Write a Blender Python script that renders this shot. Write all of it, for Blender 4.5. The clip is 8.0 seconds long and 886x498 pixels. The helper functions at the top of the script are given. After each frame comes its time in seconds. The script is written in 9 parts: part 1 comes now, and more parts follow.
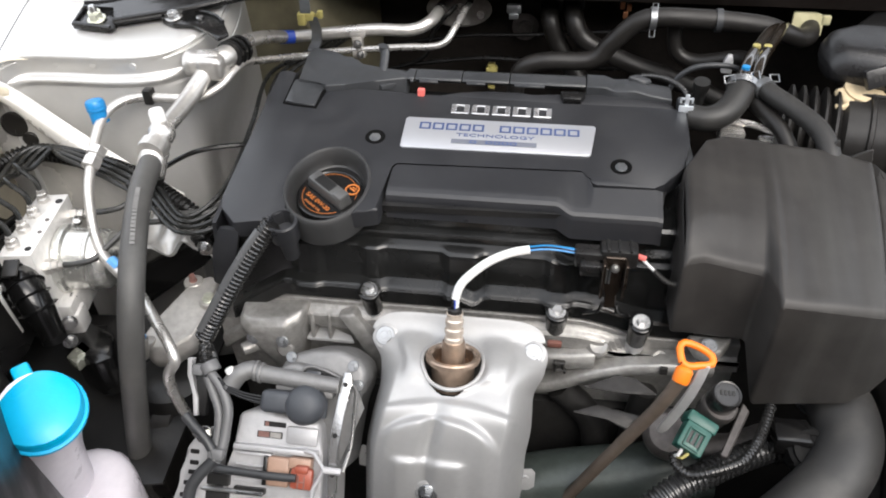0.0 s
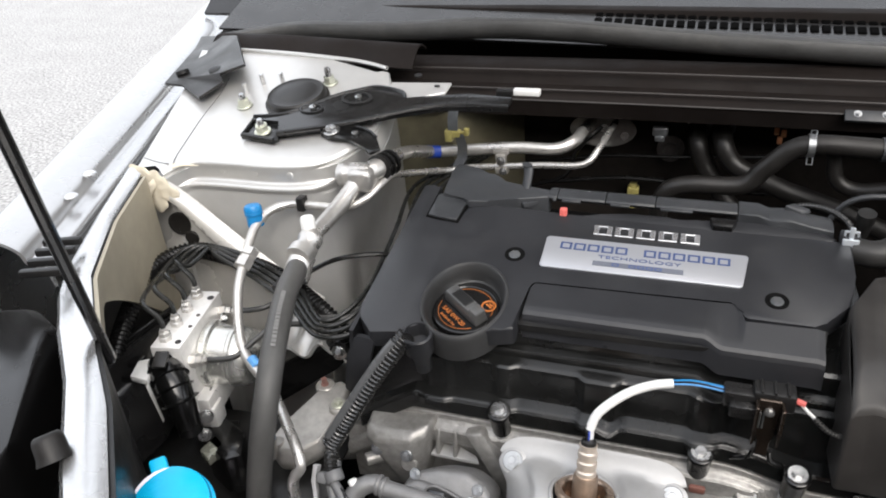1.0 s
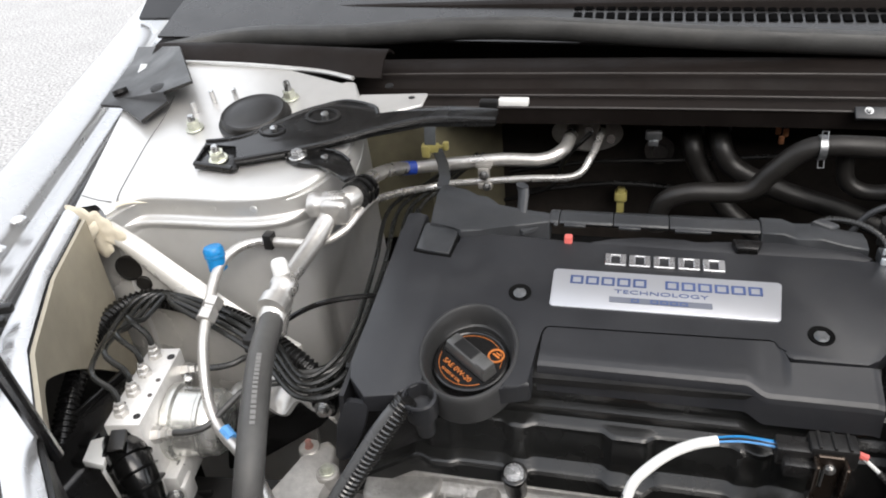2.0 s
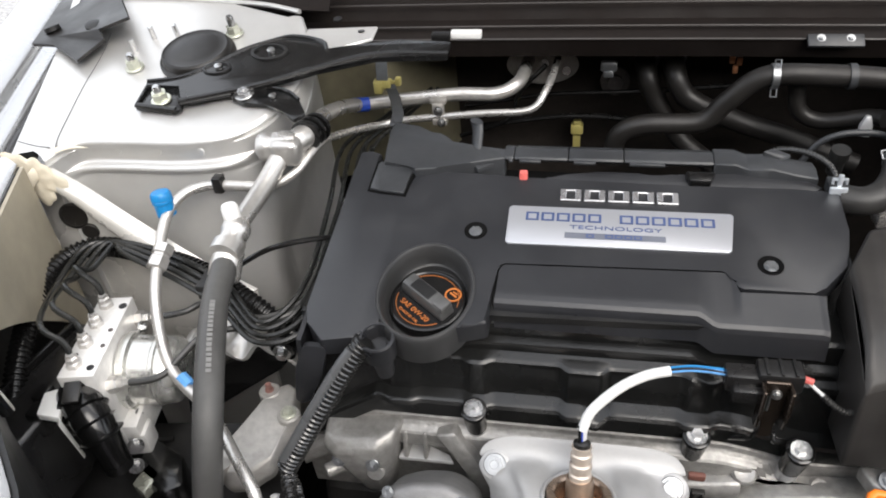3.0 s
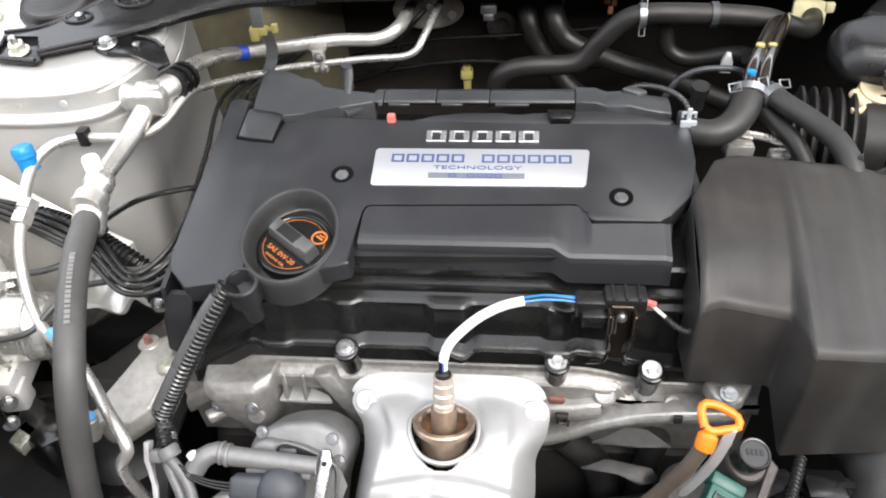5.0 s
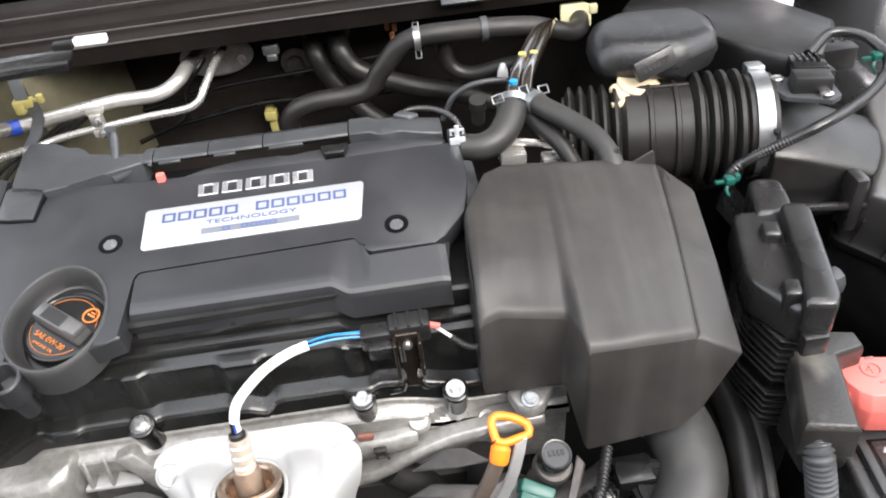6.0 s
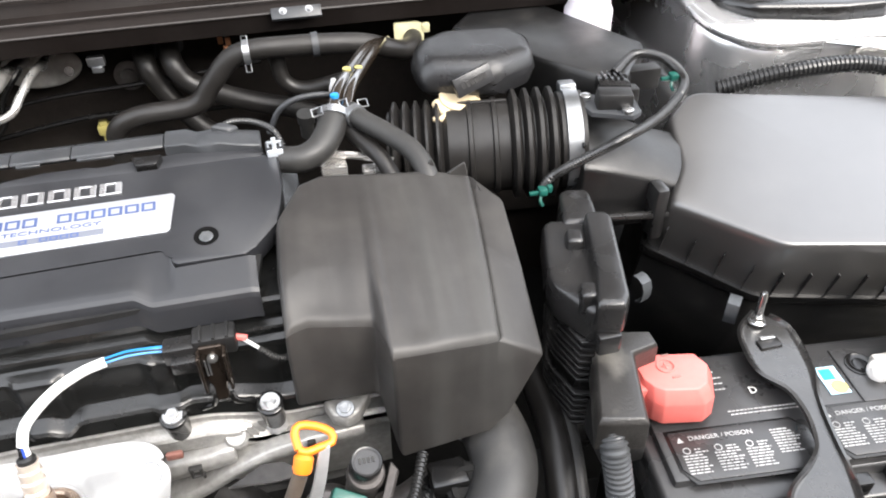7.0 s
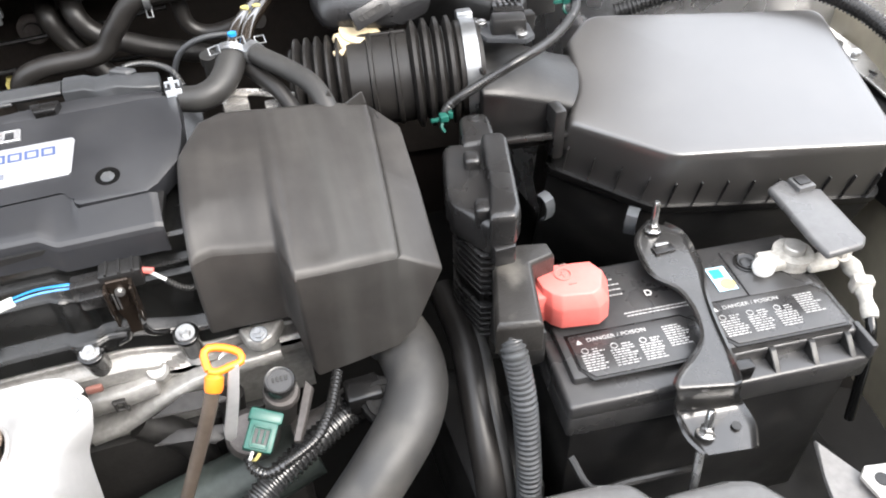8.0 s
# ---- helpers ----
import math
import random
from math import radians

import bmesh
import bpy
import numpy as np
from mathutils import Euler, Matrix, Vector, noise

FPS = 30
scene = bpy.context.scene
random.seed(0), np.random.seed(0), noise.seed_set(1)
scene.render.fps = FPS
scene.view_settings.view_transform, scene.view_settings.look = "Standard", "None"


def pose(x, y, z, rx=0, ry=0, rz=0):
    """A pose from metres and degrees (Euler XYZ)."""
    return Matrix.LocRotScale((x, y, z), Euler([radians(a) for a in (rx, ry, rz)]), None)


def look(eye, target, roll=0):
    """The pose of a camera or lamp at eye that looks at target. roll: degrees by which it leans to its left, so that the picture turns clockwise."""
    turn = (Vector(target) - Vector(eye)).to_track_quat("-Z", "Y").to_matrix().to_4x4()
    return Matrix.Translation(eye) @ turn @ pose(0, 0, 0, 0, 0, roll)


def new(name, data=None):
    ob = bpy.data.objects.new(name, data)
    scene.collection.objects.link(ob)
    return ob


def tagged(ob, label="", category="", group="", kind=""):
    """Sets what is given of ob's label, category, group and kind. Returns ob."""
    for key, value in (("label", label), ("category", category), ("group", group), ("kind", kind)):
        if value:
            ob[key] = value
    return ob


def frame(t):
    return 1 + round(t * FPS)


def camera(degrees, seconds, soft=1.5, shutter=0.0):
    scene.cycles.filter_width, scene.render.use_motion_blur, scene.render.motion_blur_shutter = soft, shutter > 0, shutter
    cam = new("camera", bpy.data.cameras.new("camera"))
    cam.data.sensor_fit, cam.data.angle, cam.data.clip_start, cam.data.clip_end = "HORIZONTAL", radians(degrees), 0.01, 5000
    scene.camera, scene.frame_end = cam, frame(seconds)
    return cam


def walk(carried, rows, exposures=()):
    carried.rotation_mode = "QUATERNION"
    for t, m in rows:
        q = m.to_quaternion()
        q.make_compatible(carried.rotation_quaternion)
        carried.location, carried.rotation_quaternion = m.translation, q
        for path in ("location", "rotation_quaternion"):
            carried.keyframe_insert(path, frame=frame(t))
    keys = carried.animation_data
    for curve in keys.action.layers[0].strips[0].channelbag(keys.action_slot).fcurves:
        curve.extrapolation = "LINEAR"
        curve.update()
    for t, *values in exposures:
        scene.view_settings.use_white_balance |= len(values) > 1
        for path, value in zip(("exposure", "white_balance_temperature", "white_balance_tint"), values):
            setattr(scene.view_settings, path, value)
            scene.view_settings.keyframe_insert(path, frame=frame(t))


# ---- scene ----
cam = camera(61.0, 8.0, soft=1.9)
PATH = [
    (0, (-0.2575, -0.3274, 1.1431), (-0.3187, 0.0560, 0.8281), -1.49),
    (0.5, (-0.2728, -0.3311, 1.1514), (-0.3654, 0.0721, 0.8705), -0.30),
    (1, (-0.2688, -0.3174, 1.1455), (-0.4169, 0.0872, 0.8918), -4.04),
    (1.2, (-0.2769, -0.3023, 1.1435), (-0.4306, 0.0991, 0.8880), -4.44),
    (2.3, (-0.3353, -0.2347, 1.1453), (-0.4300, 0.1714, 0.8694), -4.20),
    (2.5, (-0.3392, -0.2325, 1.1448), (-0.4253, 0.1646, 0.8534), -3.72),
    (3, (-0.3201, -0.2380, 1.1447), (-0.4086, 0.1502, 0.8423), -4.81),
    (3.5, (-0.2975, -0.2423, 1.1470), (-0.3766, 0.1391, 0.8335), -5.43),
    (4, (-0.2795, -0.2416, 1.1432), (-0.3476, 0.1377, 0.8246), -5.45),
    (4.2, (-0.2753, -0.2422, 1.1440), (-0.3413, 0.1361, 0.8238), -5.00),
    (5.3, (-0.2562, -0.2452, 1.1394), (-0.2976, 0.1296, 0.8111), -4.25),
    (5.5, (-0.2401, -0.2399, 1.1413), (-0.2752, 0.1387, 0.8166), -5.85),
    (6, (-0.1882, -0.2348, 1.1385), (-0.1701, 0.1483, 0.8178), -6.46),
    (6.5, (-0.1616, -0.2412, 1.1357), (-0.1035, 0.1375, 0.8144), -1.80),
    (7, (-0.1366, -0.2533, 1.1332), (-0.0473, 0.1262, 0.8201), -0.78),
    (7.5, (-0.1209, -0.2752, 1.1335), (-0.0119, 0.1053, 0.8279), -0.70),
    (8, (-0.1059, -0.2946, 1.1303), (0.0031, 0.0585, 0.7935), -1.91),
]
EXPOSURES = [(0.0, 0.25), (1.0, -0.03), (2.5, 0.02), (3.0, 0.06), (3.5, 0.27), (4.0, 0.56), (5.5, 0.80), (6.0, 1.07), (6.5, 1.17), (7.25, 1.28), (8.0, 1.38)]
walk(cam, [(t, look(eye, target, roll)) for t, eye, target, roll in PATH], EXPOSURES)

# ---- light ----
world = bpy.data.worlds.new("sky")
scene.world = world
world.use_nodes = True
wn = world.node_tree
sky = wn.nodes.new("ShaderNodeTexSky")
sky.sky_type = "NISHITA"
sky.sun_disc = False
sky.sun_elevation = radians(48)
sky.sun_rotation = radians(145)
sky.air_density, sky.dust_density, sky.ozone_density = 1.0, 4.0, 1.0
soft_sky = wn.nodes.new("ShaderNodeMixRGB")
soft_sky.inputs[0].default_value = 0.7
soft_sky.inputs[2].default_value = (7.0, 7.1, 7.3, 1)
wn.links.new(sky.outputs[0], soft_sky.inputs[1])
wn.links.new(soft_sky.outputs[0], wn.nodes["Background"].inputs[0])
wn.nodes["Background"].inputs[1].default_value = 0.32
sun = new("sun", bpy.data.lights.new("sun", "SUN"))
sun.data.energy, sun.data.angle, sun.data.color = 2.4, radians(40), (1.0, 0.97, 0.93)
sun.matrix_world = look((1.4, -1.9, 3.0), (0, 0.2, 0.7))


# ---- materials ----
def mat(name, col, rough=0.5, metal=0.0, var=0.2, scale=30.0, bump=0.1, bscale=600.0, rvar=0.12, dust=0.0, coat=0.0, spec=0.5, cvar=None):
    """A surface with colour variation at two scales, fine relief and, if asked, pale dust in patches."""
    m = bpy.data.materials.new(name)
    m.use_nodes = True
    n, l = m.node_tree.nodes, m.node_tree.links
    b = n["Principled BSDF"]
    tc = n.new("ShaderNodeTexCoord")

    def noi(s, d=4.0):
        x = n.new("ShaderNodeTexNoise")
        x.inputs["Scale"].default_value, x.inputs["Detail"].default_value = s, d
        l.new(tc.outputs["Object"], x.inputs["Vector"])
        return x.outputs["Fac"]

    def ramp(src, lo, hi, a, c):
        r = n.new("ShaderNodeMapRange")
        for key, v in (("From Min", lo), ("From Max", hi), ("To Min", a), ("To Max", c)):
            r.inputs[key].default_value = v
        l.new(src, r.inputs["Value"])
        return r.outputs["Result"]

    def mul(a, c):
        x = n.new("ShaderNodeMath")
        x.operation = "MULTIPLY"
        l.new(a, x.inputs[0])
        l.new(c, x.inputs[1])
        return x.outputs[0]

    fine, coarse = noi(scale * 6), noi(scale * 0.4, 3.0)
    k = mul(ramp(fine, 0.3, 0.7, 1 - var * 0.5, 1 + var * 0.5), ramp(coarse, 0.3, 0.7, 1 - (var if cvar is None else cvar), 1 + (var if cvar is None else cvar)))
    sc = n.new("ShaderNodeVectorMath")
    sc.operation = "SCALE"
    sc.inputs[0].default_value = col
    l.new(k, sc.inputs["Scale"])
    out = sc.outputs[0]
    if dust:
        mx = n.new("ShaderNodeMixRGB")
        mx.inputs[2].default_value = (0.42, 0.39, 0.34, 1)
        l.new(ramp(noi(scale * 1.3, 8.0), 0.5, 0.8, 0.0, dust), mx.inputs[0])
        l.new(out, mx.inputs[1])
        out = mx.outputs[0]
    l.new(out, b.inputs["Base Color"])
    l.new(ramp(noi(scale * 0.8, 6.0), 0.3, 0.7, max(0.03, rough - rvar), min(1.0, rough + rvar)), b.inputs["Roughness"])
    b.inputs["Metallic"].default_value = metal
    b.inputs["Specular IOR Level"].default_value = spec
    if coat:
        b.inputs["Coat Weight"].default_value, b.inputs["Coat Roughness"].default_value = coat, 0.08
    if bump:
        bp = n.new("ShaderNodeBump")
        bp.inputs["Strength"].default_value, bp.inputs["Distance"].default_value = bump, 0.001
        l.new(noi(bscale, 3.0), bp.inputs["Height"])
        l.new(bp.outputs[0], b.inputs["Normal"])
    return m


COVER = mat("grained_black_plastic", (0.0180, 0.0187, 0.0212), 0.38, bump=0.1, bscale=2600, var=0.1, dust=0.012)
SHROUD = mat("scuffed_grey_plastic", (0.0275, 0.0256, 0.0243), 0.46, spec=0.33, bump=0.07, bscale=2200, var=0.2, scale=14, dust=0.05)
sn, sl = SHROUD.node_tree.nodes, SHROUD.node_tree.links
sb = sn["Principled BSDF"]
stc, smap, streak, sramp, smix = (sn.new("ShaderNode" + k) for k in ("TexCoord", "Mapping", "TexNoise", "MapRange", "MixRGB"))
smap.inputs["Scale"].default_value = (26.0, 2.2, 2.2)
streak.inputs["Scale"].default_value, streak.inputs["Detail"].default_value = 1.0, 5.0
for key, value in (("From Min", 0.42), ("From Max", 0.66), ("To Min", 0.0), ("To Max", 0.45)):
    sramp.inputs[key].default_value = value
smix.inputs[2].default_value = (0.068, 0.068, 0.064, 1)
sl.new(stc.outputs["Object"], smap.inputs[0])
sl.new(smap.outputs[0], streak.inputs["Vector"])
sl.new(streak.outputs["Fac"], sramp.inputs["Value"])
sl.new(sramp.outputs["Result"], smix.inputs[0])
sl.new(sb.inputs["Base Color"].links[0].from_socket, smix.inputs[1])
sl.new(smix.outputs[0], sb.inputs["Base Color"])
AIRBOX = mat("satin_black_plastic", (0.013, 0.0126, 0.0126), 0.28, bump=0.08, bscale=1800, var=0.15, dust=0.02, spec=0.6)
AIRLID = mat("dressed_black_plastic", (0.027, 0.0255, 0.0245), 0.40, bump=0.10, bscale=1600, var=0.15, scale=9, rvar=0.06, dust=0.03, coat=1.0, spec=0.7)
for key, value in (("Coat Roughness", 0.30), ("Coat IOR", 1.65)):
    AIRLID.node_tree.nodes["Principled BSDF"].inputs[key].default_value = value
GLOSSY = mat("glossy_black_plastic", (0.007, 0.0068, 0.0068), 0.2, bump=0.05, var=0.2)
DARK = mat("dark_plastic", (0.008, 0.0078, 0.0078), 0.42, bump=0.2, dust=0.03)
GREYP = mat("grey_plastic", (0.032, 0.034, 0.037), 0.42, bump=0.15, dust=0.02)
RUBBER = mat("rubber", (0.0132, 0.0122, 0.0115), 0.42, bump=0.15, bscale=1200, dust=0.02, spec=0.35)
HOSE = mat("grey_rubber_hose", (0.026, 0.0255, 0.0247), 0.48, bump=0.2, bscale=1400, dust=0.02, spec=0.35)
WIRE = mat("black_cable", (0.005, 0.005, 0.005), 0.22, bump=0.05)
LOOM = mat("glossy_corrugated_sleeve", (0.015, 0.0148, 0.0145), 0.20, bump=0.0, var=0.15, rvar=0.05, spec=0.8)
BLACKMETAL = mat("black_painted_steel", (0.006, 0.006, 0.006), 0.22, bump=0.12, var=0.2, coat=0.3)
BROWNMETAL = mat("bronzed_black_steel", (0.0095, 0.0071, 0.0062), 0.68, bump=0.15, dust=0.006, spec=0.15)
SILVER = mat("silver_car_paint", (0.62, 0.62, 0.62), 0.27, metal=0.82, bump=0.08, bscale=2500, var=0.04, rvar=0.05, coat=0.5)
BAY = mat("inner_bay_silver_paint", (0.60, 0.595, 0.58), 0.34, metal=0.55, bump=0.06, bscale=1800, var=0.05, rvar=0.06, scale=12)
PRIMER = mat("overspray_silver_paint", (0.36, 0.325, 0.25), 0.42, metal=0.2, bump=0.15, var=0.12, scale=12, dust=0.1)
APRON = mat("thin_silver_paint", (0.70, 0.685, 0.65), 0.28, metal=0.28, bump=0.12, var=0.10, scale=12, dust=0.06)
SEALER = mat("beige_seam_sealer", (0.66, 0.60, 0.48), 0.45, bump=0.5, bscale=120, var=0.12)
CAST = mat("cast_aluminium", (0.42, 0.405, 0.38), 0.42, metal=0.5, bump=0.25, bscale=700, var=0.22, dust=0.06)
CASTLIGHT = mat("clean_cast_aluminium", (0.50, 0.50, 0.50), 0.45, metal=0.5, bump=0.2, bscale=800, var=0.12)
CASTDARK = mat("dirty_cast_aluminium", (0.11, 0.10, 0.095), 0.45, metal=0.6, bump=0.3, bscale=600, var=0.4, dust=0.04)
DARKIRON = mat("near_black_iron", (0.022, 0.021, 0.02), 0.5, metal=0.2, bump=0.3, bscale=300, var=0.4)
SHIELD = mat("aluminised_steel", (0.39, 0.39, 0.39), 0.45, metal=0.35, bump=0.06, bscale=500, var=0.05, rvar=0.05)
ALU = mat("bright_aluminium", (0.56, 0.545, 0.52), 0.30, metal=0.75, bump=0.22, bscale=500, var=0.16)
STEEL = mat("bright_steel", (0.48, 0.48, 0.475), 0.25, metal=0.95, bump=0.1, var=0.12)
CLIPSTEEL = mat("dull_spring_steel", (0.30, 0.31, 0.32), 0.34, metal=0.85, bump=0.1, var=0.15)
ZINC = mat("yellow_zinc", (0.54, 0.55, 0.47), 0.30, metal=0.65, bump=0.15, var=0.2)
BRASS = mat("heat_tinted_steel", (0.46, 0.35, 0.27), 0.36, metal=0.8, bump=0.2, var=0.25)
RUST = mat("rusty_steel", (0.26, 0.14, 0.12), 0.5, metal=0.3, bump=0.4, bscale=400, var=0.4)
PLATE = mat("silver_badge", (0.52, 0.53, 0.56), 0.36, metal=0.6, bump=0.0, var=0.01, rvar=0.02)
BADGE = mat("chrome_badge", (0.62, 0.62, 0.63), 0.25, metal=0.85, bump=0.0, var=0.05)
BLUEINK = mat("blue_ink", (0.055, 0.085, 0.20), 0.4, bump=0.0, var=0.05)
HOSEINK = mat("faded_grey_print", (0.13, 0.13, 0.128), 0.5, bump=0.0, var=0.2)
GREYINK = mat("grey_ink", (0.13, 0.14, 0.17), 0.4, bump=0.0, var=0.05)
ORANGEINK = mat("orange_ink", (0.52, 0.16, 0.03), 0.5, bump=0.0, var=0.1)
PRINT = mat("worn_white_print", (0.37, 0.37, 0.365), 0.5, bump=0.0, var=0.35, scale=60)
WHITEINK = mat("white_ink", (0.70, 0.70, 0.68), 0.5, bump=0.0, var=0.08)
WHITE = mat("white_plastic", (0.76, 0.76, 0.74), 0.4, bump=0.05, var=0.06)
TANK = mat("milky_plastic", (0.70, 0.66, 0.70), 0.35, bump=0.05, var=0.06)
CYAN = mat("cyan_plastic", (0.0, 0.42, 0.72), 0.3, bump=0.08, var=0.05)
BLUE = mat("blue_plastic", (0.01, 0.20, 0.48), 0.35, bump=0.05, var=0.06)
COPPER = mat("copper", (0.45, 0.20, 0.10), 0.4, metal=0.7, bump=0.1, var=0.2)
TAPE = mat("blue_tape", (0.02, 0.06, 0.36), 0.35, bump=0.05, var=0.1)
BLUEWIRE = mat("blue_wire", (0.10, 0.30, 0.62), 0.35, bump=0.0)
RED = mat("red_plastic", (0.66, 0.145, 0.125), 0.4, bump=0.08, var=0.08)
ORANGE = mat("orange_plastic", (0.85, 0.20, 0.015), 0.35, bump=0.05, var=0.08)
GREEN = mat("green_plastic", (0.009, 0.075, 0.058), 0.33, bump=0.08, var=0.1)
YELLOW = mat("yellowed_plastic", (0.40, 0.35, 0.12), 0.45, bump=0.1, var=0.12)
CREAM = mat("cream_plastic", (0.60, 0.49, 0.32), 0.4, bump=0.1, var=0.08)
GLASSY = mat("windscreen_base_black", (0.012, 0.012, 0.013), 0.08, bump=0.0)
GROUND = mat("pale_concrete", (0.34, 0.336, 0.328), 0.8, bump=1.0, bscale=90, var=1.1, cvar=0.06, scale=13)


# ---- mesh helpers ----
def join(bm, tmp, m=None):
    me = bpy.data.meshes.new("tmp")
    tmp.to_mesh(me)
    tmp.free()
    if m is not None:
        me.transform(m)
    bm.from_mesh(me)
    bpy.data.meshes.remove(me)
    return bm


def box(bm, c, s, bevel=0.002, m=None, seg=2, taper=0.0):
    """A rounded block with centre c and size s; taper narrows its top."""
    t = bmesh.new()
    bmesh.ops.create_cube(t, size=1)
    for v in t.verts:
        k = 1 - taper if v.co.z > 0 else 1
        v.co = Vector((v.co.x * s[0] * k, v.co.y * s[1] * k, v.co.z * s[2]))
    if bevel:
        bmesh.ops.bevel(t, geom=t.edges[:], offset=min(bevel, min(s) * 0.45), segments=seg, affect="EDGES", profile=0.5)
    bmesh.ops.translate(t, verts=t.verts[:], vec=c)
    return join(bm, t, m)


def prism(bm, outline, z0, z1, bevel=0.002, m=None, seg=2, inset=0.0):
    """A slab over an outline in x and y, from z0 to z1, its upper rim rounded; inset draws the top in."""
    t = bmesh.new()
    n = len(outline)
    cx, cy = sum(p[0] for p in outline) / n, sum(p[1] for p in outline) / n
    area = sum(outline[i][0] * outline[(i + 1) % n][1] - outline[(i + 1) % n][0] * outline[i][1] for i in range(n))
    pts = list(outline) if area > 0 else list(outline)[::-1]
    lo = [t.verts.new((x, y, z0)) for x, y in pts]
    hi = [t.verts.new((x + (cx - x) * inset, y + (cy - y) * inset, z1)) for x, y in pts]
    t.faces.new(lo[::-1])
    top = t.faces.new(hi)
    for i in range(n):
        t.faces.new((lo[i], lo[(i + 1) % n], hi[(i + 1) % n], hi[i]))
    if bevel:
        edges = list(top.edges) + [e for e in t.edges if abs(e.verts[0].co.z - e.verts[1].co.z) > 1e-6]
        bmesh.ops.bevel(t, geom=edges, offset=bevel, segments=seg, affect="EDGES", profile=0.5)
    return join(bm, t, m)


def lathe(bm, profile, m=None, n=24):
    """A turned body: (radius, height) pairs round z."""
    t = bmesh.new()
    rings = []
    for r, h in profile:
        if r < 1e-6:
            rings.append([t.verts.new((0, 0, h))])
        else:
            rings.append([t.verts.new((r * math.cos(2 * math.pi * i / n), r * math.sin(2 * math.pi * i / n), h)) for i in range(n)])
    for a, b in zip(rings, rings[1:]):
        for i in range(n):
            j = (i + 1) % n
            if len(a) == 1 and len(b) > 1:
                t.faces.new((a[0], b[j], b[i]))
            elif len(b) == 1 and len(a) > 1:
                t.faces.new((a[i], a[j], b[0]))
            elif len(a) > 1:
                t.faces.new((a[i], a[j], b[j], b[i]))
    for ring, flip in ((rings[0], True), (rings[-1], False)):
        if len(ring) > 1:
            t.faces.new(ring[::-1] if flip else ring)
    bmesh.ops.recalc_face_normals(t, faces=t.faces[:])
    return join(bm, t, m)


def spline(pts, step=0.004):
    """Even points along a smooth curve through pts."""
    p = [Vector(q) for q in pts]
    p = [p[0] * 2 - p[1]] + p + [p[-1] * 2 - p[-2]]
    out = []
    for i in range(1, len(p) - 2):
        a, b, c, d = p[i - 1 : i + 3]
        k = max(2, int((c - b).length / step))
        for j in range(k):
            t = j / k
            out.append(0.5 * (2 * b + (c - a) * t + (2 * a - 5 * b + 4 * c - d) * t * t + (3 * b - a - 3 * c + d) * t**3))
    return out + [p[-2]]


def tube(bm, pts, r, n=12, step=0.004, ribs=None, smooth=True, flat=1.0):
    """A pipe of radius r (or of a function of the way along, 0 to 1) along pts. ribs: pitch and depth of corrugations."""
    t = bmesh.new()
    p = spline(pts, ribs[0] / 4 if ribs else step) if smooth else [Vector(q) for q in pts]
    side = (p[1] - p[0]).orthogonal().normalized()
    rings = []
    for i, c in enumerate(p):
        d = (p[min(i + 1, len(p) - 1)] - p[max(i - 1, 0)]).normalized()
        side = (side - d * side.dot(d)).normalized()
        up = d.cross(side)
        u = i / (len(p) - 1)
        rr = r(u) if callable(r) else r
        if ribs:
            rr -= ribs[1] * (0.0, 0.0, 1.0, 1.0)[i % 4]
        rings.append([t.verts.new(c + rr * (math.cos(2 * math.pi * k / n) * side + flat * math.sin(2 * math.pi * k / n) * up)) for k in range(n)])
    for a, b in zip(rings, rings[1:]):
        for k in range(n):
            t.faces.new((a[k], a[(k + 1) % n], b[(k + 1) % n], b[k]))
    t.faces.new(rings[0][::-1])
    t.faces.new(rings[-1])
    return join(bm, t)


def sheet(bm, fn, nu, nv, thick=0.002):
    """A pressed sheet: fn(u, v) for u, v from 0 to 1, with a thickness."""
    t = bmesh.new()
    top = [[t.verts.new(fn(i / nu, j / nv)) for j in range(nv + 1)] for i in range(nu + 1)]
    for i in range(nu):
        for j in range(nv):
            t.faces.new((top[i][j], top[i + 1][j], top[i + 1][j + 1], top[i][j + 1]))
    t.normal_update()
    if thick:
        bmesh.ops.solidify(t, geom=t.faces[:], thickness=thick)
    return join(bm, t)


def loft(bm, rings, bevel=0.0, seg=2, sharp=25, m=None):
    """A closed body through rings of equally many points, its sharp edges rounded."""
    t = bmesh.new()
    vs = [[t.verts.new(p) for p in r] for r in rings]
    n = len(vs[0])
    for a, b in zip(vs, vs[1:]):
        for i in range(n):
            t.faces.new((a[i], a[(i + 1) % n], b[(i + 1) % n], b[i]))
    t.faces.new(vs[0][::-1])
    t.faces.new(vs[-1])
    bmesh.ops.recalc_face_normals(t, faces=t.faces[:])
    if bevel:
        t.normal_update()
        edges = [e for e in t.edges if len(e.link_faces) == 2 and e.calc_face_angle(0) > radians(sharp)]
        bmesh.ops.bevel(t, geom=edges, offset=bevel, segments=seg, affect="EDGES", profile=0.5)
    return join(bm, t, m)


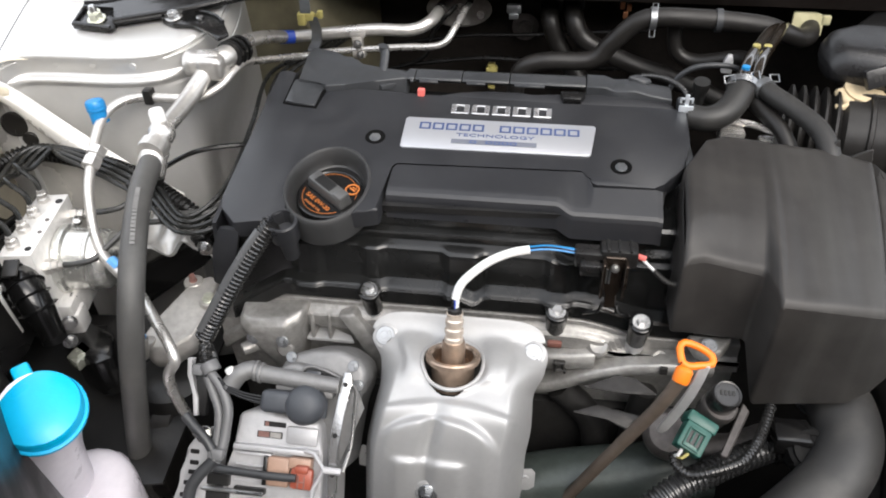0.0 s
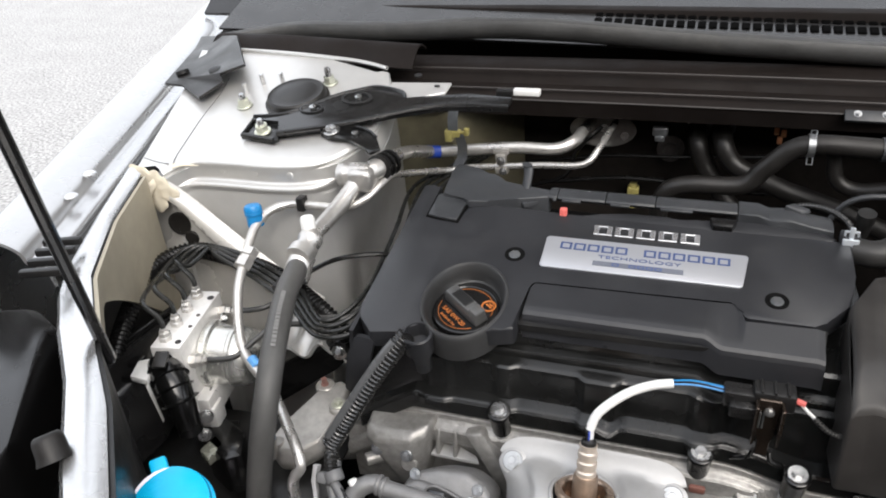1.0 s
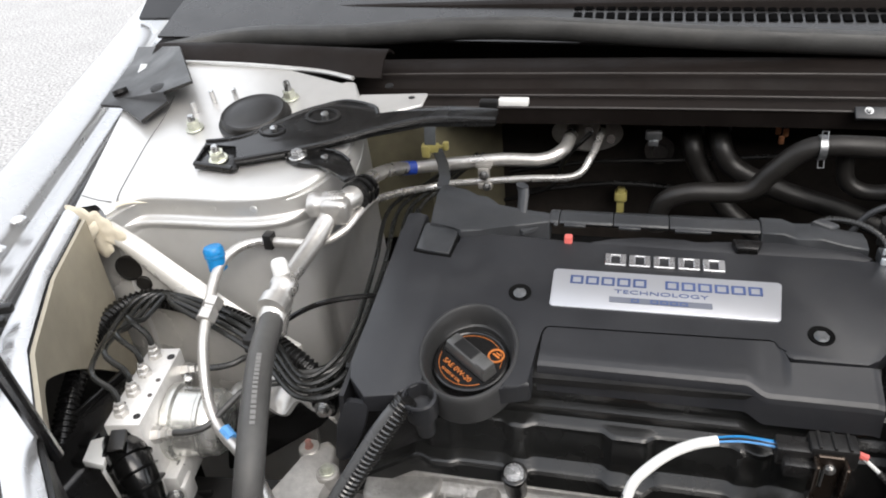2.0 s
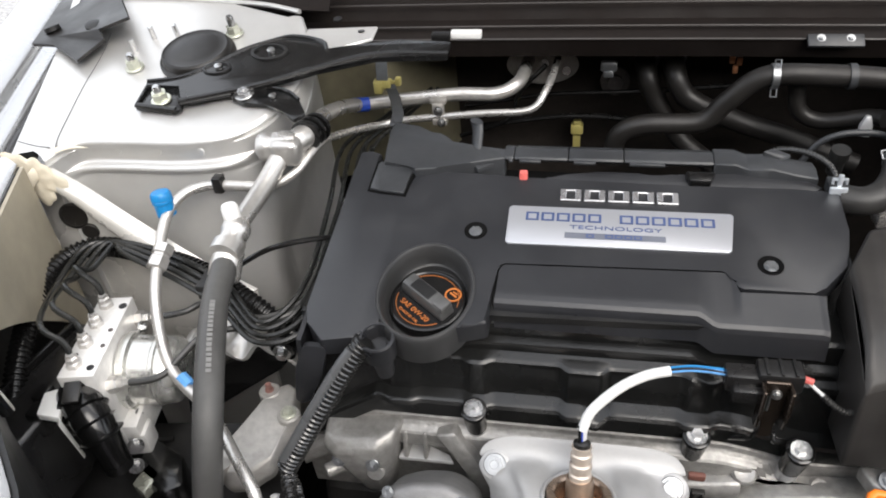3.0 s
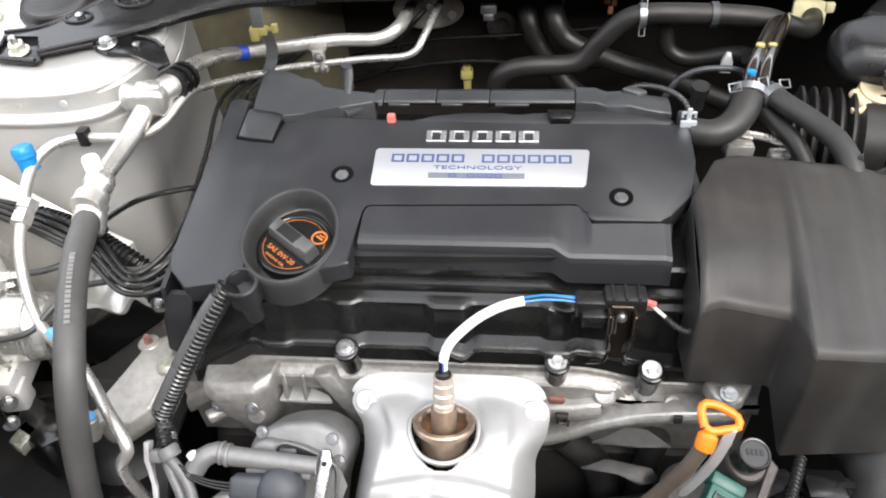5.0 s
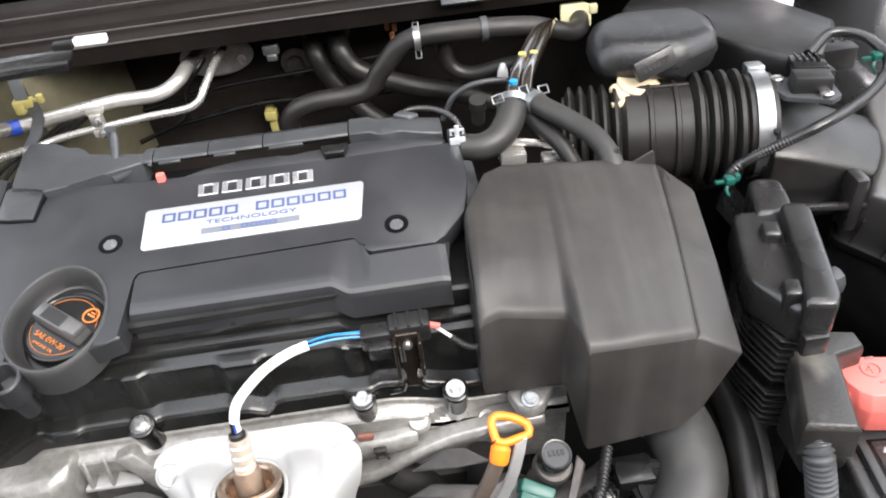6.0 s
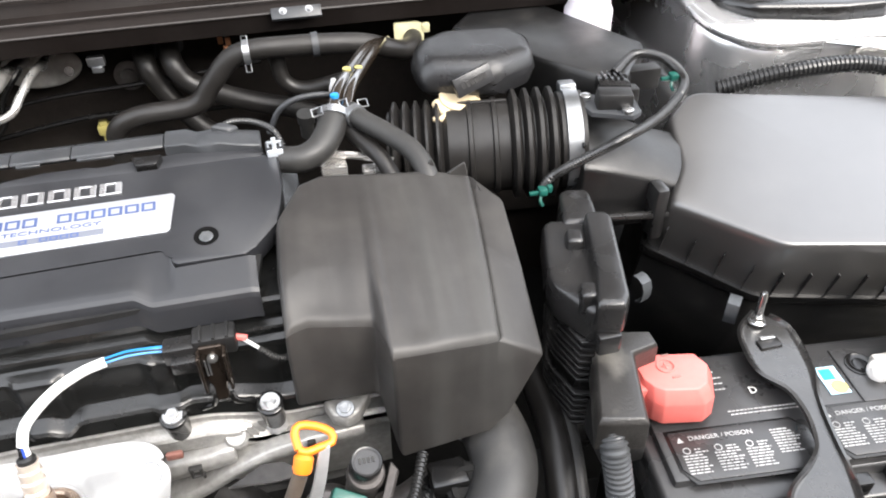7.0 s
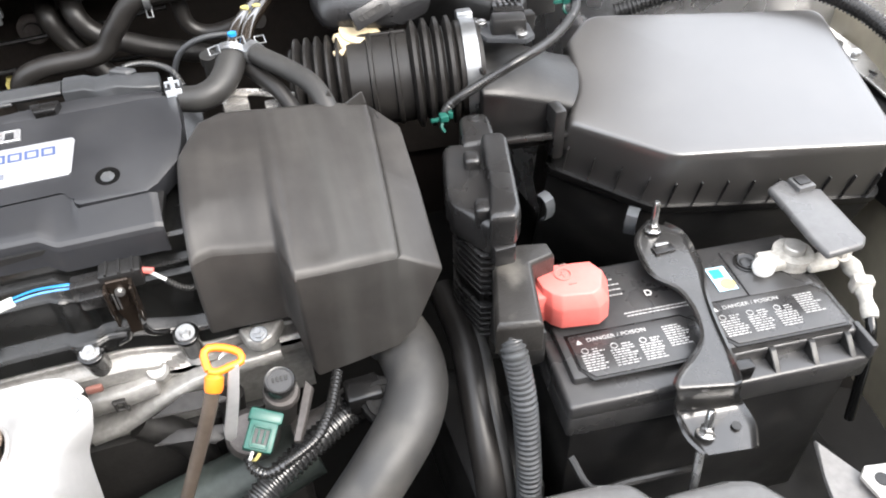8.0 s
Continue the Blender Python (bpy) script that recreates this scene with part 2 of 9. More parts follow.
def fillet(pts, r, n=4):
    """An outline in x and y with its corners rounded; r is one radius or one for each corner."""
    out = []
    for i, p in enumerate(pts):
        p = Vector((p[0], p[1]))
        a, c = Vector(pts[i - 1][:2]) - p, Vector(pts[(i + 1) % len(pts)][:2]) - p
        rr = min(r[i] if isinstance(r, (list, tuple)) else r, a.length * 0.48, c.length * 0.48)
        a, c = p + a.normalized() * rr, p + c.normalized() * rr
        for k in range(n + 1):
            t = k / n
            q = a * (1 - t) ** 2 + p * (2 * t * (1 - t)) + c * t * t
            out.append((q.x, q.y))
    return out


def along(o, d, x=None):
    """A frame at o whose z runs along d."""
    z = Vector(d).normalized()
    xx = Vector(x) if x else z.orthogonal()
    xx = (xx - z * xx.dot(z)).normalized()
    y = z.cross(xx)
    return Matrix.Translation(o) @ Matrix((xx, y, z)).transposed().to_4x4()


def hexhead(bm, m, r=0.006, h=0.005, washer=1.5, wh=0.0015):
    """A flange bolt's head, its axis along z."""
    lathe(bm, [(r * washer, 0), (r * washer, wh * 0.7), (r * washer * 0.93, wh), (r, wh)], m, 20)
    t = bmesh.new()
    ang = [math.pi / 3 * i for i in range(6)]
    lo = [t.verts.new((r * math.cos(a), r * math.sin(a), wh * 0.8)) for a in ang]
    hi = [t.verts.new((r * math.cos(a), r * math.sin(a), wh + h)) for a in ang]
    t.faces.new(lo[::-1])
    top = t.faces.new(hi)
    for i in range(6):
        t.faces.new((lo[i], lo[(i + 1) % 6], hi[(i + 1) % 6], hi[i]))
    bmesh.ops.bevel(t, geom=list(top.edges), offset=r * 0.16, segments=2, affect="EDGES")
    join(bm, t, m)
    return lathe(bm, [(r * 0.55, wh + h), (r * 0.5, wh + h + 0.0004), (0, wh + h + 0.0003)], m, 12)


def finish(name, bm, material, angle=35):
    me = bpy.data.meshes.new(name)
    for f in bm.faces:
        f.smooth = True
    bm.to_mesh(me)
    bm.free()
    me.set_sharp_from_angle(angle=radians(angle))
    me.materials.append(material)
    return me


def part(name, bm, material, parent, label="", angle=35):
    """Links a bmesh, in the place's own metres, as one mesh under a thing or a part."""
    ob = new(name, finish(name, bm, material, angle) if isinstance(bm, bmesh.types.BMesh) else bm)
    ob.parent = parent
    if parent.type == "EMPTY":
        ob.matrix_parent_inverse = Matrix.Translation(-parent.location)
    return tagged(ob, label)


def thing(name, at, label, category, group="", kind=""):
    """An Empty at the thing's base, to which its parts are tied."""
    ob = new(name)
    ob.empty_display_size = 0.02
    ob.location = at
    return tagged(ob, label, category, group, kind)


def single(name, bm, material, label, category, group="", kind="", angle=35):
    return tagged(new(name, finish(name, bm, material, angle)), label, category, group, kind)


def lettering(text, size, m, material, depth=0.0003, width=0.0):
    """A mesh of words in the built-in font, centred on m."""
    cu = bpy.data.curves.new("words", "FONT")
    cu.body, cu.size, cu.extrude, cu.align_x, cu.align_y = text, size, depth, "CENTER", "CENTER"
    ob = bpy.data.objects.new("words", cu)
    me = bpy.data.meshes.new_from_object(ob)
    bpy.data.objects.remove(ob)
    bpy.data.curves.remove(cu)
    if width:
        w = max(v.co.x for v in me.vertices) - min(v.co.x for v in me.vertices)
        me.transform(Matrix.Diagonal((width / w, 1, 1, 1)))
    me.transform(m)
    me.materials.clear()
    me.materials.append(material)
    return me


def B():
    return bmesh.new()


def rnd(i, a=0.0, b=1.0):
    return a + (b - a) * ((math.sin(i * 12.9898) * 43758.5453) % 1.0)


def run(prof, v):
    i = min(len(prof) - 2, int(v * (len(prof) - 1) + 1e-9))
    t = v * (len(prof) - 1) - i
    t = t * t * (3 - 2 * t) * 0.5 + t * 0.5
    return [prof[i][k] * (1 - t) + prof[i + 1][k] * t for k in range(len(prof[0]))]


def curve(prof, v):
    """A smooth run through evenly spaced rows."""
    n = len(prof) - 1
    i = min(n - 1, int(v * n + 1e-9))
    t = v * n - i
    p0, p1, p2, p3 = prof[max(0, i - 1)], prof[i], prof[i + 1], prof[min(n, i + 2)]
    return [0.5 * (2 * b2 + (c - a) * t + (2 * a - 5 * b2 + 4 * c - d) * t * t + (3 * b2 - a - 3 * c + d) * t**3) for a, b2, c, d in zip(p0, p1, p2, p3)]


def ease(a):
    a = max(0.0, min(1.0, a))
    return a * a * (3 - 2 * a)


# ---- ground and car body ----
b = B()
bmesh.ops.create_grid(b, x_segments=60, y_segments=60, size=400)
ground = single("ground", b, GROUND, "pale sunlit concrete ground beside the car", "ground", kind="structure")

# Unseen wall, added in front to darken and tint forward-facing surfaces.
b = B()
box(b, (0.0, -2.15, 1.15), (9.0, 0.2, 2.3), 0.01)
single("unseen_wall_front", b, mat("unseen_wall_brown", (0.085, 0.066, 0.055), 0.8, bump=0.5, bscale=60, var=0.3, scale=4), "unseen plain brown wall, added to shade faces that look forward", "wall", kind="structure")

body = thing("car_body", (-0.17, 0.3, 0.0), "silver car body round an open engine bay", "car")


def fender_x(y):
    return -0.6965 - 0.34 * y


def fender(u, v):
    y = 0.05 + 0.95 * u
    d, z = curve(((0, 0.846), (0.003, 0.858), (0.007, 0.8625), (0.015, 0.8635), (0.022, 0.8645), (0.0255, 0.8710), (0.033, 0.8760), (0.046, 0.8795), (0.060, 0.880), (0.076, 0.875), (0.10, 0.845), (0.13, 0.72), (0.14, 0.30)), v)
    return (fender_x(y) - 0.010 - d, y, z + 0.03 * (y - 0.2))


WING = mat("silver_wing_paint", (0.50, 0.50, 0.50), 0.28, metal=0.78, bump=0.05, bscale=2500, var=0.04, rvar=0.05, coat=0.4)
part("fender", sheet(B(), fender, 26, 60, 0.003), WING, body, "glossy silver front wing")
part("far_fender", sheet(B(), lambda u, v: (-(fender(u, v)[0]) - 0.10, *fender(u, v)[1:]), 26, 40, 0.003), WING, body)
# small studs on the wing's drip channel
for k, (y, z) in enumerate(((0.135, 0.872), (0.175, 0.874))):
    b = B()
    lathe(b, [(0.006, 0), (0.006, 0.001), (0.0035, 0.003), (0, 0.0035)], Matrix.Translation((fender_x(y) - 0.032, y, z)), 14)
    part("rivet", b, SILVER, body)

# black strip that stands in for the shade between wing and rail
b = B()
tube(b, [(fender_x(y) - 0.006, y, 0.853 + 0.03 * (y - 0.1)) for y in (0.055, 0.1, 0.2, 0.3, 0.52)], 0.006, 8, 0.05)
part("gap_shade_strip", b, RUBBER, body, "black strip put in for the shade of the wing gap")


def rail_pt(u):
    p = ((-0.46, -0.20), (-0.528, -0.126), (-0.580, -0.065), (-0.626, -0.020), (-0.687, 0.050), (-0.722, 0.120), (-0.744, 0.190))
    i = min(len(p) - 2, int(u * (len(p) - 1)))
    t = u * (len(p) - 1) - i
    return p[i][0] * (1 - t) + p[i + 1][0] * t, p[i][1] * (1 - t) + p[i + 1][1] * t


def rail(u, v):
    x, y = rail_pt(u)
    w = min(0.047, x - fender_x(y) + 0.004) if y > 0.03 else 0.047
    z = 0.852 + 0.10 * max(0, y) + 0.004 * math.sin(v * math.pi)
    return (x - w * v, y + 0.3 * w * v, z - (0.006 if v > 0.97 else 0))


def wall(u, v):
    x, y = rail_pt(u)
    back = ease(v / 0.12) * ease((y + 0.02) / 0.05)
    return (x + 0.012 * v - 0.045 * back, y - 0.01 * v + 0.014 * back, 0.85 + 0.10 * max(0, y) - 0.38 * v)


def upper_wall(u, v):
    x, y = rail_pt(0.55 + 0.45 * u)
    drop = (0.012 + 0.15 * max(0.0, (u - 0.15) / 0.85) ** 1.3) * v
    return (x + 0.002 + 0.012 * drop / 0.38, y - 0.001 - 0.01 * drop / 0.38, 0.85 + 0.10 * max(0, y) - drop)


part("rail", sheet(B(), rail, 24, 6, 0.003), SILVER, body, "silver painted inner rail")
part("inner_wall", sheet(B(), upper_wall, 24, 8, 0.003), PRIMER, body, "dull overspray inner panel")
part("arch_liner", sheet(B(), wall, 24, 8, 0.003), DARK, body, "black plastic liner below the rail")


def shear_top(b, zmin, slope, y0):
    for v in b.verts:
        if v.co.z > zmin:
            v.co.z += slope * (v.co.y - y0)
    return b



TOWERLINE = spline([(-0.738, 0.211, 0), (-0.730, 0.224, 0), (-0.716, 0.2325, 0), (-0.68, 0.2345, 0), (-0.64, 0.235, 0), (-0.605, 0.240, 0), (-0.583, 0.252, 0), (-0.568, 0.272, 0), (-0.559, 0.30, 0), (-0.560, 0.34, 0), (-0.569, 0.382, 0), (-0.582, 0.412, 0)], 0.004)
# outward step and fall below the top: rolled rim, shallow groove, bead, flared wall
TOWERWALL = ((-0.014, 0.0), (-0.009, -0.0001), (-0.0055, -0.0009), (-0.0022, -0.0022), (-0.0003, -0.0048), (-0.0012, -0.0075), (-0.0022, -0.0110), (-0.0026, -0.0165), (-0.0018, -0.0210), (0.0030, -0.0230), (0.0046, -0.0256), (0.0034, -0.0284), (0.0018, -0.0315), (0.0024, -0.040), (0.0050, -0.065), (0.0095, -0.11), (0.015, -0.20), (0.018, -0.36))


def tower_skin(u, v):
    k = u * (len(TOWERLINE) - 1)
    i = min(len(TOWERLINE) - 2, int(k))
    p = TOWERLINE[i].lerp(TOWERLINE[i + 1], k - i)
    d = (TOWERLINE[i + 1] - TOWERLINE[i]).normalized()
    out, fall = curve(TOWERWALL, v)
    fade = ease((-0.572 - p.x) / 0.03) * ease((p.x + 0.736) / 0.02)
    if -0.033 < fall < -0.009:
        out = out * fade + (1 - fade) * 0.0008
    out -= 0.34 * max(0.0, min(-fall, 0.15) - 0.03) * ease((p.x + 0.59) / 0.03)
    y = p.y - d.x * out
    return Vector((p.x + d.y * out, y, 0.868 + 0.2 * (p.y - d.x * min(out, 0.0) - 0.225) + fall))


b = B()
sheet(b, tower_skin, 110, 102, 0)
lid_edge = [tower_skin(k / 110, 0) for k in range(111)]
back_edge = [Vector((x, y, 0.868 + 0.2 * (y - 0.225))) for x, y in ((-0.66, 0.430), (-0.75, 0.439), (-0.834, 0.44), (-0.806, 0.36), (-0.790, 0.30), (-0.777, 0.25), (-0.767, 0.212))]
t = bmesh.new()
t.faces.new([t.verts.new(p) for p in lid_edge + back_edge])
join(b, t)
t = bmesh.new()
edge_hi = [t.verts.new(p) for p in back_edge]
edge_lo = [t.verts.new(p - Vector((0, 0, 0.03))) for p in back_edge]
for k in range(len(back_edge) - 1):
    t.faces.new((edge_hi[k], edge_hi[k + 1], edge_lo[k + 1], edge_lo[k]))
join(b, t)
bmesh.ops.remove_doubles(b, verts=b.verts[:], dist=0.0001)
tower = part("strut_tower", b, BAY, body, "silver suspension tower with a rolled rim and a pressed bead", 50)
for pts in ([(-0.733, 0.222), (-0.7375, 0.235), (-0.744, 0.27), (-0.7495, 0.303), (-0.754, 0.344), (-0.762, 0.38)], [(-0.770, 0.228), (-0.752, 0.2235), (-0.738, 0.222)]):
    b = B()
    tube(b, [(x, y, 0.8681 + 0.2 * (y - 0.225)) for x, y in pts], 0.0005, 6)
    part("panel_seam", b, HOSEINK, tower, "grey panel seam")
b = B()
tube(b, [(x, y, 0.8695 + 0.2 * (y - 0.225)) for x, y in ((-0.585, 0.4125), (-0.62, 0.424), (-0.66, 0.4305), (-0.72, 0.437), (-0.80, 0.4415))], 0.0024, 8)
part("rear_flange", b, BAY, tower, "thin folded rear flange")
b = B()
sheet(b, lambda u, v: (-0.83 + 0.27 * u, 0.445 - 0.034 * max(0.0, u - 0.3) + 0.05 * v, 0.904 + 0.018 * math.sin(2.6 * v)), 16, 8, 0.002)
part("cowl_side", b, BROWNMETAL, body, "dark cowl end panel behind the tower")
for x in (-0.690, -0.655, -0.618):
    b = B()
    lathe(b, [(0.0035, 0), (0.003, 0.0006), (0, 0.0009)], along((x, 0.2372 + 0.02 * max(0, x + 0.655), 0.858), (0, -1, 0.1)), 14)
    part("spot_weld", b, BAY, tower)
# pressed panel in front of the tower with its diagonal rib


def apron_y(x, z):
    u = (x + 0.765) / 0.19
    return 0.206 - 0.03 * u + 0.012 * (z - 0.46) / (0.385 - 0.085 * u)


b = B()
sheet(b, lambda u, v: (-0.765 + 0.19 * u, 0.206 - 0.03 * u + 0.012 * (0.62 + 0.38 * v), 0.46 + (0.385 - 0.085 * u) * (0.62 + 0.38 * v)), 12, 8, 0.003)
apron = part("apron", b, APRON, body, "dull silver apron panel")


def diagonal_rib(u, v):
    x, z, r = curve(((-0.746, 0.850, 0.008), (-0.715, 0.832, 0.0105), (-0.685, 0.809, 0.0135), (-0.640, 0.779, 0.0155), (-0.585, 0.747, 0.017)), u)
    s = 2 * v - 1
    bulge = 0.012 * (1 - abs(s) ** 3.0) * ease(u * 14 + 0.2)
    q = (x + 0.57 * s * r, z + 0.82 * s * r)
    return Vector((q[0], apron_y(*q) - bulge - 0.0006, q[1] + 0.2 * bulge))


b = B()
sheet(b, diagonal_rib, 50, 14, 0.0012)
part("rib", b, APRON, apron, "raised diagonal rib", 60)
b = B()
tube(b, [diagonal_rib(k / 14, 0.02) + Vector((0, -0.001, -0.001 * rnd(k, -1.2, 1.2))) for k in range(15)], lambda u: 0.0016 + 0.0006 * math.sin(u * 37), 8)
tube(b, [(-0.760, 0.196, 0.835), (-0.7525, 0.1985, 0.815), (-0.7495, 0.1985, 0.79), (-0.7515, 0.197, 0.765), (-0.7575, 0.196, 0.74)], lambda u: 0.0018 + 0.0006 * math.sin(u * 29), 8)
part("painted_bead", b, APRON, apron, "painted-over sealer bead")
for x, y, z, r in ((-0.7323, 0.2065, 0.8102, 0.0120), (-0.7203, 0.2050, 0.7968, 0.0070)):
    b = B()
    lathe(b, [(r, -0.0008), (r, 0.0012), (r * 0.86, 0.0018), (r * 0.86, 0.0006), (0, 0.0006)], along((x, apron_y(x, z) - 0.0022, z), (0.15, -1, 0.05)), 24)
    part("hole", b, RUBBER, apron, "round drain hole")


def sealer_patch(u, v):
    """A brushed blot with a ragged rim round the corner of the panels."""
    a = 2 * math.pi * u
    rim = 1 + 0.16 * math.sin(3 * a + 1) + 0.12 * math.sin(5 * a + 2) + 0.07 * math.sin(11 * a)
    r = v * rim
    x, z = -0.744 + 0.021 * r * math.cos(a), 0.851 + 0.021 * r * math.sin(a) - 0.004 * r * math.cos(a)
    lump = 0.0016 * math.sqrt(max(0.0, 1 - v**4)) * (1 + 0.6 * noise.noise((x * 160, 3.0, z * 160)))
    return Vector((x, min(0.2045, apron_y(x, z)) - 0.0022 - lump, z))


b = B()
sheet(b, sealer_patch, 60, 14, 0.0012)
tube(b, [(-0.738, 0.203, 0.86), (-0.748, 0.194, 0.845), (-0.754, 0.190, 0.80), (-0.757, 0.186, 0.74)], lambda u: 0.0040 + 0.0010 * math.sin(u * 23), 10, flat=0.5)
tube(b, [(-0.730, 0.2155, 0.8685), (-0.722, 0.2215, 0.8685), (-0.705, 0.2240, 0.8675)], lambda u: 0.0026 * (1.05 - u), 8, flat=0.5)
part("seam_sealer", b, SEALER, body, "brushed beige seam sealer", 60)

b = B()
loft(b, [[(-0.5700, 0.352, z), (-0.5690, 0.385, z + 0.005), (-0.5050, 0.389, z + 0.006), (-0.5060, 0.370, z + 0.002), (-0.5316, 0.3546, z)] for z in (0.8935, 0.8965)], 0.001, 1)
gusset = part("gusset", b, BAY, body, "silver cowl side gusset")
b = B()
lathe(b, [(0.0030, 0), (0.0030, 0.0006), (0, 0.0008)], Matrix.Translation((-0.5180, 0.3800, 0.9010)), 14)
part("hole", b, DARK, gusset)
b = B()
sheet(b, lambda u, v: (-0.60 + 0.135 * u, 0.452 + 0.010 * math.sin(u * 6) + 0.22 * max(0.0, u - 0.55) - 0.01 * v, 0.70 + 0.160 * v), 20, 8, 0.003)
part("side_panel", b, mat("thin_olive_overspray", (0.13, 0.118, 0.078), 0.45, metal=0.1, bump=0.15, var=0.25, scale=14), body, "dull olive overspray side panel behind the tower")

# tower on the battery's side, larger dish
b = B()
prism(b, [(0.270, 0.46), (0.272, 0.385), (0.288, 0.345), (0.325, 0.322), (0.42, 0.318), (0.50, 0.30), (0.66, 0.29), (0.70, 0.60), (0.26, 0.60)], 0.50, 0.836, 0.016, seg=5)
prism(b, [(0.262, 0.46), (0.264, 0.375), (0.280, 0.333), (0.32, 0.309), (0.42, 0.304), (0.50, 0.288), (0.68, 0.275), (0.72, 0.60), (0.25, 0.60)], 0.45, 0.755, 0.012, seg=4)
shear_top(b, 0.7, 0.15, 0.32)
tower2 = part("strut_tower", b, SILVER, body, "silver suspension tower with a dished edge")
rim = [(0.276, 0.455), (0.278, 0.388), (0.293, 0.351), (0.328, 0.329), (0.42, 0.325), (0.50, 0.308), (0.62, 0.30)]
b = B()
tube(b, [(x, y, 0.8345 + 0.15 * (y - 0.32)) for x, y in rim], 0.0065, 12)
part("rim", b, SILVER, tower2)
b = B()
prism(b, [(0.300, 0.44), (0.304, 0.396), (0.325, 0.372), (0.41, 0.352), (0.46, 0.350), (0.49, 0.37), (0.50, 0.45)], 0.836, 0.858, 0.006, seg=3)
mount2 = part("mount_plate", b, BLACKMETAL, tower2, "black steel plate on the tower")
for x, y in ((0.445, 0.372), (0.33, 0.41)):
    b = B()
    hexhead(b, Matrix.Translation((x, y, 0.858)), 0.0075, 0.007)
    part("bolt", b, ZINC, mount2)
b = B()
sheet(b, lambda u, v: (0.425 + 0.1 * u, -0.2 + 0.5 * u, 0.45 + 0.33 * v), 16, 8, 0.003)
part("inner_wall", b, PRIMER, body)

b = B()
box(b, (-0.15, 0.60, 0.62), (1.3, 0.02, 0.62), 0.004)
part("firewall", b, BROWNMETAL, body, "dark brown-black bulkhead")
b = B()
sheet(b, lambda u, v: (-0.58 + 0.92 * u, 0.585 - 0.012 * math.sin(u * 9) ** 2 - 0.02 * v, 0.50 + 0.36 * v), 40, 12, 0.004)
part("insulator", b, mat("brown_black_felt", (0.018, 0.0148, 0.0127), 0.8, bump=0.4, bscale=250, var=0.35, scale=20, spec=0.2), body, "dark sound insulation mat")
b = B()
sheet(b, lambda u, v: (-0.765 + 0.235 * u, 0.145 - 0.17 * v - 0.05 * (1 - u), 0.662 + 0.006 * math.sin(u * 5 + v * 3) - 0.03 * v), 20, 14, 0.003)
tube(b, [(-0.760, 0.068, 0.668), (-0.70, 0.085, 0.670), (-0.635, 0.105, 0.668)], 0.0022, 8)
part("splash_shield", b, DARK, body, "black plastic splash shield low in the bay")
# floor that closes the bay; its matt black holds the shade down there
b = B()
box(b, (-0.15, 0.15, 0.36), (1.5, 1.2, 0.02), 0.004)
part("undertray", b, mat("floor_shade_black", (0.006, 0.0058, 0.0055), 0.85, bump=0.3, spec=0.1), body)
b = B()
box(b, (-0.15, -0.24, 0.60), (1.1, 0.06, 0.34), 0.01)
part("front_panel", b, DARK, body)


def cowl(u, v):
    x = -0.82 + 1.30 * u
    prof = ((0.430, 0.8500), (0.424, 0.868), (0.432, 0.874), (0.455, 0.877), (0.460, 0.886), (0.470, 0.890), (0.50, 0.893), (0.52, 0.885))
    i = min(len(prof) - 2, int(v * (len(prof) - 1)))
    t = v * (len(prof) - 1) - i
    y = prof[i][0] * (1 - t) + prof[i + 1][0] * t
    z = prof[i][1] * (1 - t) + prof[i + 1][1] * t
    return (x, y - 0.10 * (u - 0.5) ** 2 + 0.02, z)


part("cowl_beam", sheet(B(), cowl, 60, 21, 0.003), BROWNMETAL, body, "dark brown-black cowl crossmember")
# paler tubes paint in the highlights along the beam's folds
for y0, z0 in ((0.4745, 0.8925), (0.4525, 0.8785), (0.4435, 0.8695)):
    b = B()
    tube(b, [(-0.82 + 0.13 * k, y0 - 0.10 * (k / 10 - 0.5) ** 2, z0) for k in range(11)], 0.0011, 6, 0.02)
    part("seam", b, mat("seam_highlight", (0.03, 0.026, 0.024), 0.5, bump=0.1) if "seam_highlight" not in bpy.data.materials else bpy.data.materials["seam_highlight"], body)
b = B()
sheet(b, lambda u, v: (-0.875 + 0.19 * u, 0.470 + 0.10 * v, 0.890 + 0.02 * v), 8, 6, 0.003)
part("cowl_end", b, BROWNMETAL, body, "dark cowl end panel")
b = B()
tube(b, [(-0.84, 0.49, 0.905), (-0.75, 0.525, 0.913), (-0.62, 0.515, 0.918), (-0.50, 0.510, 0.926), (-0.40, 0.512, 0.924), (-0.25, 0.515, 0.914), (0.0, 0.515, 0.903), (0.4, 0.49, 0.89)], 0.011, 12, 0.02, flat=1.3)
part("weatherstrip", b, mat("weathered_rubber", (0.045, 0.045, 0.044), 0.5, bump=0.2, dust=0.05), body, "black rubber bonnet seal")
b = B()
sheet(b, lambda u, v: (-0.868 + 1.368 * u, 0.53 + 0.16 * v, 0.905 + 0.05 * v - 0.025 * (u - 0.35)), 20, 6, 0.003)
grille_panel = part("cowl_panel", b, AIRBOX, body, "dark grey plastic cowl panel below the windscreen")
cell = B()
box(cell, (0, 0, 0), (0.0088, 0.0125, 0.003), 0.001, seg=1)
cell_mesh = finish("grille_hole", cell, mat("open_grille_black", (0.0015, 0.0015, 0.0015), 0.9, bump=0.0, spec=0.05))
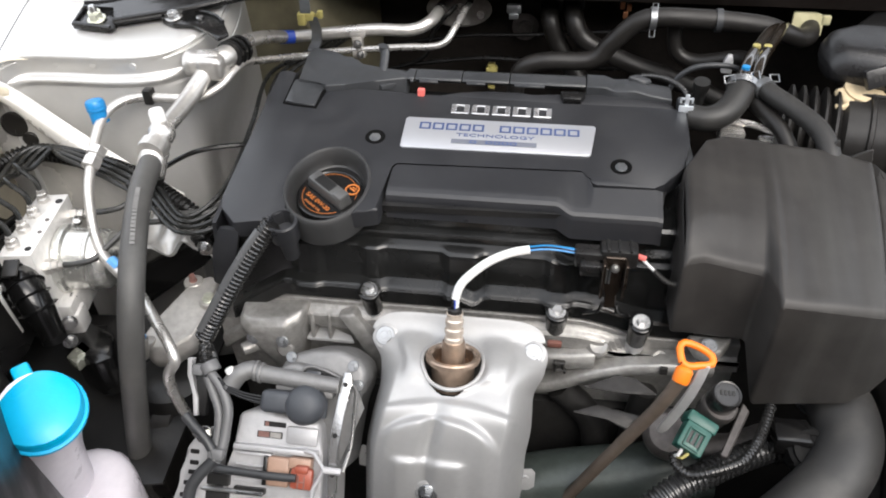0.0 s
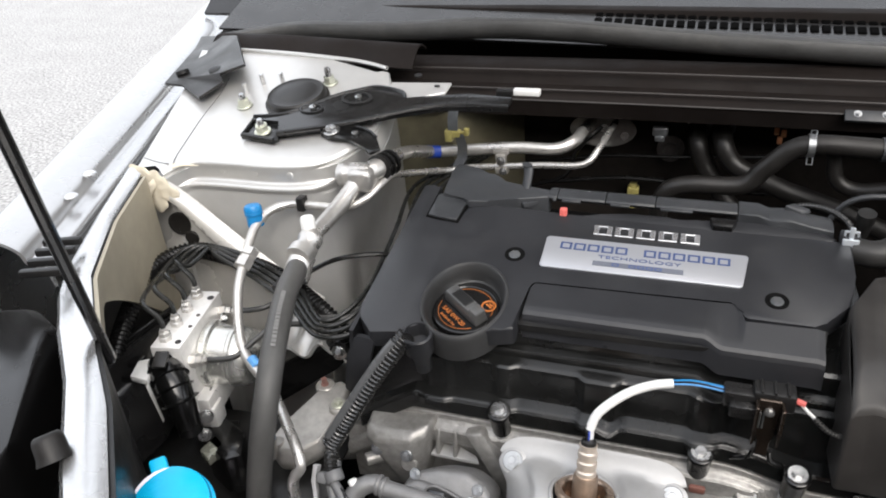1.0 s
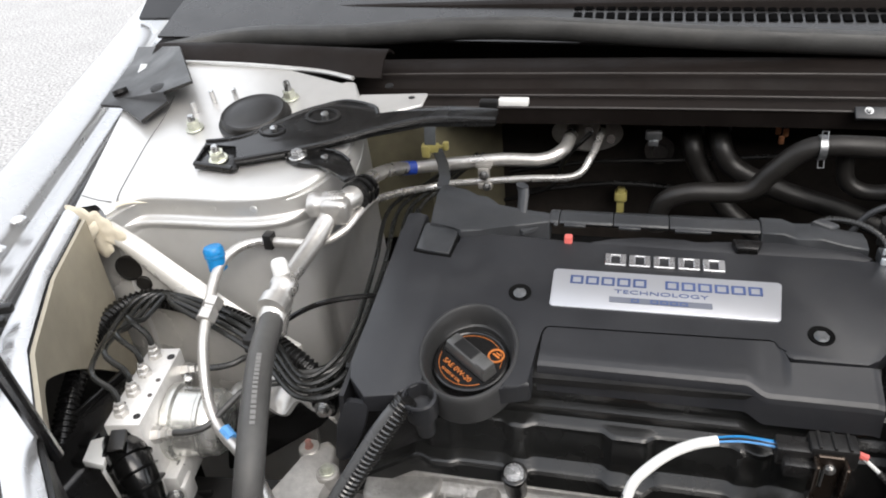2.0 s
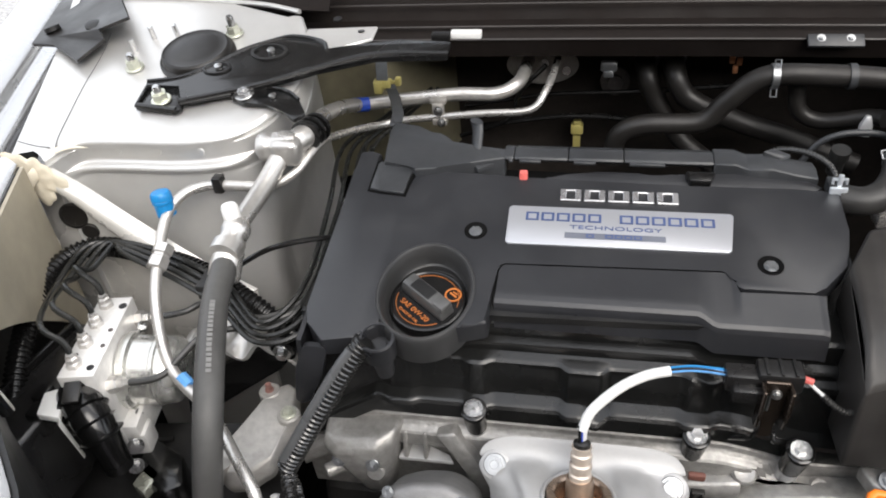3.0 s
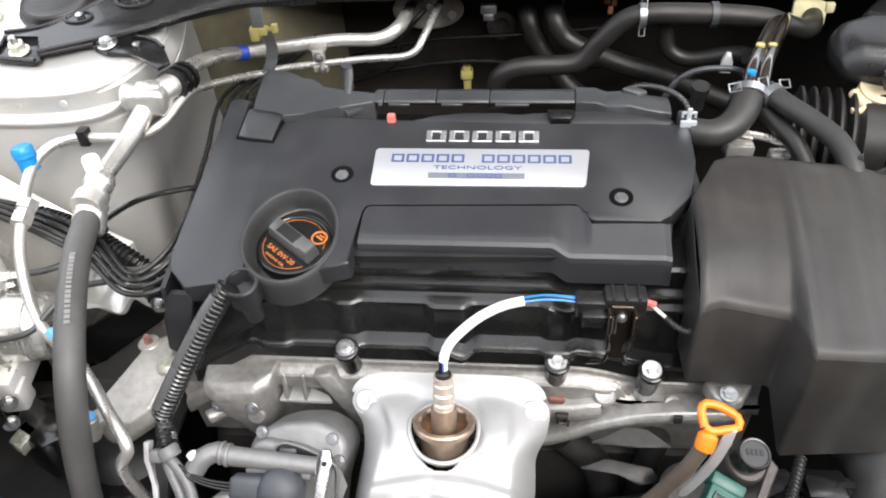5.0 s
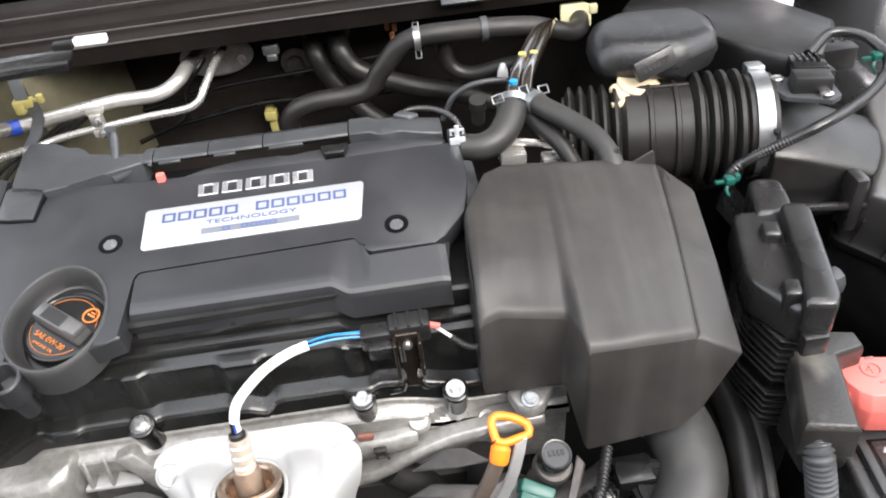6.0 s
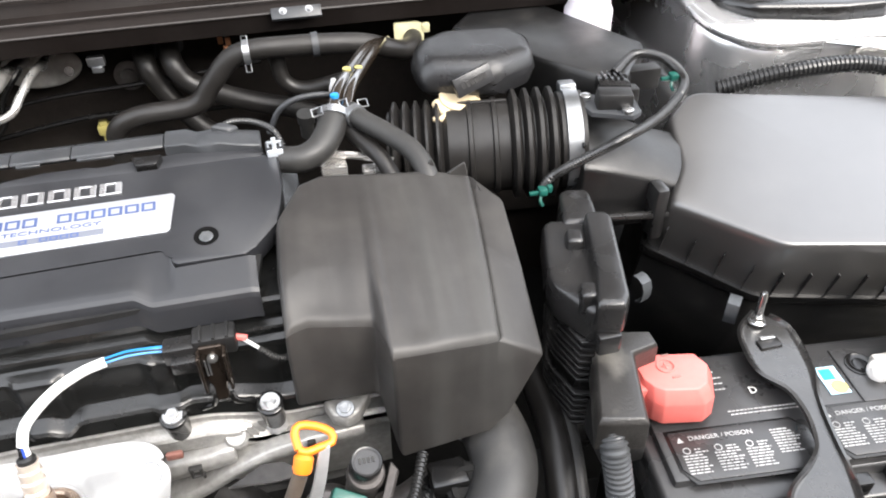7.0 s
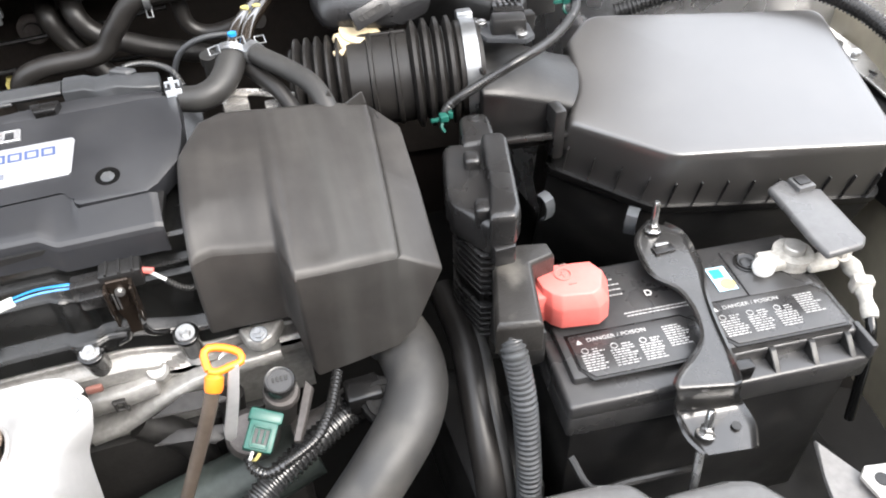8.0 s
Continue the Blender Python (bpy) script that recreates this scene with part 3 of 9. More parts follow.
for i in range(48):
    for j in range(2):
        x = -0.385 + 0.0115 * i
        u = (x + 0.868) / 1.368
        v = (0.575 + 0.017 * j - 0.53) / 0.16
        o = part("grille_hole", cell_mesh, None, grille_panel)
        o.matrix_basis = Matrix.Translation((x, 0.575 + 0.017 * j, 0.905 + 0.05 * v - 0.025 * (u - 0.35) + 0.0005)) @ Matrix.Rotation(0.3, 4, "X")
b = B()
sheet(b, lambda u, v: (-0.98 + 1.6 * u, 0.66 + 0.7 * v, 0.90 + 0.42 * v), 10, 6, 0.005)
part("windscreen", b, GLASSY, body, "dark windscreen glass")
# bonnet, raised on its stay
b = B()
sheet(b, lambda u, v: (-0.14 + (u - 0.5) * (1.30 - 0.46 * v), 0.56 - 0.44 * v, 1.00 + 0.90 * v - 0.03 * math.sin(v * 3.1)), 12, 12, 0.02)
part("hood", b, SILVER, body, "raised silver bonnet on its stay")
for sx in (-0.88, 0.62):
    b = B()
    ty = along((sx, 0.38, 0.31), (1, 0, 0))
    lathe(b, [(0.20, -0.10), (0.29, -0.10), (0.31, -0.07), (0.31, 0.07), (0.29, 0.10), (0.20, 0.10)], ty, 40)
    whl = part("wheel", b, RUBBER, body, "black rubber front tyre")
    b = B()
    lathe(b, [(0.20, -0.09), (0.205, -0.02), (0.06, 0.0), (0, 0.0)], ty, 30)
    part("rim", b, ALU, whl)
# bracket cover at the wing's rear end
hinge = B()
HINGE = dict(a=(-0.8272, 0.3522, 0.900), b=(-0.8661, 0.4711, 0.904), c=(-0.8861, 0.5145, 0.906), d=(-0.7821, 0.4398, 0.930), e=(-0.7189, 0.3496, 0.926), f=(-0.7536, 0.3523, 0.914), g=(-0.8021, 0.4122, 0.912), i=(-0.8041, 0.3589, 0.904), j=(-0.7494, 0.3490, 0.906), l=(-0.7623, 0.3201, 0.898), m=(-0.8034, 0.3497, 0.900))
corner = {k: hinge.verts.new(p) for k, p in HINGE.items()}
for face in ("abgi", "bcdg", "defg", "gfji", "ijlm", "aim"):
    hinge.faces.new([corner[k] for k in face])
bmesh.ops.recalc_face_normals(hinge, faces=hinge.faces[:])
bmesh.ops.solidify(hinge, geom=hinge.faces[:], thickness=0.003)
fold = part("hinge_cover", hinge, mat("sooty_black_plastic", (0.014, 0.0132, 0.0128), 0.40, bump=0.2, dust=0.05), body, "black folded plastic bonnet hinge cover", 20)
for p, d in (((-0.8160, 0.3720, 0.9065), (-0.3, 0.1, 1)), ((-0.7660, 0.3640, 0.9125), (0.1, -0.3, 1))):
    b = B()
    lathe(b, [(0.0075, -0.002), (0.0075, 0.002), (0.0055, 0.003), (0, 0.003)], along(p, d), 20)
    part("push_pin", b, DARK, fold)
# headlamp behind the front of the wing
lamp = thing("headlamp", (-0.62, -0.15, 0.6), "dark headlamp housing beside the wing", "headlamp")
b = B()
prism(b, [(-0.74, 0.04), (-0.70, 0.02), (-0.64, -0.09), (-0.58, -0.24), (-0.86, -0.24), (-0.86, 0.0)], 0.60, 0.83, 0.012)
part("housing", b, GLOSSY, lamp)
for i in range(4):
    b = B()
    box(b, (0, 0, 0), (0.03, 0.006, 0.006), 0.0015, m=Matrix.Translation((-0.705 - 0.006 * i, 0.025 + 0.014 * i, 0.872)) @ Matrix.Rotation(0.35, 4, "Z"))
    part("vent_slat", b, DARK, lamp)
b = B()
lathe(b, [(0.0100, 0), (0.0088, 0.004), (0.0085, 0.012), (0.0075, 0.0145), (0.006, 0.0155), (0, 0.0155)], along((-0.576, -0.110, 0.853), (-0.45, 0.35, 0.8)), 24)
single("bump_stop", b, RUBBER, "black rubber bonnet bump stop on the silver rail", "bump stop")
b = B()
tube(b, [(-0.634, -0.005, 0.83), (-0.621, -0.024, 0.9235), (-0.608, -0.043, 1.017), (-0.545, -0.135, 1.48)], 0.0042, 10, 0.02)
single("stay_rod", b, BLACKMETAL, "thin black bonnet stay rod", "rod")


# ---- engine ----
SL = math.atan(0.19)
CF = Matrix.Translation((0, 0.208, 0.8388)) @ Matrix.Rotation(SL, 4, "X")


def cv(pts):
    return [(x, (y - 0.208) / math.cos(SL)) for x, y in pts]


engine = thing("engine", (-0.32, 0.2, 0.36), "four-cylinder engine with a black valve cover and cast aluminium head", "engine")
# valve cover with its ledges: a profile run along x
VALVE = mat("dressed_black_nylon", (0.010, 0.0102, 0.0100), 0.20, bump=0.12, bscale=900, var=0.15, dust=0.012)
PROFILE = ((0.3, 0.8), (0.126, 0.8045), (0.124, 0.802), (0.124, 0.796), (0.1242, 0.792), (0.1195, 0.79), (0.1185, 0.7885), (0.1182, 0.784), (0.1125, 0.7815), (0.111, 0.78), (0.1116, 0.776), (0.1122, 0.753), (0.1118, 0.7498), (0.1035, 0.746), (0.1015, 0.7435), (0.1013, 0.732), (0.104, 0.7295), (0.118, 0.729))


def valve(u, v):
    x = -0.506 + 0.373 * u
    i = min(len(PROFILE) - 2, int(v * (len(PROFILE) - 1) + 1e-9))
    t = v * (len(PROFILE) - 1) - i
    y = PROFILE[i][0] * (1 - t) + PROFILE[i + 1][0] * t
    z = PROFILE[i][1] * (1 - t) + PROFILE[i + 1][1] * t
    # upright swellings of the wall
    for c, w, d in ((-0.312, 0.013, 0.0048), (-0.383, 0.007, 0.0035), (-0.437, 0.010, 0.003), (-0.238, 0.009, 0.0035)):
        k = ease((w + 0.004 - abs(x - c)) / 0.007)
        y -= d * k * (0.738 < z < 0.7825)
    # a jog in the upper steps and a fall of the foot towards the far end
    z -= 0.0055 * ease((x + 0.246) / 0.016) * (0.779 < z < 0.793)
    z -= 0.013 * ease((x + 0.225) / 0.065) * (z < 0.763)
    z -= 0.68 * max(0.0, -0.457 - x) * (z < 0.763)
    z -= 0.0045 * ease((0.012 - abs(x + 0.303)) / 0.012) * (0.740 < z < 0.752)
    return (x, y, z)


vc = part("valve_cover", sheet(B(), valve, 150, 17 * 4, 0), VALVE, engine, "black moulded valve cover with stepped ledges", 28)
for x, y, z in ((-0.3845, 0.0960, 0.7500), (-0.2378, 0.0965, 0.7430), (-0.1750, 0.0925, 0.7425)):
    m = Matrix.Translation((x, y, z)) @ Matrix.Rotation(radians(16), 4, "X")
    b = B()
    lathe(b, [(0.0074, -0.030), (0.0080, -0.018), (0.0086, -0.007), (0.0092, -0.004), (0.0087, -0.0025), (0.0078, -0.002), (0, -0.002)], m, 28)
    gr = part("grommet", b, GLOSSY, vc, "tall black rubber grommet")
    b = B()
    hexhead(b, m @ Matrix.Translation((0, 0, -0.0025)), 0.0040, 0.0030, 1.75, 0.0018)
    part("bolt", b, STEEL, gr, "bright flanged bolt")
    b = B()
    lathe(b, [(0.0072, -0.055), (0.0072, -0.0295), (0.0060, -0.0290), (0, -0.0290)], m, 24)
    part("post", b, CASTLIGHT, gr, "bright cast post")

# cylinder head with its gasket rail
b = B()
box(b, (-0.32, 0.22, 0.655), (0.34, 0.20, 0.13), 0.006)


def rail(u, v):
    x = -0.520 + 0.425 * u
    prof = ((0.134, 0.728), (0.107, 0.7277), (0.1052, 0.7265), (0.1045, 0.723), (0.102, 0.72), (0.0985, 0.718), (0.097, 0.716), (0.097, 0.7055), (0.099, 0.702), (0.1045, 0.6975), (0.105, 0.6815), (0.109, 0.6315))
    i = min(len(prof) - 2, int(v * (len(prof) - 1) + 1e-9))
    t = v * (len(prof) - 1) - i
    y = prof[i][0] * (1 - t) + prof[i + 1][0] * t
    z = prof[i][1] * (1 - t) + prof[i + 1][1] * t
    z -= 0.013 * ease((x + 0.225) / 0.065) * (z > 0.712)
    z -= 0.72 * max(0.0, -0.468 - x) * (z > 0.70)
    z -= 0.0075 * ease((x + 0.235) / 0.05) * (0.69 < z < 0.712)
    return (x, y, z - 0.0018)


sheet(b, rail, 110, 48, 0)
HEADCAST = mat("stained_cast_aluminium", (0.30, 0.293, 0.28), 0.42, metal=0.5, bump=0.4, bscale=420, var=0.34, dust=0.05)
head = part("cylinder_head", b, HEADCAST, engine, "grey cast aluminium cylinder head with a gasket rail", 30)
for x, y, z, w in ((-0.203, 0.0965, 0.7085, 0.012), (-0.155, 0.0955, 0.702, 0.010)):
    b = B()
    lathe(b, [(w * 0.75, -0.022), (w * 0.70, -0.002), (w * 0.55, 0.0), (w * 0.30, -0.001), (0, -0.0012)], along((x, y, z), (0, -0.55, 0.83)), 20)
    part("boss", b, HEADCAST, head)
# exhaust side of the head: a swept flange that rises towards the far end
b = B()
loft(b, [[(x, 0.104, z + 0.006), (x, 0.087, z + 0.0055), (x, 0.0845, z + 0.001), (x, 0.0855, z - 0.005), (x, 0.104, z - 0.006)] for x, z in ((-0.262, 0.660), (-0.240, 0.664), (-0.226, 0.671), (-0.205, 0.683), (-0.180, 0.693), (-0.150, 0.698), (-0.115, 0.700))], 0.0012, 2, 20)
loft(b, [[(x, 0.104, z + 0.008), (x, 0.0905, z + 0.007), (x, 0.0875, z), (x, 0.090, z - 0.009), (x, 0.104, z - 0.010)] for x, z in ((-0.254, 0.690), (-0.236, 0.6915), (-0.218, 0.6945), (-0.205, 0.697))], 0.002, 2, 20)
part("port_flange", b, HEADCAST, engine, "swept cast flange below the head")
b = B()
for k, (sx, sz, lx, lz) in enumerate(((0, 0.004, 0.009, 0.0018), (-0.003, -0.001, 0.002, 0.009), (0.003, 0.000, 0.002, 0.007), (0.0, -0.004, 0.008, 0.0018), (0.0045, -0.0055, 0.002, 0.004))):
    box(b, (-0.2325 + sx, 0.0855, 0.6935 + sz), (lx, 0.004, lz), 0.0006, None, 1)
part("cast_mark", b, DARKIRON, engine, "cast foundry mark")
b = B()
box(b, (-0.153, 0.0835, 0.7005), (0.006, 0.003, 0.007), 0.0008)
part("cast_mark", b, DARKIRON, engine)
# pressed fins below, with pale edges
for outline, z in (([(-0.212, 0.070), (-0.188, 0.081), (-0.174, 0.080), (-0.158, 0.069), (-0.18, 0.0680)], 0.689), ([(-0.218, 0.066), (-0.200, 0.073), (-0.168, 0.068), (-0.162, 0.058), (-0.176, 0.056), (-0.192, 0.063)], 0.664)):
    b = B()
    prism(b, outline, 0, 0.0022, 0.0006, Matrix.Translation((0, 0.07, z)) @ Matrix.Rotation(radians(34), 4, "X") @ Matrix.Translation((0, -0.07, 0)))
    edge_m = Matrix.Translation((0, 0.07, z)) @ Matrix.Rotation(radians(34), 4, "X") @ Matrix.Translation((0, -0.07, 0.0012))
    tube(b, [edge_m @ Vector((outline[k][0], outline[k][1], 0)) for k in (0, -1, -2)], 0.0009, 6, smooth=False)
    part("fin", b, mat("oily_sheet_metal", (0.022, 0.0205, 0.0195), 0.4, metal=0.4, bump=0.2, var=0.4) if "oily_sheet_metal" not in bpy.data.materials else bpy.data.materials["oily_sheet_metal"], engine, "thin oily metal fin")
# Dark mass fills the void below the head; shade is in its near-black colour.
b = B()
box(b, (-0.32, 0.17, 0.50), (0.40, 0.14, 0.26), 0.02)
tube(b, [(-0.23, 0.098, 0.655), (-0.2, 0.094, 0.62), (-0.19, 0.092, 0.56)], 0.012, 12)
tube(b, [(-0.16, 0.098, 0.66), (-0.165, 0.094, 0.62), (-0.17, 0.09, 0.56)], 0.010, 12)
part("engine_block", b, DARKIRON, engine)
b = B()
tube(b, [(-0.27, 0.040, 0.585), (-0.22, 0.045, 0.600), (-0.16, 0.050, 0.612), (-0.11, 0.06, 0.620)], 0.026, 20)
part("exhaust_pipe", b, mat("dull_grey_green_pipe", (0.045, 0.055, 0.050), 0.4, metal=0.3, bump=0.2, var=0.3, dust=0.05), engine, "dull grey exhaust pipe")
# timing side below the cover's end
b = B()
sheet(b, lambda u, v: (-0.508 + 0.012 * v + 0.030 * u, 0.30 - 0.187 * u, 0.812 - 0.085 * v), 10, 8, 0.004)
box(b, (-0.476, 0.175, 0.775), (0.05, 0.125, 0.07), 0.006)
part("timing_cover", b, COVER, engine, "black end cover")
# mount bracket in cast metal
mount = thing("engine_mount", (-0.56, 0.1, 0.45), "cast aluminium engine mount bracket with a rusty bolt", "engine mount")
b = B()
ridge = [(-0.5716, 0.0633), (-0.5658, 0.0782), (-0.5530, 0.1075), (-0.5500, 0.1240), (-0.5363, 0.1335), (-0.5282, 0.1274), (-0.5242, 0.1026), (-0.5262, 0.0866), (-0.5290, 0.0687), (-0.5443, 0.0578), (-0.5591, 0.0555)]
foot_ring = [(-0.5760, 0.0560), (-0.5700, 0.0760), (-0.5560, 0.1080), (-0.5520, 0.1260), (-0.5363, 0.1360), (-0.5250, 0.1300), (-0.5170, 0.1000), (-0.5120, 0.0800), (-0.5220, 0.0560), (-0.5443, 0.0440), (-0.5640, 0.0440)]
lift = [0.704, 0.711, 0.716, 0.716, 0.716, 0.716, 0.716, 0.714, 0.708, 0.702, 0.700]
loft(b, [[(x, y, z - 0.022) for (x, y), z in zip(ridge, lift)], [(0.7 * p[0] + 0.3 * q[0], 0.7 * p[1] + 0.3 * q[1], z - 0.012) for p, q, z in zip(ridge, foot_ring, lift)], [(x, y, z) for (x, y), z in zip(ridge, lift)]], 0.0028, 3, 15)
lathe(b, [(0.0090, -0.012), (0.0085, 0.0), (0.0075, 0.0012), (0, 0.0012)], Matrix.Translation((-0.5480, 0.1225, 0.7165)), 24)
lathe(b, [(0.0090, -0.012), (0.0085, 0.0), (0.0075, 0.0012), (0, 0.0012)], Matrix.Translation((-0.5255, 0.1020, 0.7165)), 24)
lathe(b, [(0.0075, -0.012), (0.0070, 0.0), (0, 0.0008)], Matrix.Translation((-0.5660, 0.0620, 0.7045)), 24)
part("bracket", b, CAST, mount)
b = B()
hexhead(b, Matrix.Translation((-0.5480, 0.1225, 0.7175)), 0.0026, 0.0055, 1.3)
part("bolt", b, RUST, mount, "rusty bolt")
b = B()
hexhead(b, Matrix.Translation((-0.5255, 0.1020, 0.7175)), 0.0040, 0.004)
part("bolt", b, ZINC, mount, "yellow zinc bolt")
b = B()
AW = along((0, 0.148, 0), (0, -1, 0), (1, 0, 0))
prism(b, [(-0.640, 0.690), (-0.6092, 0.7060), (-0.5560, 0.7435), (-0.5440, 0.7480), (-0.5343, 0.7470), (-0.5305, 0.7390), (-0.5326, 0.7290), (-0.548, 0.7142), (-0.6164, 0.6575), (-0.650, 0.64)], -0.04, 0.0, 0.005, AW, 3)
lathe(b, [(0.0105, 0.0), (0.0105, 0.0020), (0.009, 0.003), (0, 0.003)], AW @ Matrix.Translation((-0.5415, 0.7365, 0)), 24)
part("arm", b, GLOSSY, mount, "black mount arm")
b = B()
hexhead(b, AW @ Matrix.Translation((-0.5415, 0.7365, 0.003)), 0.0050, 0.004)
part("bolt", b, STEEL, mount)
b = B()
lathe(b, [(0.032, 0.50), (0.032, 0.62), (0.030, 0.63), (0.030, 0.640), (0.033, 0.643), (0.033, 0.652), (0.030, 0.662), (0.020, 0.668), (0, 0.668)], Matrix.Translation((-0.556, 0.062, 0)), 36)
part("rubber_block", b, DARK, mount, "round black rubber mount body")
b = B()
lathe(b, [(0.0050, -0.016), (0.0058, -0.006), (0.0058, 0.004), (0.0050, 0.005), (0, 0.005)], along((-0.5600, 0.0470, 0.7180), (0.15, 0.1, 1)), 20)
collar = part("collar", b, CAST, mount)
b = B()
lathe(b, [(0.0046, 0.0), (0.0044, 0.0014), (0, 0.0018)], along((-0.5592, 0.0475, 0.7232), (0.15, 0.1, 1)), 20)
part("paint_mark", b, BLUEWIRE, collar, "blue paint mark")
# castings under the valve cover's end: a blocky housing with bosses, a pocket and a diagonal web
b = B()
loft(b, [[(-0.474, 0.112, 0.660), (-0.472, 0.090, 0.660), (-0.466, 0.083, 0.660), (-0.454, 0.083, 0.660), (-0.448, 0.090, 0.660), (-0.446, 0.112, 0.660)], [(-0.488, 0.112, 0.692), (-0.486, 0.084, 0.692), (-0.478, 0.077, 0.692), (-0.452, 0.077, 0.692), (-0.444, 0.086, 0.692), (-0.440, 0.112, 0.692)], [(-0.496, 0.112, 0.712), (-0.494, 0.082, 0.710), (-0.484, 0.0755, 0.711), (-0.452, 0.0765, 0.715), (-0.441, 0.086, 0.717), (-0.436, 0.112, 0.717)], [(-0.496, 0.112, 0.719), (-0.493, 0.088, 0.717), (-0.484, 0.083, 0.718), (-0.452, 0.084, 0.722), (-0.441, 0.092, 0.724), (-0.436, 0.112, 0.724)]], 0.003, 3, 15)
housing = part("pump_housing", b, HEADCAST, engine, "cast aluminium housing with round bosses")
for (x, y, z), r, h, d in (((-0.4560, 0.083, 0.6900), 0.0070, 0.006, (0.1, -0.9, 0.2)), ((-0.4840, 0.086, 0.6850), 0.0055, 0.012, (-0.8, -0.6, 0.0))):
    b = B()
    lathe(b, [(r * 1.5, -0.010), (r * 1.2, -0.001), (r, 0.001), (r, h), (r * 0.85, h + 0.001), (0, h + 0.001)], along((x, y, z), d), 20)
    part("boss", b, HEADCAST, housing)
for x, y, z in ((-0.4820, 0.0785, 0.7010), (-0.4560, 0.0765, 0.7020)):
    b = B()
    hexhead(b, along((x, y, z), (-0.1, -0.95, 0.3)), 0.0036, 0.003)
    part("bolt", b, CLIPSTEEL, housing)
b = B()
prism(b, [(-0.442, 0.0925), (-0.401, 0.0925), (-0.405, 0.099), (-0.427, 0.108), (-0.440, 0.104)], 0.6895, 0.6925, 0.001)
part("pocket_floor", b, CASTLIGHT, engine, "pale machined pocket floor")
b = B()
loft(b, [[(x - 0.004, 0.108, z), (x + 0.010, 0.106, z + 0.004), (x + 0.010, y, z + 0.004), (x - 0.004, y, z)] for x, y, z in ((-0.409, 0.094, 0.718), (-0.396, 0.088, 0.704), (-0.386, 0.086, 0.686), (-0.378, 0.086, 0.660))], 0.002, 2, 20)
part("diagonal_web", b, HEADCAST, engine)
for x, w in ((-0.436, 0.0035), (-0.4215, 0.003)):
    b = B()
    loft(b, [[(x - w / 2, 0.108, z), (x + w / 2, 0.108, z), (x + w / 2, y, z), (x - w / 2, y, z)] for z, y in ((0.716, 0.0965), (0.700, 0.094), (0.69, 0.0925))], 0.0008, 1)
    part("rib", b, HEADCAST, engine)
# ---- engine cover ----
cover = thing("engine_cover", (-0.32, 0.2, 0.81), "matt black plastic engine cover with a silver badge plate", "engine cover")
b = B()
out = [(-0.4860, 0.2640), (-0.4940, 0.2620), (-0.4955, 0.110), (-0.492, 0.098), (-0.478, 0.084), (-0.458, 0.088), *[(-0.4180 + 0.0325 * math.cos(radians(a)), 0.1290 + 0.0405 * math.sin(radians(a))) for a in range(225, -50, -15)], (-0.382, 0.104), (-0.3745, 0.106), (-0.3745, 0.1500), (-0.3725, 0.1555), (-0.3680, 0.1578), (-0.2290, 0.1612), (-0.2240, 0.1592), (-0.2222, 0.1545), (-0.2215, 0.1500), (-0.2195, 0.1468), (-0.2160, 0.1455), (-0.1745, 0.1455), (-0.1670, 0.1505), (-0.1505, 0.1700), (-0.1480, 0.186), (-0.1455, 0.200), (-0.1445, 0.236), (-0.1573, 0.2376), (-0.1731, 0.2343), (-0.2214, 0.2360), (-0.2504, 0.2360), (-0.3645, 0.2369), (-0.3809, 0.2419), (-0.4294, 0.2426), (-0.4434, 0.2440), (-0.4467, 0.2356), (-0.4489, 0.2137), (-0.4710, 0.2143), (-0.4801, 0.2201), (-0.4758, 0.2603)]
prism(b, cv(out), -0.016, 0.0, 0.0022, CF)
# skirts down the open end
sheet(b, lambda u, v: CF @ Vector((-0.4955 - 0.012 * v + 0.016 * (u > 0.93), -0.125 + 0.18 * u, -0.003 - 0.065 * v)), 10, 6, 0.003)
top = part("top_panel", b, COVER, cover)
b = B()
prism(b, fillet([(-0.4925, 0.8070), (-0.5016, 0.7846), (-0.5077, 0.7497), (-0.4980, 0.7503), (-0.4836, 0.7800), (-0.4760, 0.8060)], 0.004), 0, 0.004, 0.0012, along((0, 0.0905, 0), (0, -1, 0), (1, 0, 0)))
part("end_skirt", b, COVER, cover, "upright skirt at the cover's open end")
b = B()
# front panel: its rear edge follows the joint, its forward edge is rolled over and steps out at one end


def front(u, v):
    x = -0.3715 + 0.2030 * u
    step = ease((x + 0.246) / 0.014)
    rear = 0.1553 + 0.0230 * (x + 0.368)
    rear -= 0.0050 * ease((-0.3675 - x) / 0.0042) ** 2
    rear -= 0.0155 * ease((x + 0.2240) / 0.0055)
    prof = ((rear, -0.0008), (0.1310, -0.0008), (0.1272, -0.0016), (0.1245, -0.0032), (0.1228, -0.0060), (0.1210, -0.0110), (0.1188, -0.0180), (0.1178, -0.0205), (0.1200, -0.0225))
    i = min(len(prof) - 2, int(v * (len(prof) - 1) + 1e-9))
    t = v * (len(prof) - 1) - i
    y = prof[i][0] * (1 - t) + prof[i + 1][0] * t
    w = prof[i][1] * (1 - t) + prof[i + 1][1] * t
    k = min(1.0, v * 8)
    end = ease((x + 0.1735) / 0.005)
    return CF @ Vector((x - 0.0008 * math.sin(v * 3) * (1 - u), (y - 0.208) / math.cos(SL) - 0.0055 * step * k, w - 0.0035 * step * k - 0.0012 * end))


sheet(b, front, 170, 48, -0.003)
part("front_panel", b, COVER, cover, "", 30)
b = B()
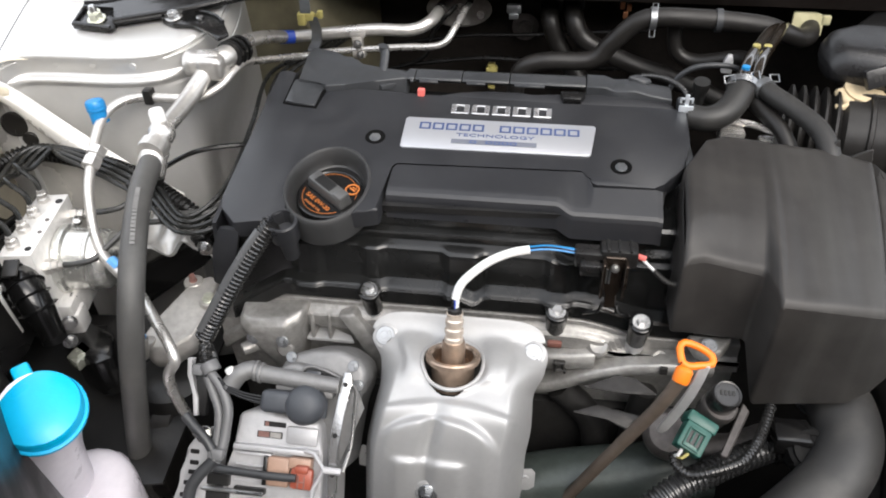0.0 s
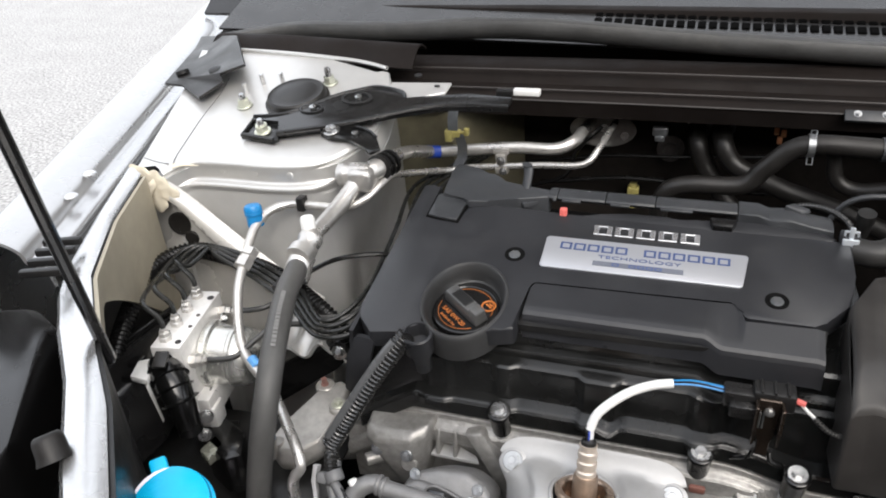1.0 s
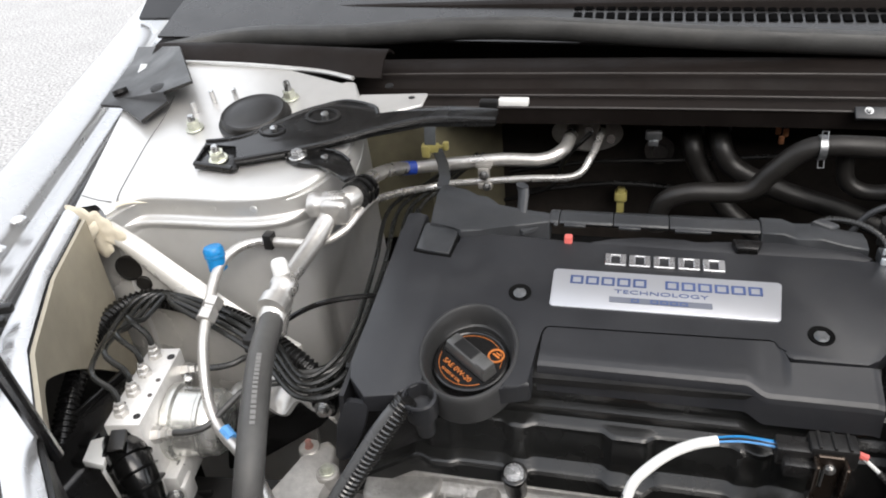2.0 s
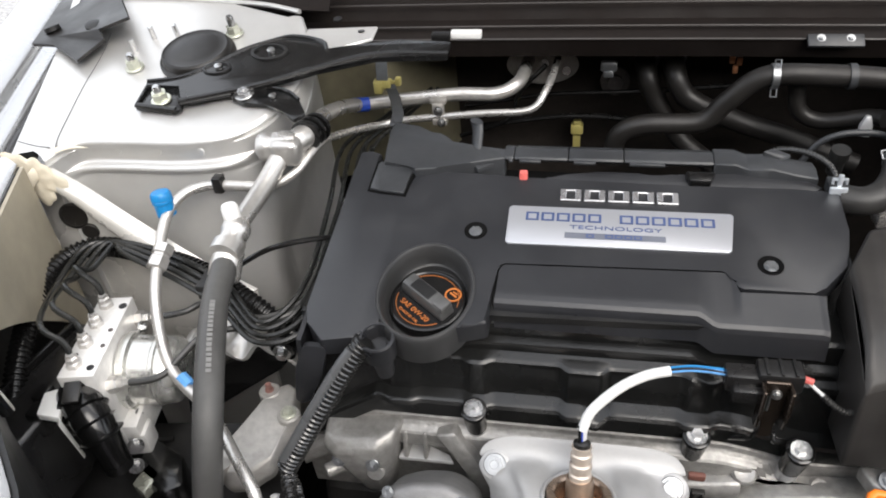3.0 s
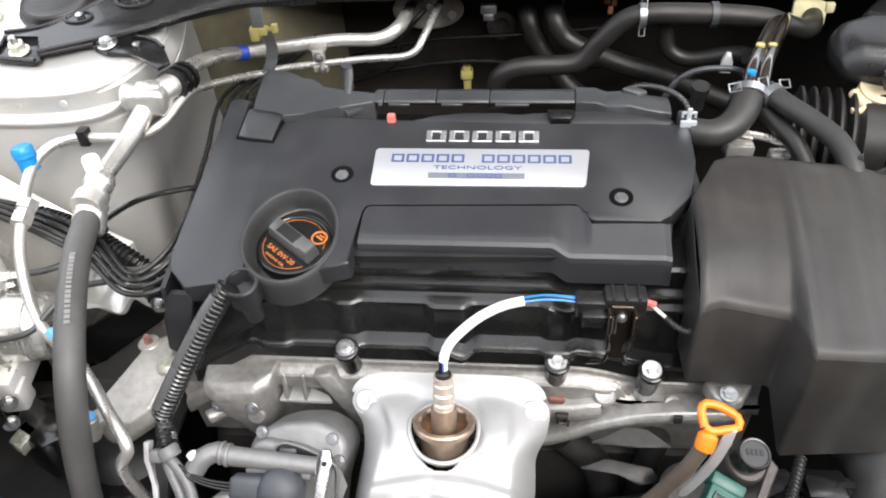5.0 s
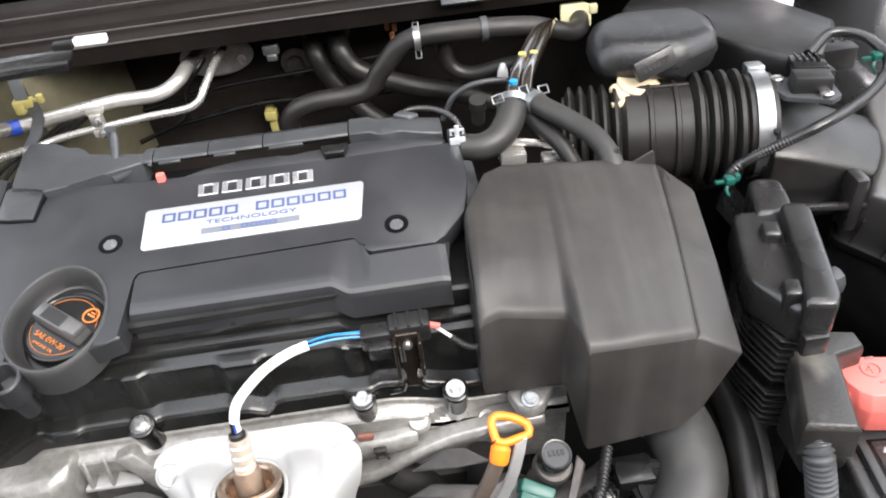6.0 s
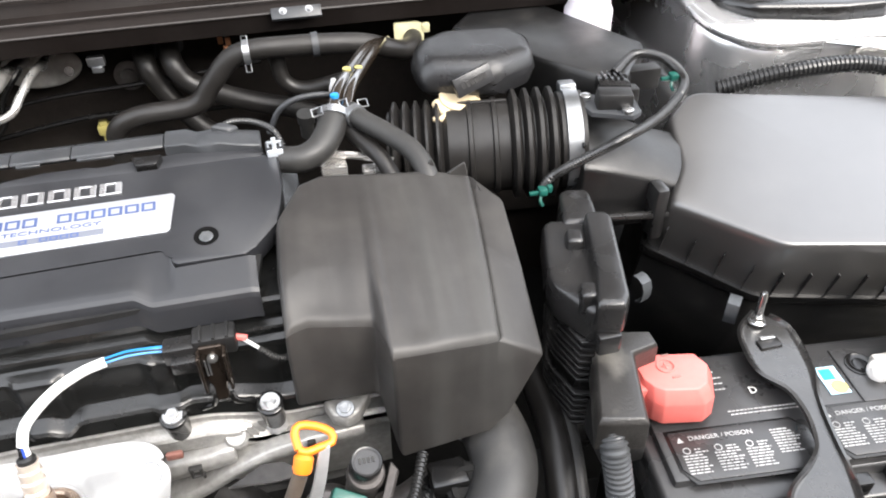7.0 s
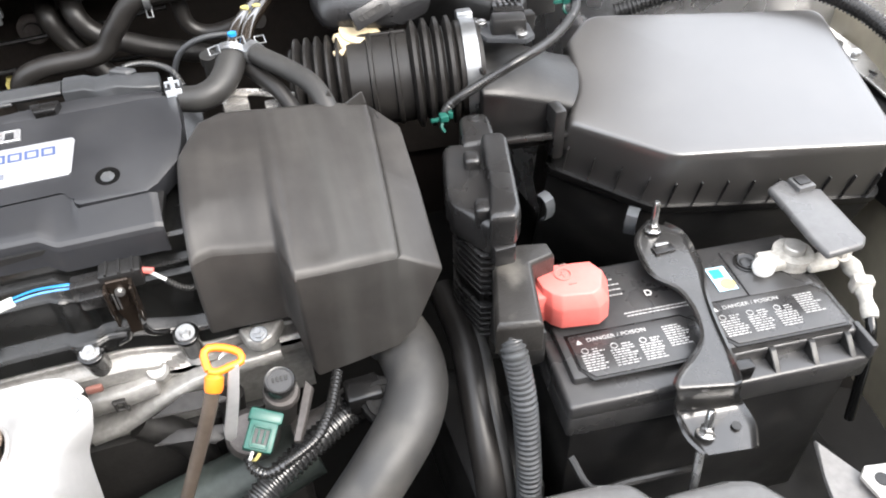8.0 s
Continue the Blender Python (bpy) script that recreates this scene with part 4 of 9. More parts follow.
prism(b, cv([(-0.376, 0.118), (-0.376, 0.160), (-0.2215, 0.163), (-0.165, 0.150), (-0.170, 0.122)]), -0.014, -0.008, 0.0, CF)
part("joint", b, DARK, cover)
# filler collar: a bowl with a sloping rim
FC = CF @ Matrix.Translation((-0.4180, (0.1295 - 0.208) / math.cos(SL), 0))
b = B()
lathe(b, [(0.0400, -0.0235), (0.0415, -0.0230), (0.0415, -0.010), (0.0412, -0.003), (0.0402, 0.0000), (0.0392, 0.0009), (0.0380, 0.0008), (0.0368, -0.0005), (0.0345, -0.008), (0.0330, -0.0135), (0.0318, -0.0145), (0.0315, -0.019), (0.0, -0.019)], FC @ Matrix.Diagonal((0.82, 1.03, 1, 1)), 72)
# cover plastic again, its colour lightened for the sky light on the bowl
part("filler_collar", b, mat("lightened_cover_plastic", (0.030, 0.0302, 0.0305), 0.45, bump=0.1, bscale=1500, var=0.08), cover, "smooth collar round the oil filler")
# boss with an open hole beside the collar
b = B()
m = CF @ Matrix.Translation((-0.4425, (0.0895 - 0.208) / math.cos(SL), 0.0005))
lathe(b, [(0.0110, -0.018), (0.0118, -0.006), (0.0117, -0.001), (0.0108, 0.0), (0.0096, 0.0), (0.0090, -0.002), (0.0086, -0.012), (0.0055, -0.012), (0.0050, -0.009), (0.0, -0.009)], m, 24)
lathe(b, [(0.0060, -0.040), (0.0080, -0.017), (0.0, -0.017)], m, 16)
part("boss", b, COVER, cover)
for x, y in ((-0.3916, 0.1836), (-0.1984, 0.1658)):
    m = CF @ Matrix.Translation((x, (y - 0.208) / math.cos(SL), 0))
    # shallow black disc: the shade of an uncut recess is in its colour
    b = B()
    lathe(b, [(0.0082, -0.001), (0.0081, 0.0005), (0.0076, 0.0008), (0.0070, 0.0004), (0, 0.0004)], m, 24)
    ring = part("bolt_seat", b, mat("recess_shade_black", (0.0025, 0.0025, 0.0025), 0.8, bump=0.0, spec=0.1) if "recess_shade_black" not in bpy.data.materials else bpy.data.materials["recess_shade_black"], cover)
    b = B()
    hexhead(b, m @ Matrix.Translation((0, -0.0008, 0.0003)), 0.0044, 0.0014, 1.04, 0.0003)
    part("bolt", b, CLIPSTEEL, ring, "dull steel bolt head")
# slot and low ridge at the rear edge
b = B()
prism(b, cv([(-0.3468, 0.2392), (-0.3470, 0.2429), (-0.3326, 0.2469), (-0.3075, 0.2515), (-0.2796, 0.2513), (-0.2714, 0.2490), (-0.2645, 0.2482), (-0.2563, 0.2495), (-0.2508, 0.2514), (-0.2157, 0.2531), (-0.2105, 0.2530), (-0.1896, 0.2498), (-0.1714, 0.2482), (-0.1615, 0.2480), (-0.1539, 0.2420), (-0.1573, 0.2396), (-0.1731, 0.2363), (-0.2214, 0.2380), (-0.2504, 0.2382)]), -0.014, -0.0030, 0.001, CF)
part("rear_rail", b, COVER, cover)
# black slab whose colour stands in for shade in the rear gap
b = B()
prism(b, cv([(-0.484, 0.206), (-0.484, 0.266), (-0.155, 0.262), (-0.150, 0.236), (-0.25, 0.225), (-0.43, 0.225), (-0.44, 0.206)]), -0.030, -0.0170, 0.0, CF)
part("gap_shade_slab", b, bpy.data.materials["recess_shade_black"], cover, "black slab put in for the shade below the cover")
b = B()
prism(b, cv([(-0.247, 0.248), (-0.244, 0.2385), (-0.230, 0.2385), (-0.226, 0.248)]), -0.004, 0.0032, 0.001, CF)
part("slot", b, GLOSSY, cover, "black finger slot")
# badge plate
badge = thing("badge_plate", (-0.294, 0.19, 0.838), "silver badge plate with blue lettering strip on the engine cover", "badge")
b = B()
prism(b, cv([(-0.3680, 0.1725), (-0.3700, 0.1745), (-0.3702, 0.2064), (-0.3682, 0.2084), (-0.2195, 0.2086), (-0.2176, 0.2066), (-0.2212, 0.1755), (-0.2235, 0.1735)]), 0.0004, 0.0016, 0.0006, CF, seg=2)
part("plate", b, PLATE, badge)


def marks(parent, x0, x1, y, h, count, gap, material, w0=0.0016, w1=0.0020, name="mark", stroke=0.0017):
    """A brand word as plain open frames of its size and colour."""
    n = count
    wid = (x1 - x0) / n
    for i in range(n):
        if i in gap:
            continue
        bb = B()
        c = cv([(x0 + wid * (i + 0.5), y)])[0]
        a, q = wid * 0.84, stroke
        for dx, dy, sx, sy in ((-(a - q) / 2, 0, q, h), ((a - q) / 2, 0, q, h), (0, (h - q * 0.7) / 2, a, q * 0.7), (0, (q * 0.7 - h) / 2, a, q * 0.7)):
            box(bb, (c[0] + dx, c[1] + dy, (w0 + w1) / 2), (sx, sy, w1 - w0), 0, CF, 1)
        part(name, bb, material, parent)


marks(badge, -0.3585, -0.2295, 0.1985, 0.0078, 12, (5,), BLUEINK)
b = B()
me = lettering("TECHNOLOGY", 0.0048, CF @ Matrix.Translation((-0.296, (0.1895 - 0.208) / math.cos(SL), 0.0018)), BLUEINK, 0.0002, 0.062)
part("words", me, None, badge)
b = B()
prism(b, cv([(-0.330, 0.1795), (-0.330, 0.1845), (-0.263, 0.1845), (-0.263, 0.1795)]), 0.0016, 0.0019, 0.0, CF)
part("bar", b, GREYINK, badge)
marks(badge, -0.316, -0.278, 0.182, 0.0036, 6, (1,), BLUEINK, 0.0019, 0.0021, stroke=0.0012)
emblem = thing("badge_letters", (-0.294, 0.222, 0.841), "raised chrome maker's badge on the engine cover", "badge")
for i in range(5):
    bb = B()
    c = cv([(-0.3275 + 0.0168 * i, 0.2210)])[0]
    for dx, dy, sx, sy in ((-0.0052, 0, 0.0042, 0.0112), (0.0052, 0, 0.0042, 0.0112), (0, 0.0049, 0.0146, 0.0016), (0, -0.0049, 0.0146, 0.0016)):
        box(bb, (c[0] + dx, c[1] + dy, 0.001), (sx, sy, 0.0024), 0.0005, CF, 1)
    part("block", bb, BADGE, emblem)

# ---- oil filler cap ----
cap = thing("oil_filler_cap", (-0.419, 0.129, 0.80), "black oil filler cap with orange print and a grip bar", "cap")
CM = FC @ Matrix.Translation((0, 0, -0.0145)) @ Matrix.Rotation(radians(-38), 4, "Z")
b = B()
lathe(b, [(0.0262, -0.008), (0.0262, 0.001), (0.0255, 0.0032), (0.0242, 0.0036), (0.0235, 0.003), (0, 0.003)], CM, 48)
part("disc", b, GLOSSY, cap)
b = B()
box(b, (0, 0, 0.008), (0.042, 0.0130, 0.011), 0.002, CM, 2, 0.14)
box(b, (0.0155, 0, 0.0120), (0.010, 0.0105, 0.005), 0.0012, CM, 2, 0.1)
grip = part("grip", b, mat("pale_grey_moulding", (0.075, 0.075, 0.074), 0.40, bump=0.1, var=0.15), cap, "dark grey grip bar")
b = B()
box(b, (-0.002, 0, 0.0138), (0.018, 0.0085, 0.0006), 0.0002, CM, 1)
part("emblem", b, DARK, grip)
for sx, a0, a1 in ((1, 25, 155), (-1, 205, 335)):
    b = B()
    pts = [CM @ Vector((0.0212 * math.cos(radians(a)), 0.0212 * math.sin(radians(a)), 0.0034)) for a in np.linspace(a0, a1, 14)]
    tube(b, pts, 0.00022, 6)
    part("printed_arc", b, ORANGEINK, cap)
for i, (dy, s) in enumerate(((-0.0118, 0.0052), (-0.0172, 0.0026))):
    me = lettering(("SAE 0W-20", "ENGINE OIL")[i], s, CM @ Matrix.Translation((0, dy, 0.0035)), ORANGEINK, 0.0002, (0.026, 0.018)[i])
    part("words", me, None, cap)
b = B()
pts = [CM @ Vector((0.010 + 0.0052 * math.cos(a), 0.0145 + 0.0052 * math.sin(a), 0.0036)) for a in np.linspace(0, 6.28, 20)]
tube(b, pts, 0.0007, 6)
box(b, (0.010, 0.0145, 0.0036), (0.006, 0.0014, 0.0008), 0.0002, CM, 1)
box(b, (0.010, 0.0165, 0.0036), (0.004, 0.0010, 0.0008), 0.0002, CM, 1)
part("printed_ring", b, ORANGEINK, cap)

# ---- wiring duct behind the cover ----
duct = thing("wiring_duct", (-0.32, 0.26, 0.83), "dark grey plastic wiring duct along the rear of the engine", "duct")
b = B()
segs = ((-0.3800, -0.3725), (-0.3719, -0.3315), (-0.3309, -0.2905), (-0.2899, -0.226))
for i, (x0, x1) in enumerate(segs):
    bb = B()
    loft(bb, [[(x, 0.282, 0.842), (x, 0.284, 0.846), (x, 0.272, 0.8510), (x, 0.2605, 0.8495), (x, 0.2590, 0.8478), (x, 0.263, 0.844)] for x in (x0, x1)], 0.0008, 2, 20)
    loft(bb, [[(x, 0.262, 0.8485), (x, 0.2575, 0.8475), (x, 0.2575, 0.8455), (x, 0.262, 0.8455)] for x in (x0 + 0.004, x0 + 0.004 + (x1 - x0) * 0.4)], 0.0004, 1, 25)
    part("segment", bb, GREYP, duct)
b = B()
prism(b, [(-0.4717, 0.2451), (-0.4503, 0.2422), (-0.4452, 0.2361), (-0.4283, 0.2400), (-0.4049, 0.2488), (-0.3790, 0.2577), (-0.3788, 0.2715), (-0.3999, 0.2741), (-0.4237, 0.2789), (-0.4271, 0.2877), (-0.4361, 0.2951), (-0.4427, 0.2925), (-0.4542, 0.3051), (-0.4769, 0.3116), (-0.4778, 0.2921), (-0.4725, 0.2676)], 0.832, 0.850, 0.0015)
prism(b, [(-0.4049, 0.2543), (-0.3820, 0.2622), (-0.3823, 0.2588), (-0.3981, 0.2459)], 0.843, 0.8465, 0.0006)
part("end_housing", b, GREYP, duct)
b = B()
prism(b, cv([(-0.4764, 0.2195), (-0.4673, 0.2176), (-0.4500, 0.2156), (-0.4484, 0.2330), (-0.4470, 0.2410), (-0.4519, 0.2468), (-0.4737, 0.2490), (-0.4757, 0.2464)]), -0.006, 0.0022, 0.0008, CF)
flapd = part("flap", b, GREYP, duct)
b = B()
prism(b, cv([(-0.4785, 0.2180), (-0.4675, 0.2158), (-0.4482, 0.2138), (-0.4462, 0.2330), (-0.4445, 0.2405), (-0.4519, 0.2488), (-0.4757, 0.2508), (-0.4778, 0.2464)]), -0.006, 0.0007, 0.0003, CF)
part("gap", b, mat("open_joint_black", (0.0025, 0.0025, 0.0025), 0.8, bump=0.0, spec=0.1), flapd, "dark open joint round the flap")
b = B()
loft(b, [[(x, y - 0.012, 0.838), (x, y + 0.012, 0.838), (x, y + 0.011, z - 0.001), (x, y, z + 0.0006), (x, y - 0.011, z - 0.0015)] for x, y, z in ((-0.2254, 0.271, 0.8500), (-0.2100, 0.2705, 0.8500), (-0.2020, 0.2680, 0.8480), (-0.1950, 0.2650, 0.8500), (-0.1860, 0.2650, 0.8505), (-0.1720, 0.2630, 0.8480), (-0.1560, 0.2600, 0.8470))], 0.0008, 1, 25)
loft(b, [[(-0.192, 0.272, 0.849), (-0.184, 0.277, 0.849), (-0.170, 0.273, 0.848), (-0.178, 0.266, 0.848)], [(-0.191, 0.272, 0.854), (-0.184, 0.276, 0.8545), (-0.172, 0.272, 0.852), (-0.179, 0.267, 0.852)]], 0.001, 1, 25)
part("end_piece", b, GREYP, duct)
b = B()
tube(b, [(-0.190, 0.285, 0.840), (-0.178, 0.283, 0.849), (-0.160, 0.276, 0.851), (-0.146, 0.266, 0.847), (-0.140, 0.256, 0.838)], 0.0026, 10, ribs=(0.0024, 0.0005))
part("tail_loom", b, LOOM, duct, "thin black corrugated tail")
b = B()
box(b, (-0.3629, 0.2389, 0.8430), (0.0060, 0.0055, 0.014), 0.0012)
part("red_clip", b, RED, duct, "small red clip")
b = B()
tube(b, [(-0.4030, 0.272, 0.846), (-0.4030, 0.285, 0.856), (-0.4040, 0.289, 0.861), (-0.4045, 0.289, 0.8640)], 0.0064, 12, flat=0.5)
part("stub", b, GREYP, duct)
# straps and clip that rises to the pipe
b = B()
loft(b, [[(x - 0.0052, y, z), (x + 0.0052, y, z), (x + 0.0052, y + 0.0015, z + 0.002), (x - 0.0052, y + 0.0015, z + 0.002)] for x, y, z in ((-0.4760, 0.306, 0.848), (-0.4795, 0.330, 0.8455), (-0.4900, 0.366, 0.8405), (-0.4985, 0.386, 0.8410), (-0.5015, 0.390, 0.8460))], 0.0005, 1, 40)
part("strap", b, GREYP, duct)
# latch at the cover's far end
latch = thing("hose_latch", (-0.146, 0.24, 0.84), "bright zinc latch clip on a hose end", "clip")
b = B()
box(b, (-0.1465, 0.2405, 0.8455), (0.013, 0.011, 0.010), 0.0015)
part("body", b, GREYP, latch)
b = B()
box(b, (-0.1465, 0.2345, 0.8440), (0.0115, 0.0030, 0.0085), 0.0006)
box(b, (-0.1465, 0.2360, 0.8515), (0.0034, 0.0022, 0.0120), 0.0006)
box(b, (-0.1465, 0.2365, 0.8535), (0.0105, 0.0020, 0.0016), 0.0004)
box(b, (-0.1510, 0.2365, 0.8515), (0.0014, 0.0020, 0.0050), 0.0003)
box(b, (-0.1420, 0.2365, 0.8515), (0.0014, 0.0020, 0.0050), 0.0003)
part("tab", b, mat("zinc_white_clip", (0.62, 0.66, 0.70), 0.35, metal=0.5, bump=0.05, var=0.1), latch, "bright zinc spring tab")


# ---- on the silver tower ----
def on_tower(x, y, up=0.0):
    return (x, y, 0.868 + 0.2 * (y - 0.225) + up)


TN = Matrix.Rotation(math.atan(0.2), 4, "X")
brace = thing("tower_brace", (-0.60, 0.30, 0.88), "black pressed steel tower brace bolted to the suspension tower", "brace")
b = B()
pl = [(-0.6435, 0.268), (-0.632, 0.2715), (-0.580, 0.2905), (-0.5387, 0.3120), (-0.492, 0.330), (-0.433, 0.333), (-0.433, 0.353), (-0.477, 0.356), (-0.524, 0.347), (-0.5370, 0.3395), (-0.5440, 0.3520), (-0.573, 0.3600), (-0.592, 0.352), (-0.612, 0.340), (-0.637, 0.3140), (-0.655, 0.3000), (-0.6835, 0.2945), (-0.682, 0.287), (-0.650, 0.290)]
prism(b, pl, 0.8735, 0.878, 0.0018, seg=2)
# lower tab for the nut, with a folded edge
prism(b, [(-0.684, 0.295), (-0.682, 0.266), (-0.645, 0.262), (-0.641, 0.266), (-0.648, 0.292)], 0.8705, 0.8735, 0.001)
tube(b, [(-0.6825, 0.291, 0.874), (-0.6815, 0.268, 0.874), (-0.645, 0.2635, 0.874)], 0.0022, 8, smooth=False)
tube(b, [(-0.6435, 0.269, 0.8775), (-0.632, 0.2730, 0.8775), (-0.580, 0.2920, 0.8778), (-0.5387, 0.3135, 0.878), (-0.492, 0.333, 0.878), (-0.433, 0.336, 0.877)], 0.0026, 8)
tube(b, [(-0.682, 0.2935, 0.878), (-0.655, 0.2995, 0.878), (-0.637, 0.3135, 0.878), (-0.612, 0.339, 0.878), (-0.592, 0.3515, 0.878), (-0.573, 0.359, 0.878), (-0.545, 0.3515, 0.878), (-0.537, 0.339, 0.878)], 0.0018, 8)
shear_top(b, 0.8, 0.2, 0.225)
plate = part("plate", b, BLACKMETAL, brace)
for x, y, rx, ry in ((-0.6266, 0.3120, 0.0125, 0.0085), (-0.5872, 0.3350, 0.0165, 0.0115)):
    b = B()
    lathe(b, [(1, -0.3), (1, 0.9), (0.82, 1.0), (0.80, 0.2), (0, 0.2)], Matrix.Translation(on_tower(x, y, 0.0095)) @ TN @ Matrix.Diagonal((rx, ry, 0.0022, 1)), 28)
    part("hole", b, DARK, plate, "oval hole in the brace")
    b = B()
    lathe(b, [(0.0035, 0), (0.0035, 0.003), (0, 0.004)], Matrix.Translation(on_tower(x + 0.002, y, 0.0105)) @ TN, 12)
    part("stud", b, STEEL, plate)


def stud(parent, x, y, up, h=0.016):
    m = Matrix.Translation(on_tower(x, y, up)) @ TN
    b = B()
    hexhead(b, m, 0.0062, 0.007, 1.35, 0.0016)
    part("nut", b, ZINC, parent, "yellow zinc flange nut")
    b = B()
    lathe(b, [(0.0034, 0.006), (0.0034, h - 0.004), (0.0025, h - 0.002), (0, h - 0.002)], m, 14)
    part("stud", b, STEEL, parent)


stud(brace, -0.662, 0.2745, 0.0065)
mountt = thing("strut_mount", (-0.66, 0.34, 0.88), "round black strut mount cap with zinc nuts on the tower", "strut mount")
b = B()
lathe(b, [(0.0335, 0), (0.0335, 0.003), (0.0310, 0.004), (0.0308, 0.0075), (0.0298, 0.0095), (0.0280, 0.0105), (0.0262, 0.0098), (0.020, 0.0108), (0.010, 0.0116), (0, 0.0118)], Matrix.Translation(on_tower(-0.657, 0.341, 0.001)) @ TN, 40)
part("cap", b, RUBBER, mountt)
stud(mountt, -0.712, 0.326, 0.001)
stud(mountt, -0.637, 0.378, 0.001, 0.02)
for x, y in ((-0.724, 0.352), (-0.7137, 0.3715), (-0.692, 0.3755)):
    b = B()
    lathe(b, [(0.0024, 0), (0.0024, 0.012), (0, 0.013)], Matrix.Translation(on_tower(x, y, 0)) @ TN, 10)
    part("stud", b, SILVER, mountt)
b = B()
lathe(b, [(0.004, 0), (0.004, 0.0012), (0, 0.0012)], Matrix.Translation(on_tower(-0.545, 0.40, 0.001)) @ TN, 14)
part("hole", b, DARK, mountt)

# ---- air-conditioning line ----
ac = thing("refrigerant_line", (-0.56, 0.2, 0.70), "bright aluminium refrigerant line with a grey rubber hose", "pipe")
b = B()
prism(b, [(-0.603, 0.2800), (-0.597, 0.2925), (-0.585, 0.2950), (-0.560, 0.2915), (-0.5450, 0.2800), (-0.5352, 0.2635), (-0.5424, 0.2555), (-0.5530, 0.2640), (-0.5700, 0.2735), (-0.590, 0.2740)], 0.8705, 0.8735, 0.0010)
shear_top(b, 0.8, 0.2, 0.225)
tube(b, [on_tower(x, y, 0.0062) for x, y in ((-0.602, 0.2795), (-0.596, 0.2915), (-0.585, 0.2940), (-0.560, 0.2905), (-0.5450, 0.2790))], 0.0014, 8)
clampb = part("clamp", b, BLACKMETAL, ac, "black pipe clamp plate")
b = B()
hexhead(b, Matrix.Translation(on_tower(-0.593, 0.2840, 0.006)) @ TN, 0.0055, 0.004)
part("bolt", b, STEEL, clampb)
b = B()
lathe(b, [(0.0030, 0), (0.0030, 0.0016), (0, 0.002)], Matrix.Translation(on_tower(-0.568, 0.2825, 0.006)) @ TN, 14)
part("rivet", b, STEEL, clampb)
for k in range(3):
    b = B()
    lathe(b, [(0.0085, -0.0022), (0.0125, -0.0022), (0.0128, 0.0), (0.0125, 0.0022), (0.0085, 0.0022)], along((-0.5375 + 0.001 * k, 0.2620 + 0.0085 * k, 0.8620 - 0.0012 * k), (0.06, 0.9, -0.1)), 28)
    part("saddle", b, BLACKMETAL, clampb)
b = B()
lathe(b, [(0, -0.0062), (0.0070, -0.006), (0.0100, -0.0045), (0.0118, -0.001), (0.0120, 0.004), (0.0112, 0.006), (0.0118, 0.009), (0.0116, 0.022), (0.0100, 0.026), (0, 0.027)], along((-0.5665, 0.2460, 0.8600), (1, 0.10, 0.03)), 10)
box(b, (-0.5480, 0.2475, 0.8585), (0.024, 0.026, 0.022), 0.006, None, 3)
tube(b, [(-0.545, 0.251, 0.861), (-0.540, 0.258, 0.862), (-0.5375, 0.268, 0.862)], 0.0098, 18)
tube(b, [(-0.553, 0.2440, 0.8560), (-0.5560, 0.2300, 0.8490), (-0.560, 0.205, 0.8425), (-0.564, 0.165, 0.838)], lambda u: 0.0080 - 0.0012 * u, 16)
part("elbow", b, ALU, ac)
b = B()
tube(b, [(-0.538, 0.262, 0.862), (-0.5375, 0.285, 0.859), (-0.5425, 0.32, 0.8500), (-0.5435, 0.370, 0.8320), (-0.540, 0.398, 0.820), (-0.5285, 0.412, 0.815), (-0.45, 0.420, 0.822), (-0.405, 0.422, 0.823), (-0.386, 0.435, 0.828), (-0.382, 0.47, 0.826), (-0.384, 0.58, 0.80)], 0.0066, 14)
part("suction_pipe", b, ALU, ac)
b = B()
tube(b, [(-0.543, 0.401, 0.8183), (-0.531, 0.410, 0.8152)], 0.0071, 14)
part("tape", b, TAPE, ac, "blue tape band")
b = B()
tube(b, [(-0.568, 0.225, 0.836), (-0.555, 0.2275, 0.8375), (-0.541, 0.2370, 0.8435), (-0.5335, 0.255, 0.850), (-0.5310, 0.275, 0.8490), (-0.5345, 0.32, 0.8300), (-0.5290, 0.365, 0.8120), (-0.5130, 0.394, 0.8020), (-0.49, 0.402, 0.8035), (-0.42, 0.403, 0.811), (-0.372, 0.405, 0.815), (-0.358, 0.42, 0.828), (-0.352, 0.46, 0.832), (-0.35, 0.58, 0.81)], 0.0036, 12)
part("liquid_pipe", b, ALU, ac)
b = B()
box(b, (-0.460, 0.4085, 0.8215), (0.016, 0.008, 0.005), 0.001)
box(b, (-0.460, 0.4065, 0.8130), (0.011, 0.008, 0.014), 0.0012)
box(b, (-0.458, 0.4030, 0.8030), (0.014, 0.009, 0.007), 0.0012)
pclip = part("pipe_clip", b, CAST, ac, "stepped metal pipe clip")
b = B()
hexhead(b, along((-0.459, 0.4005, 0.8140), (0, -1, 0.3)), 0.0032, 0.003)
hexhead(b, along((-0.456, 0.3975, 0.8035), (0, -1, 0.3)), 0.0028, 0.003)
part("bolt", b, STEEL, pclip)
b = B()
lathe(b, [(0.034, 0), (0.034, 0.003), (0.031, 0.0045), (0, 0.005)], along((-0.3690, 0.5420, 0.8000), (0, -1, 0.35), (1, 0, 0)) @ Matrix.Diagonal((1.15, 0.60, 1, 1)), 36)
fl_plate = part("flange", b, CAST, ac, "oval bulkhead flange")
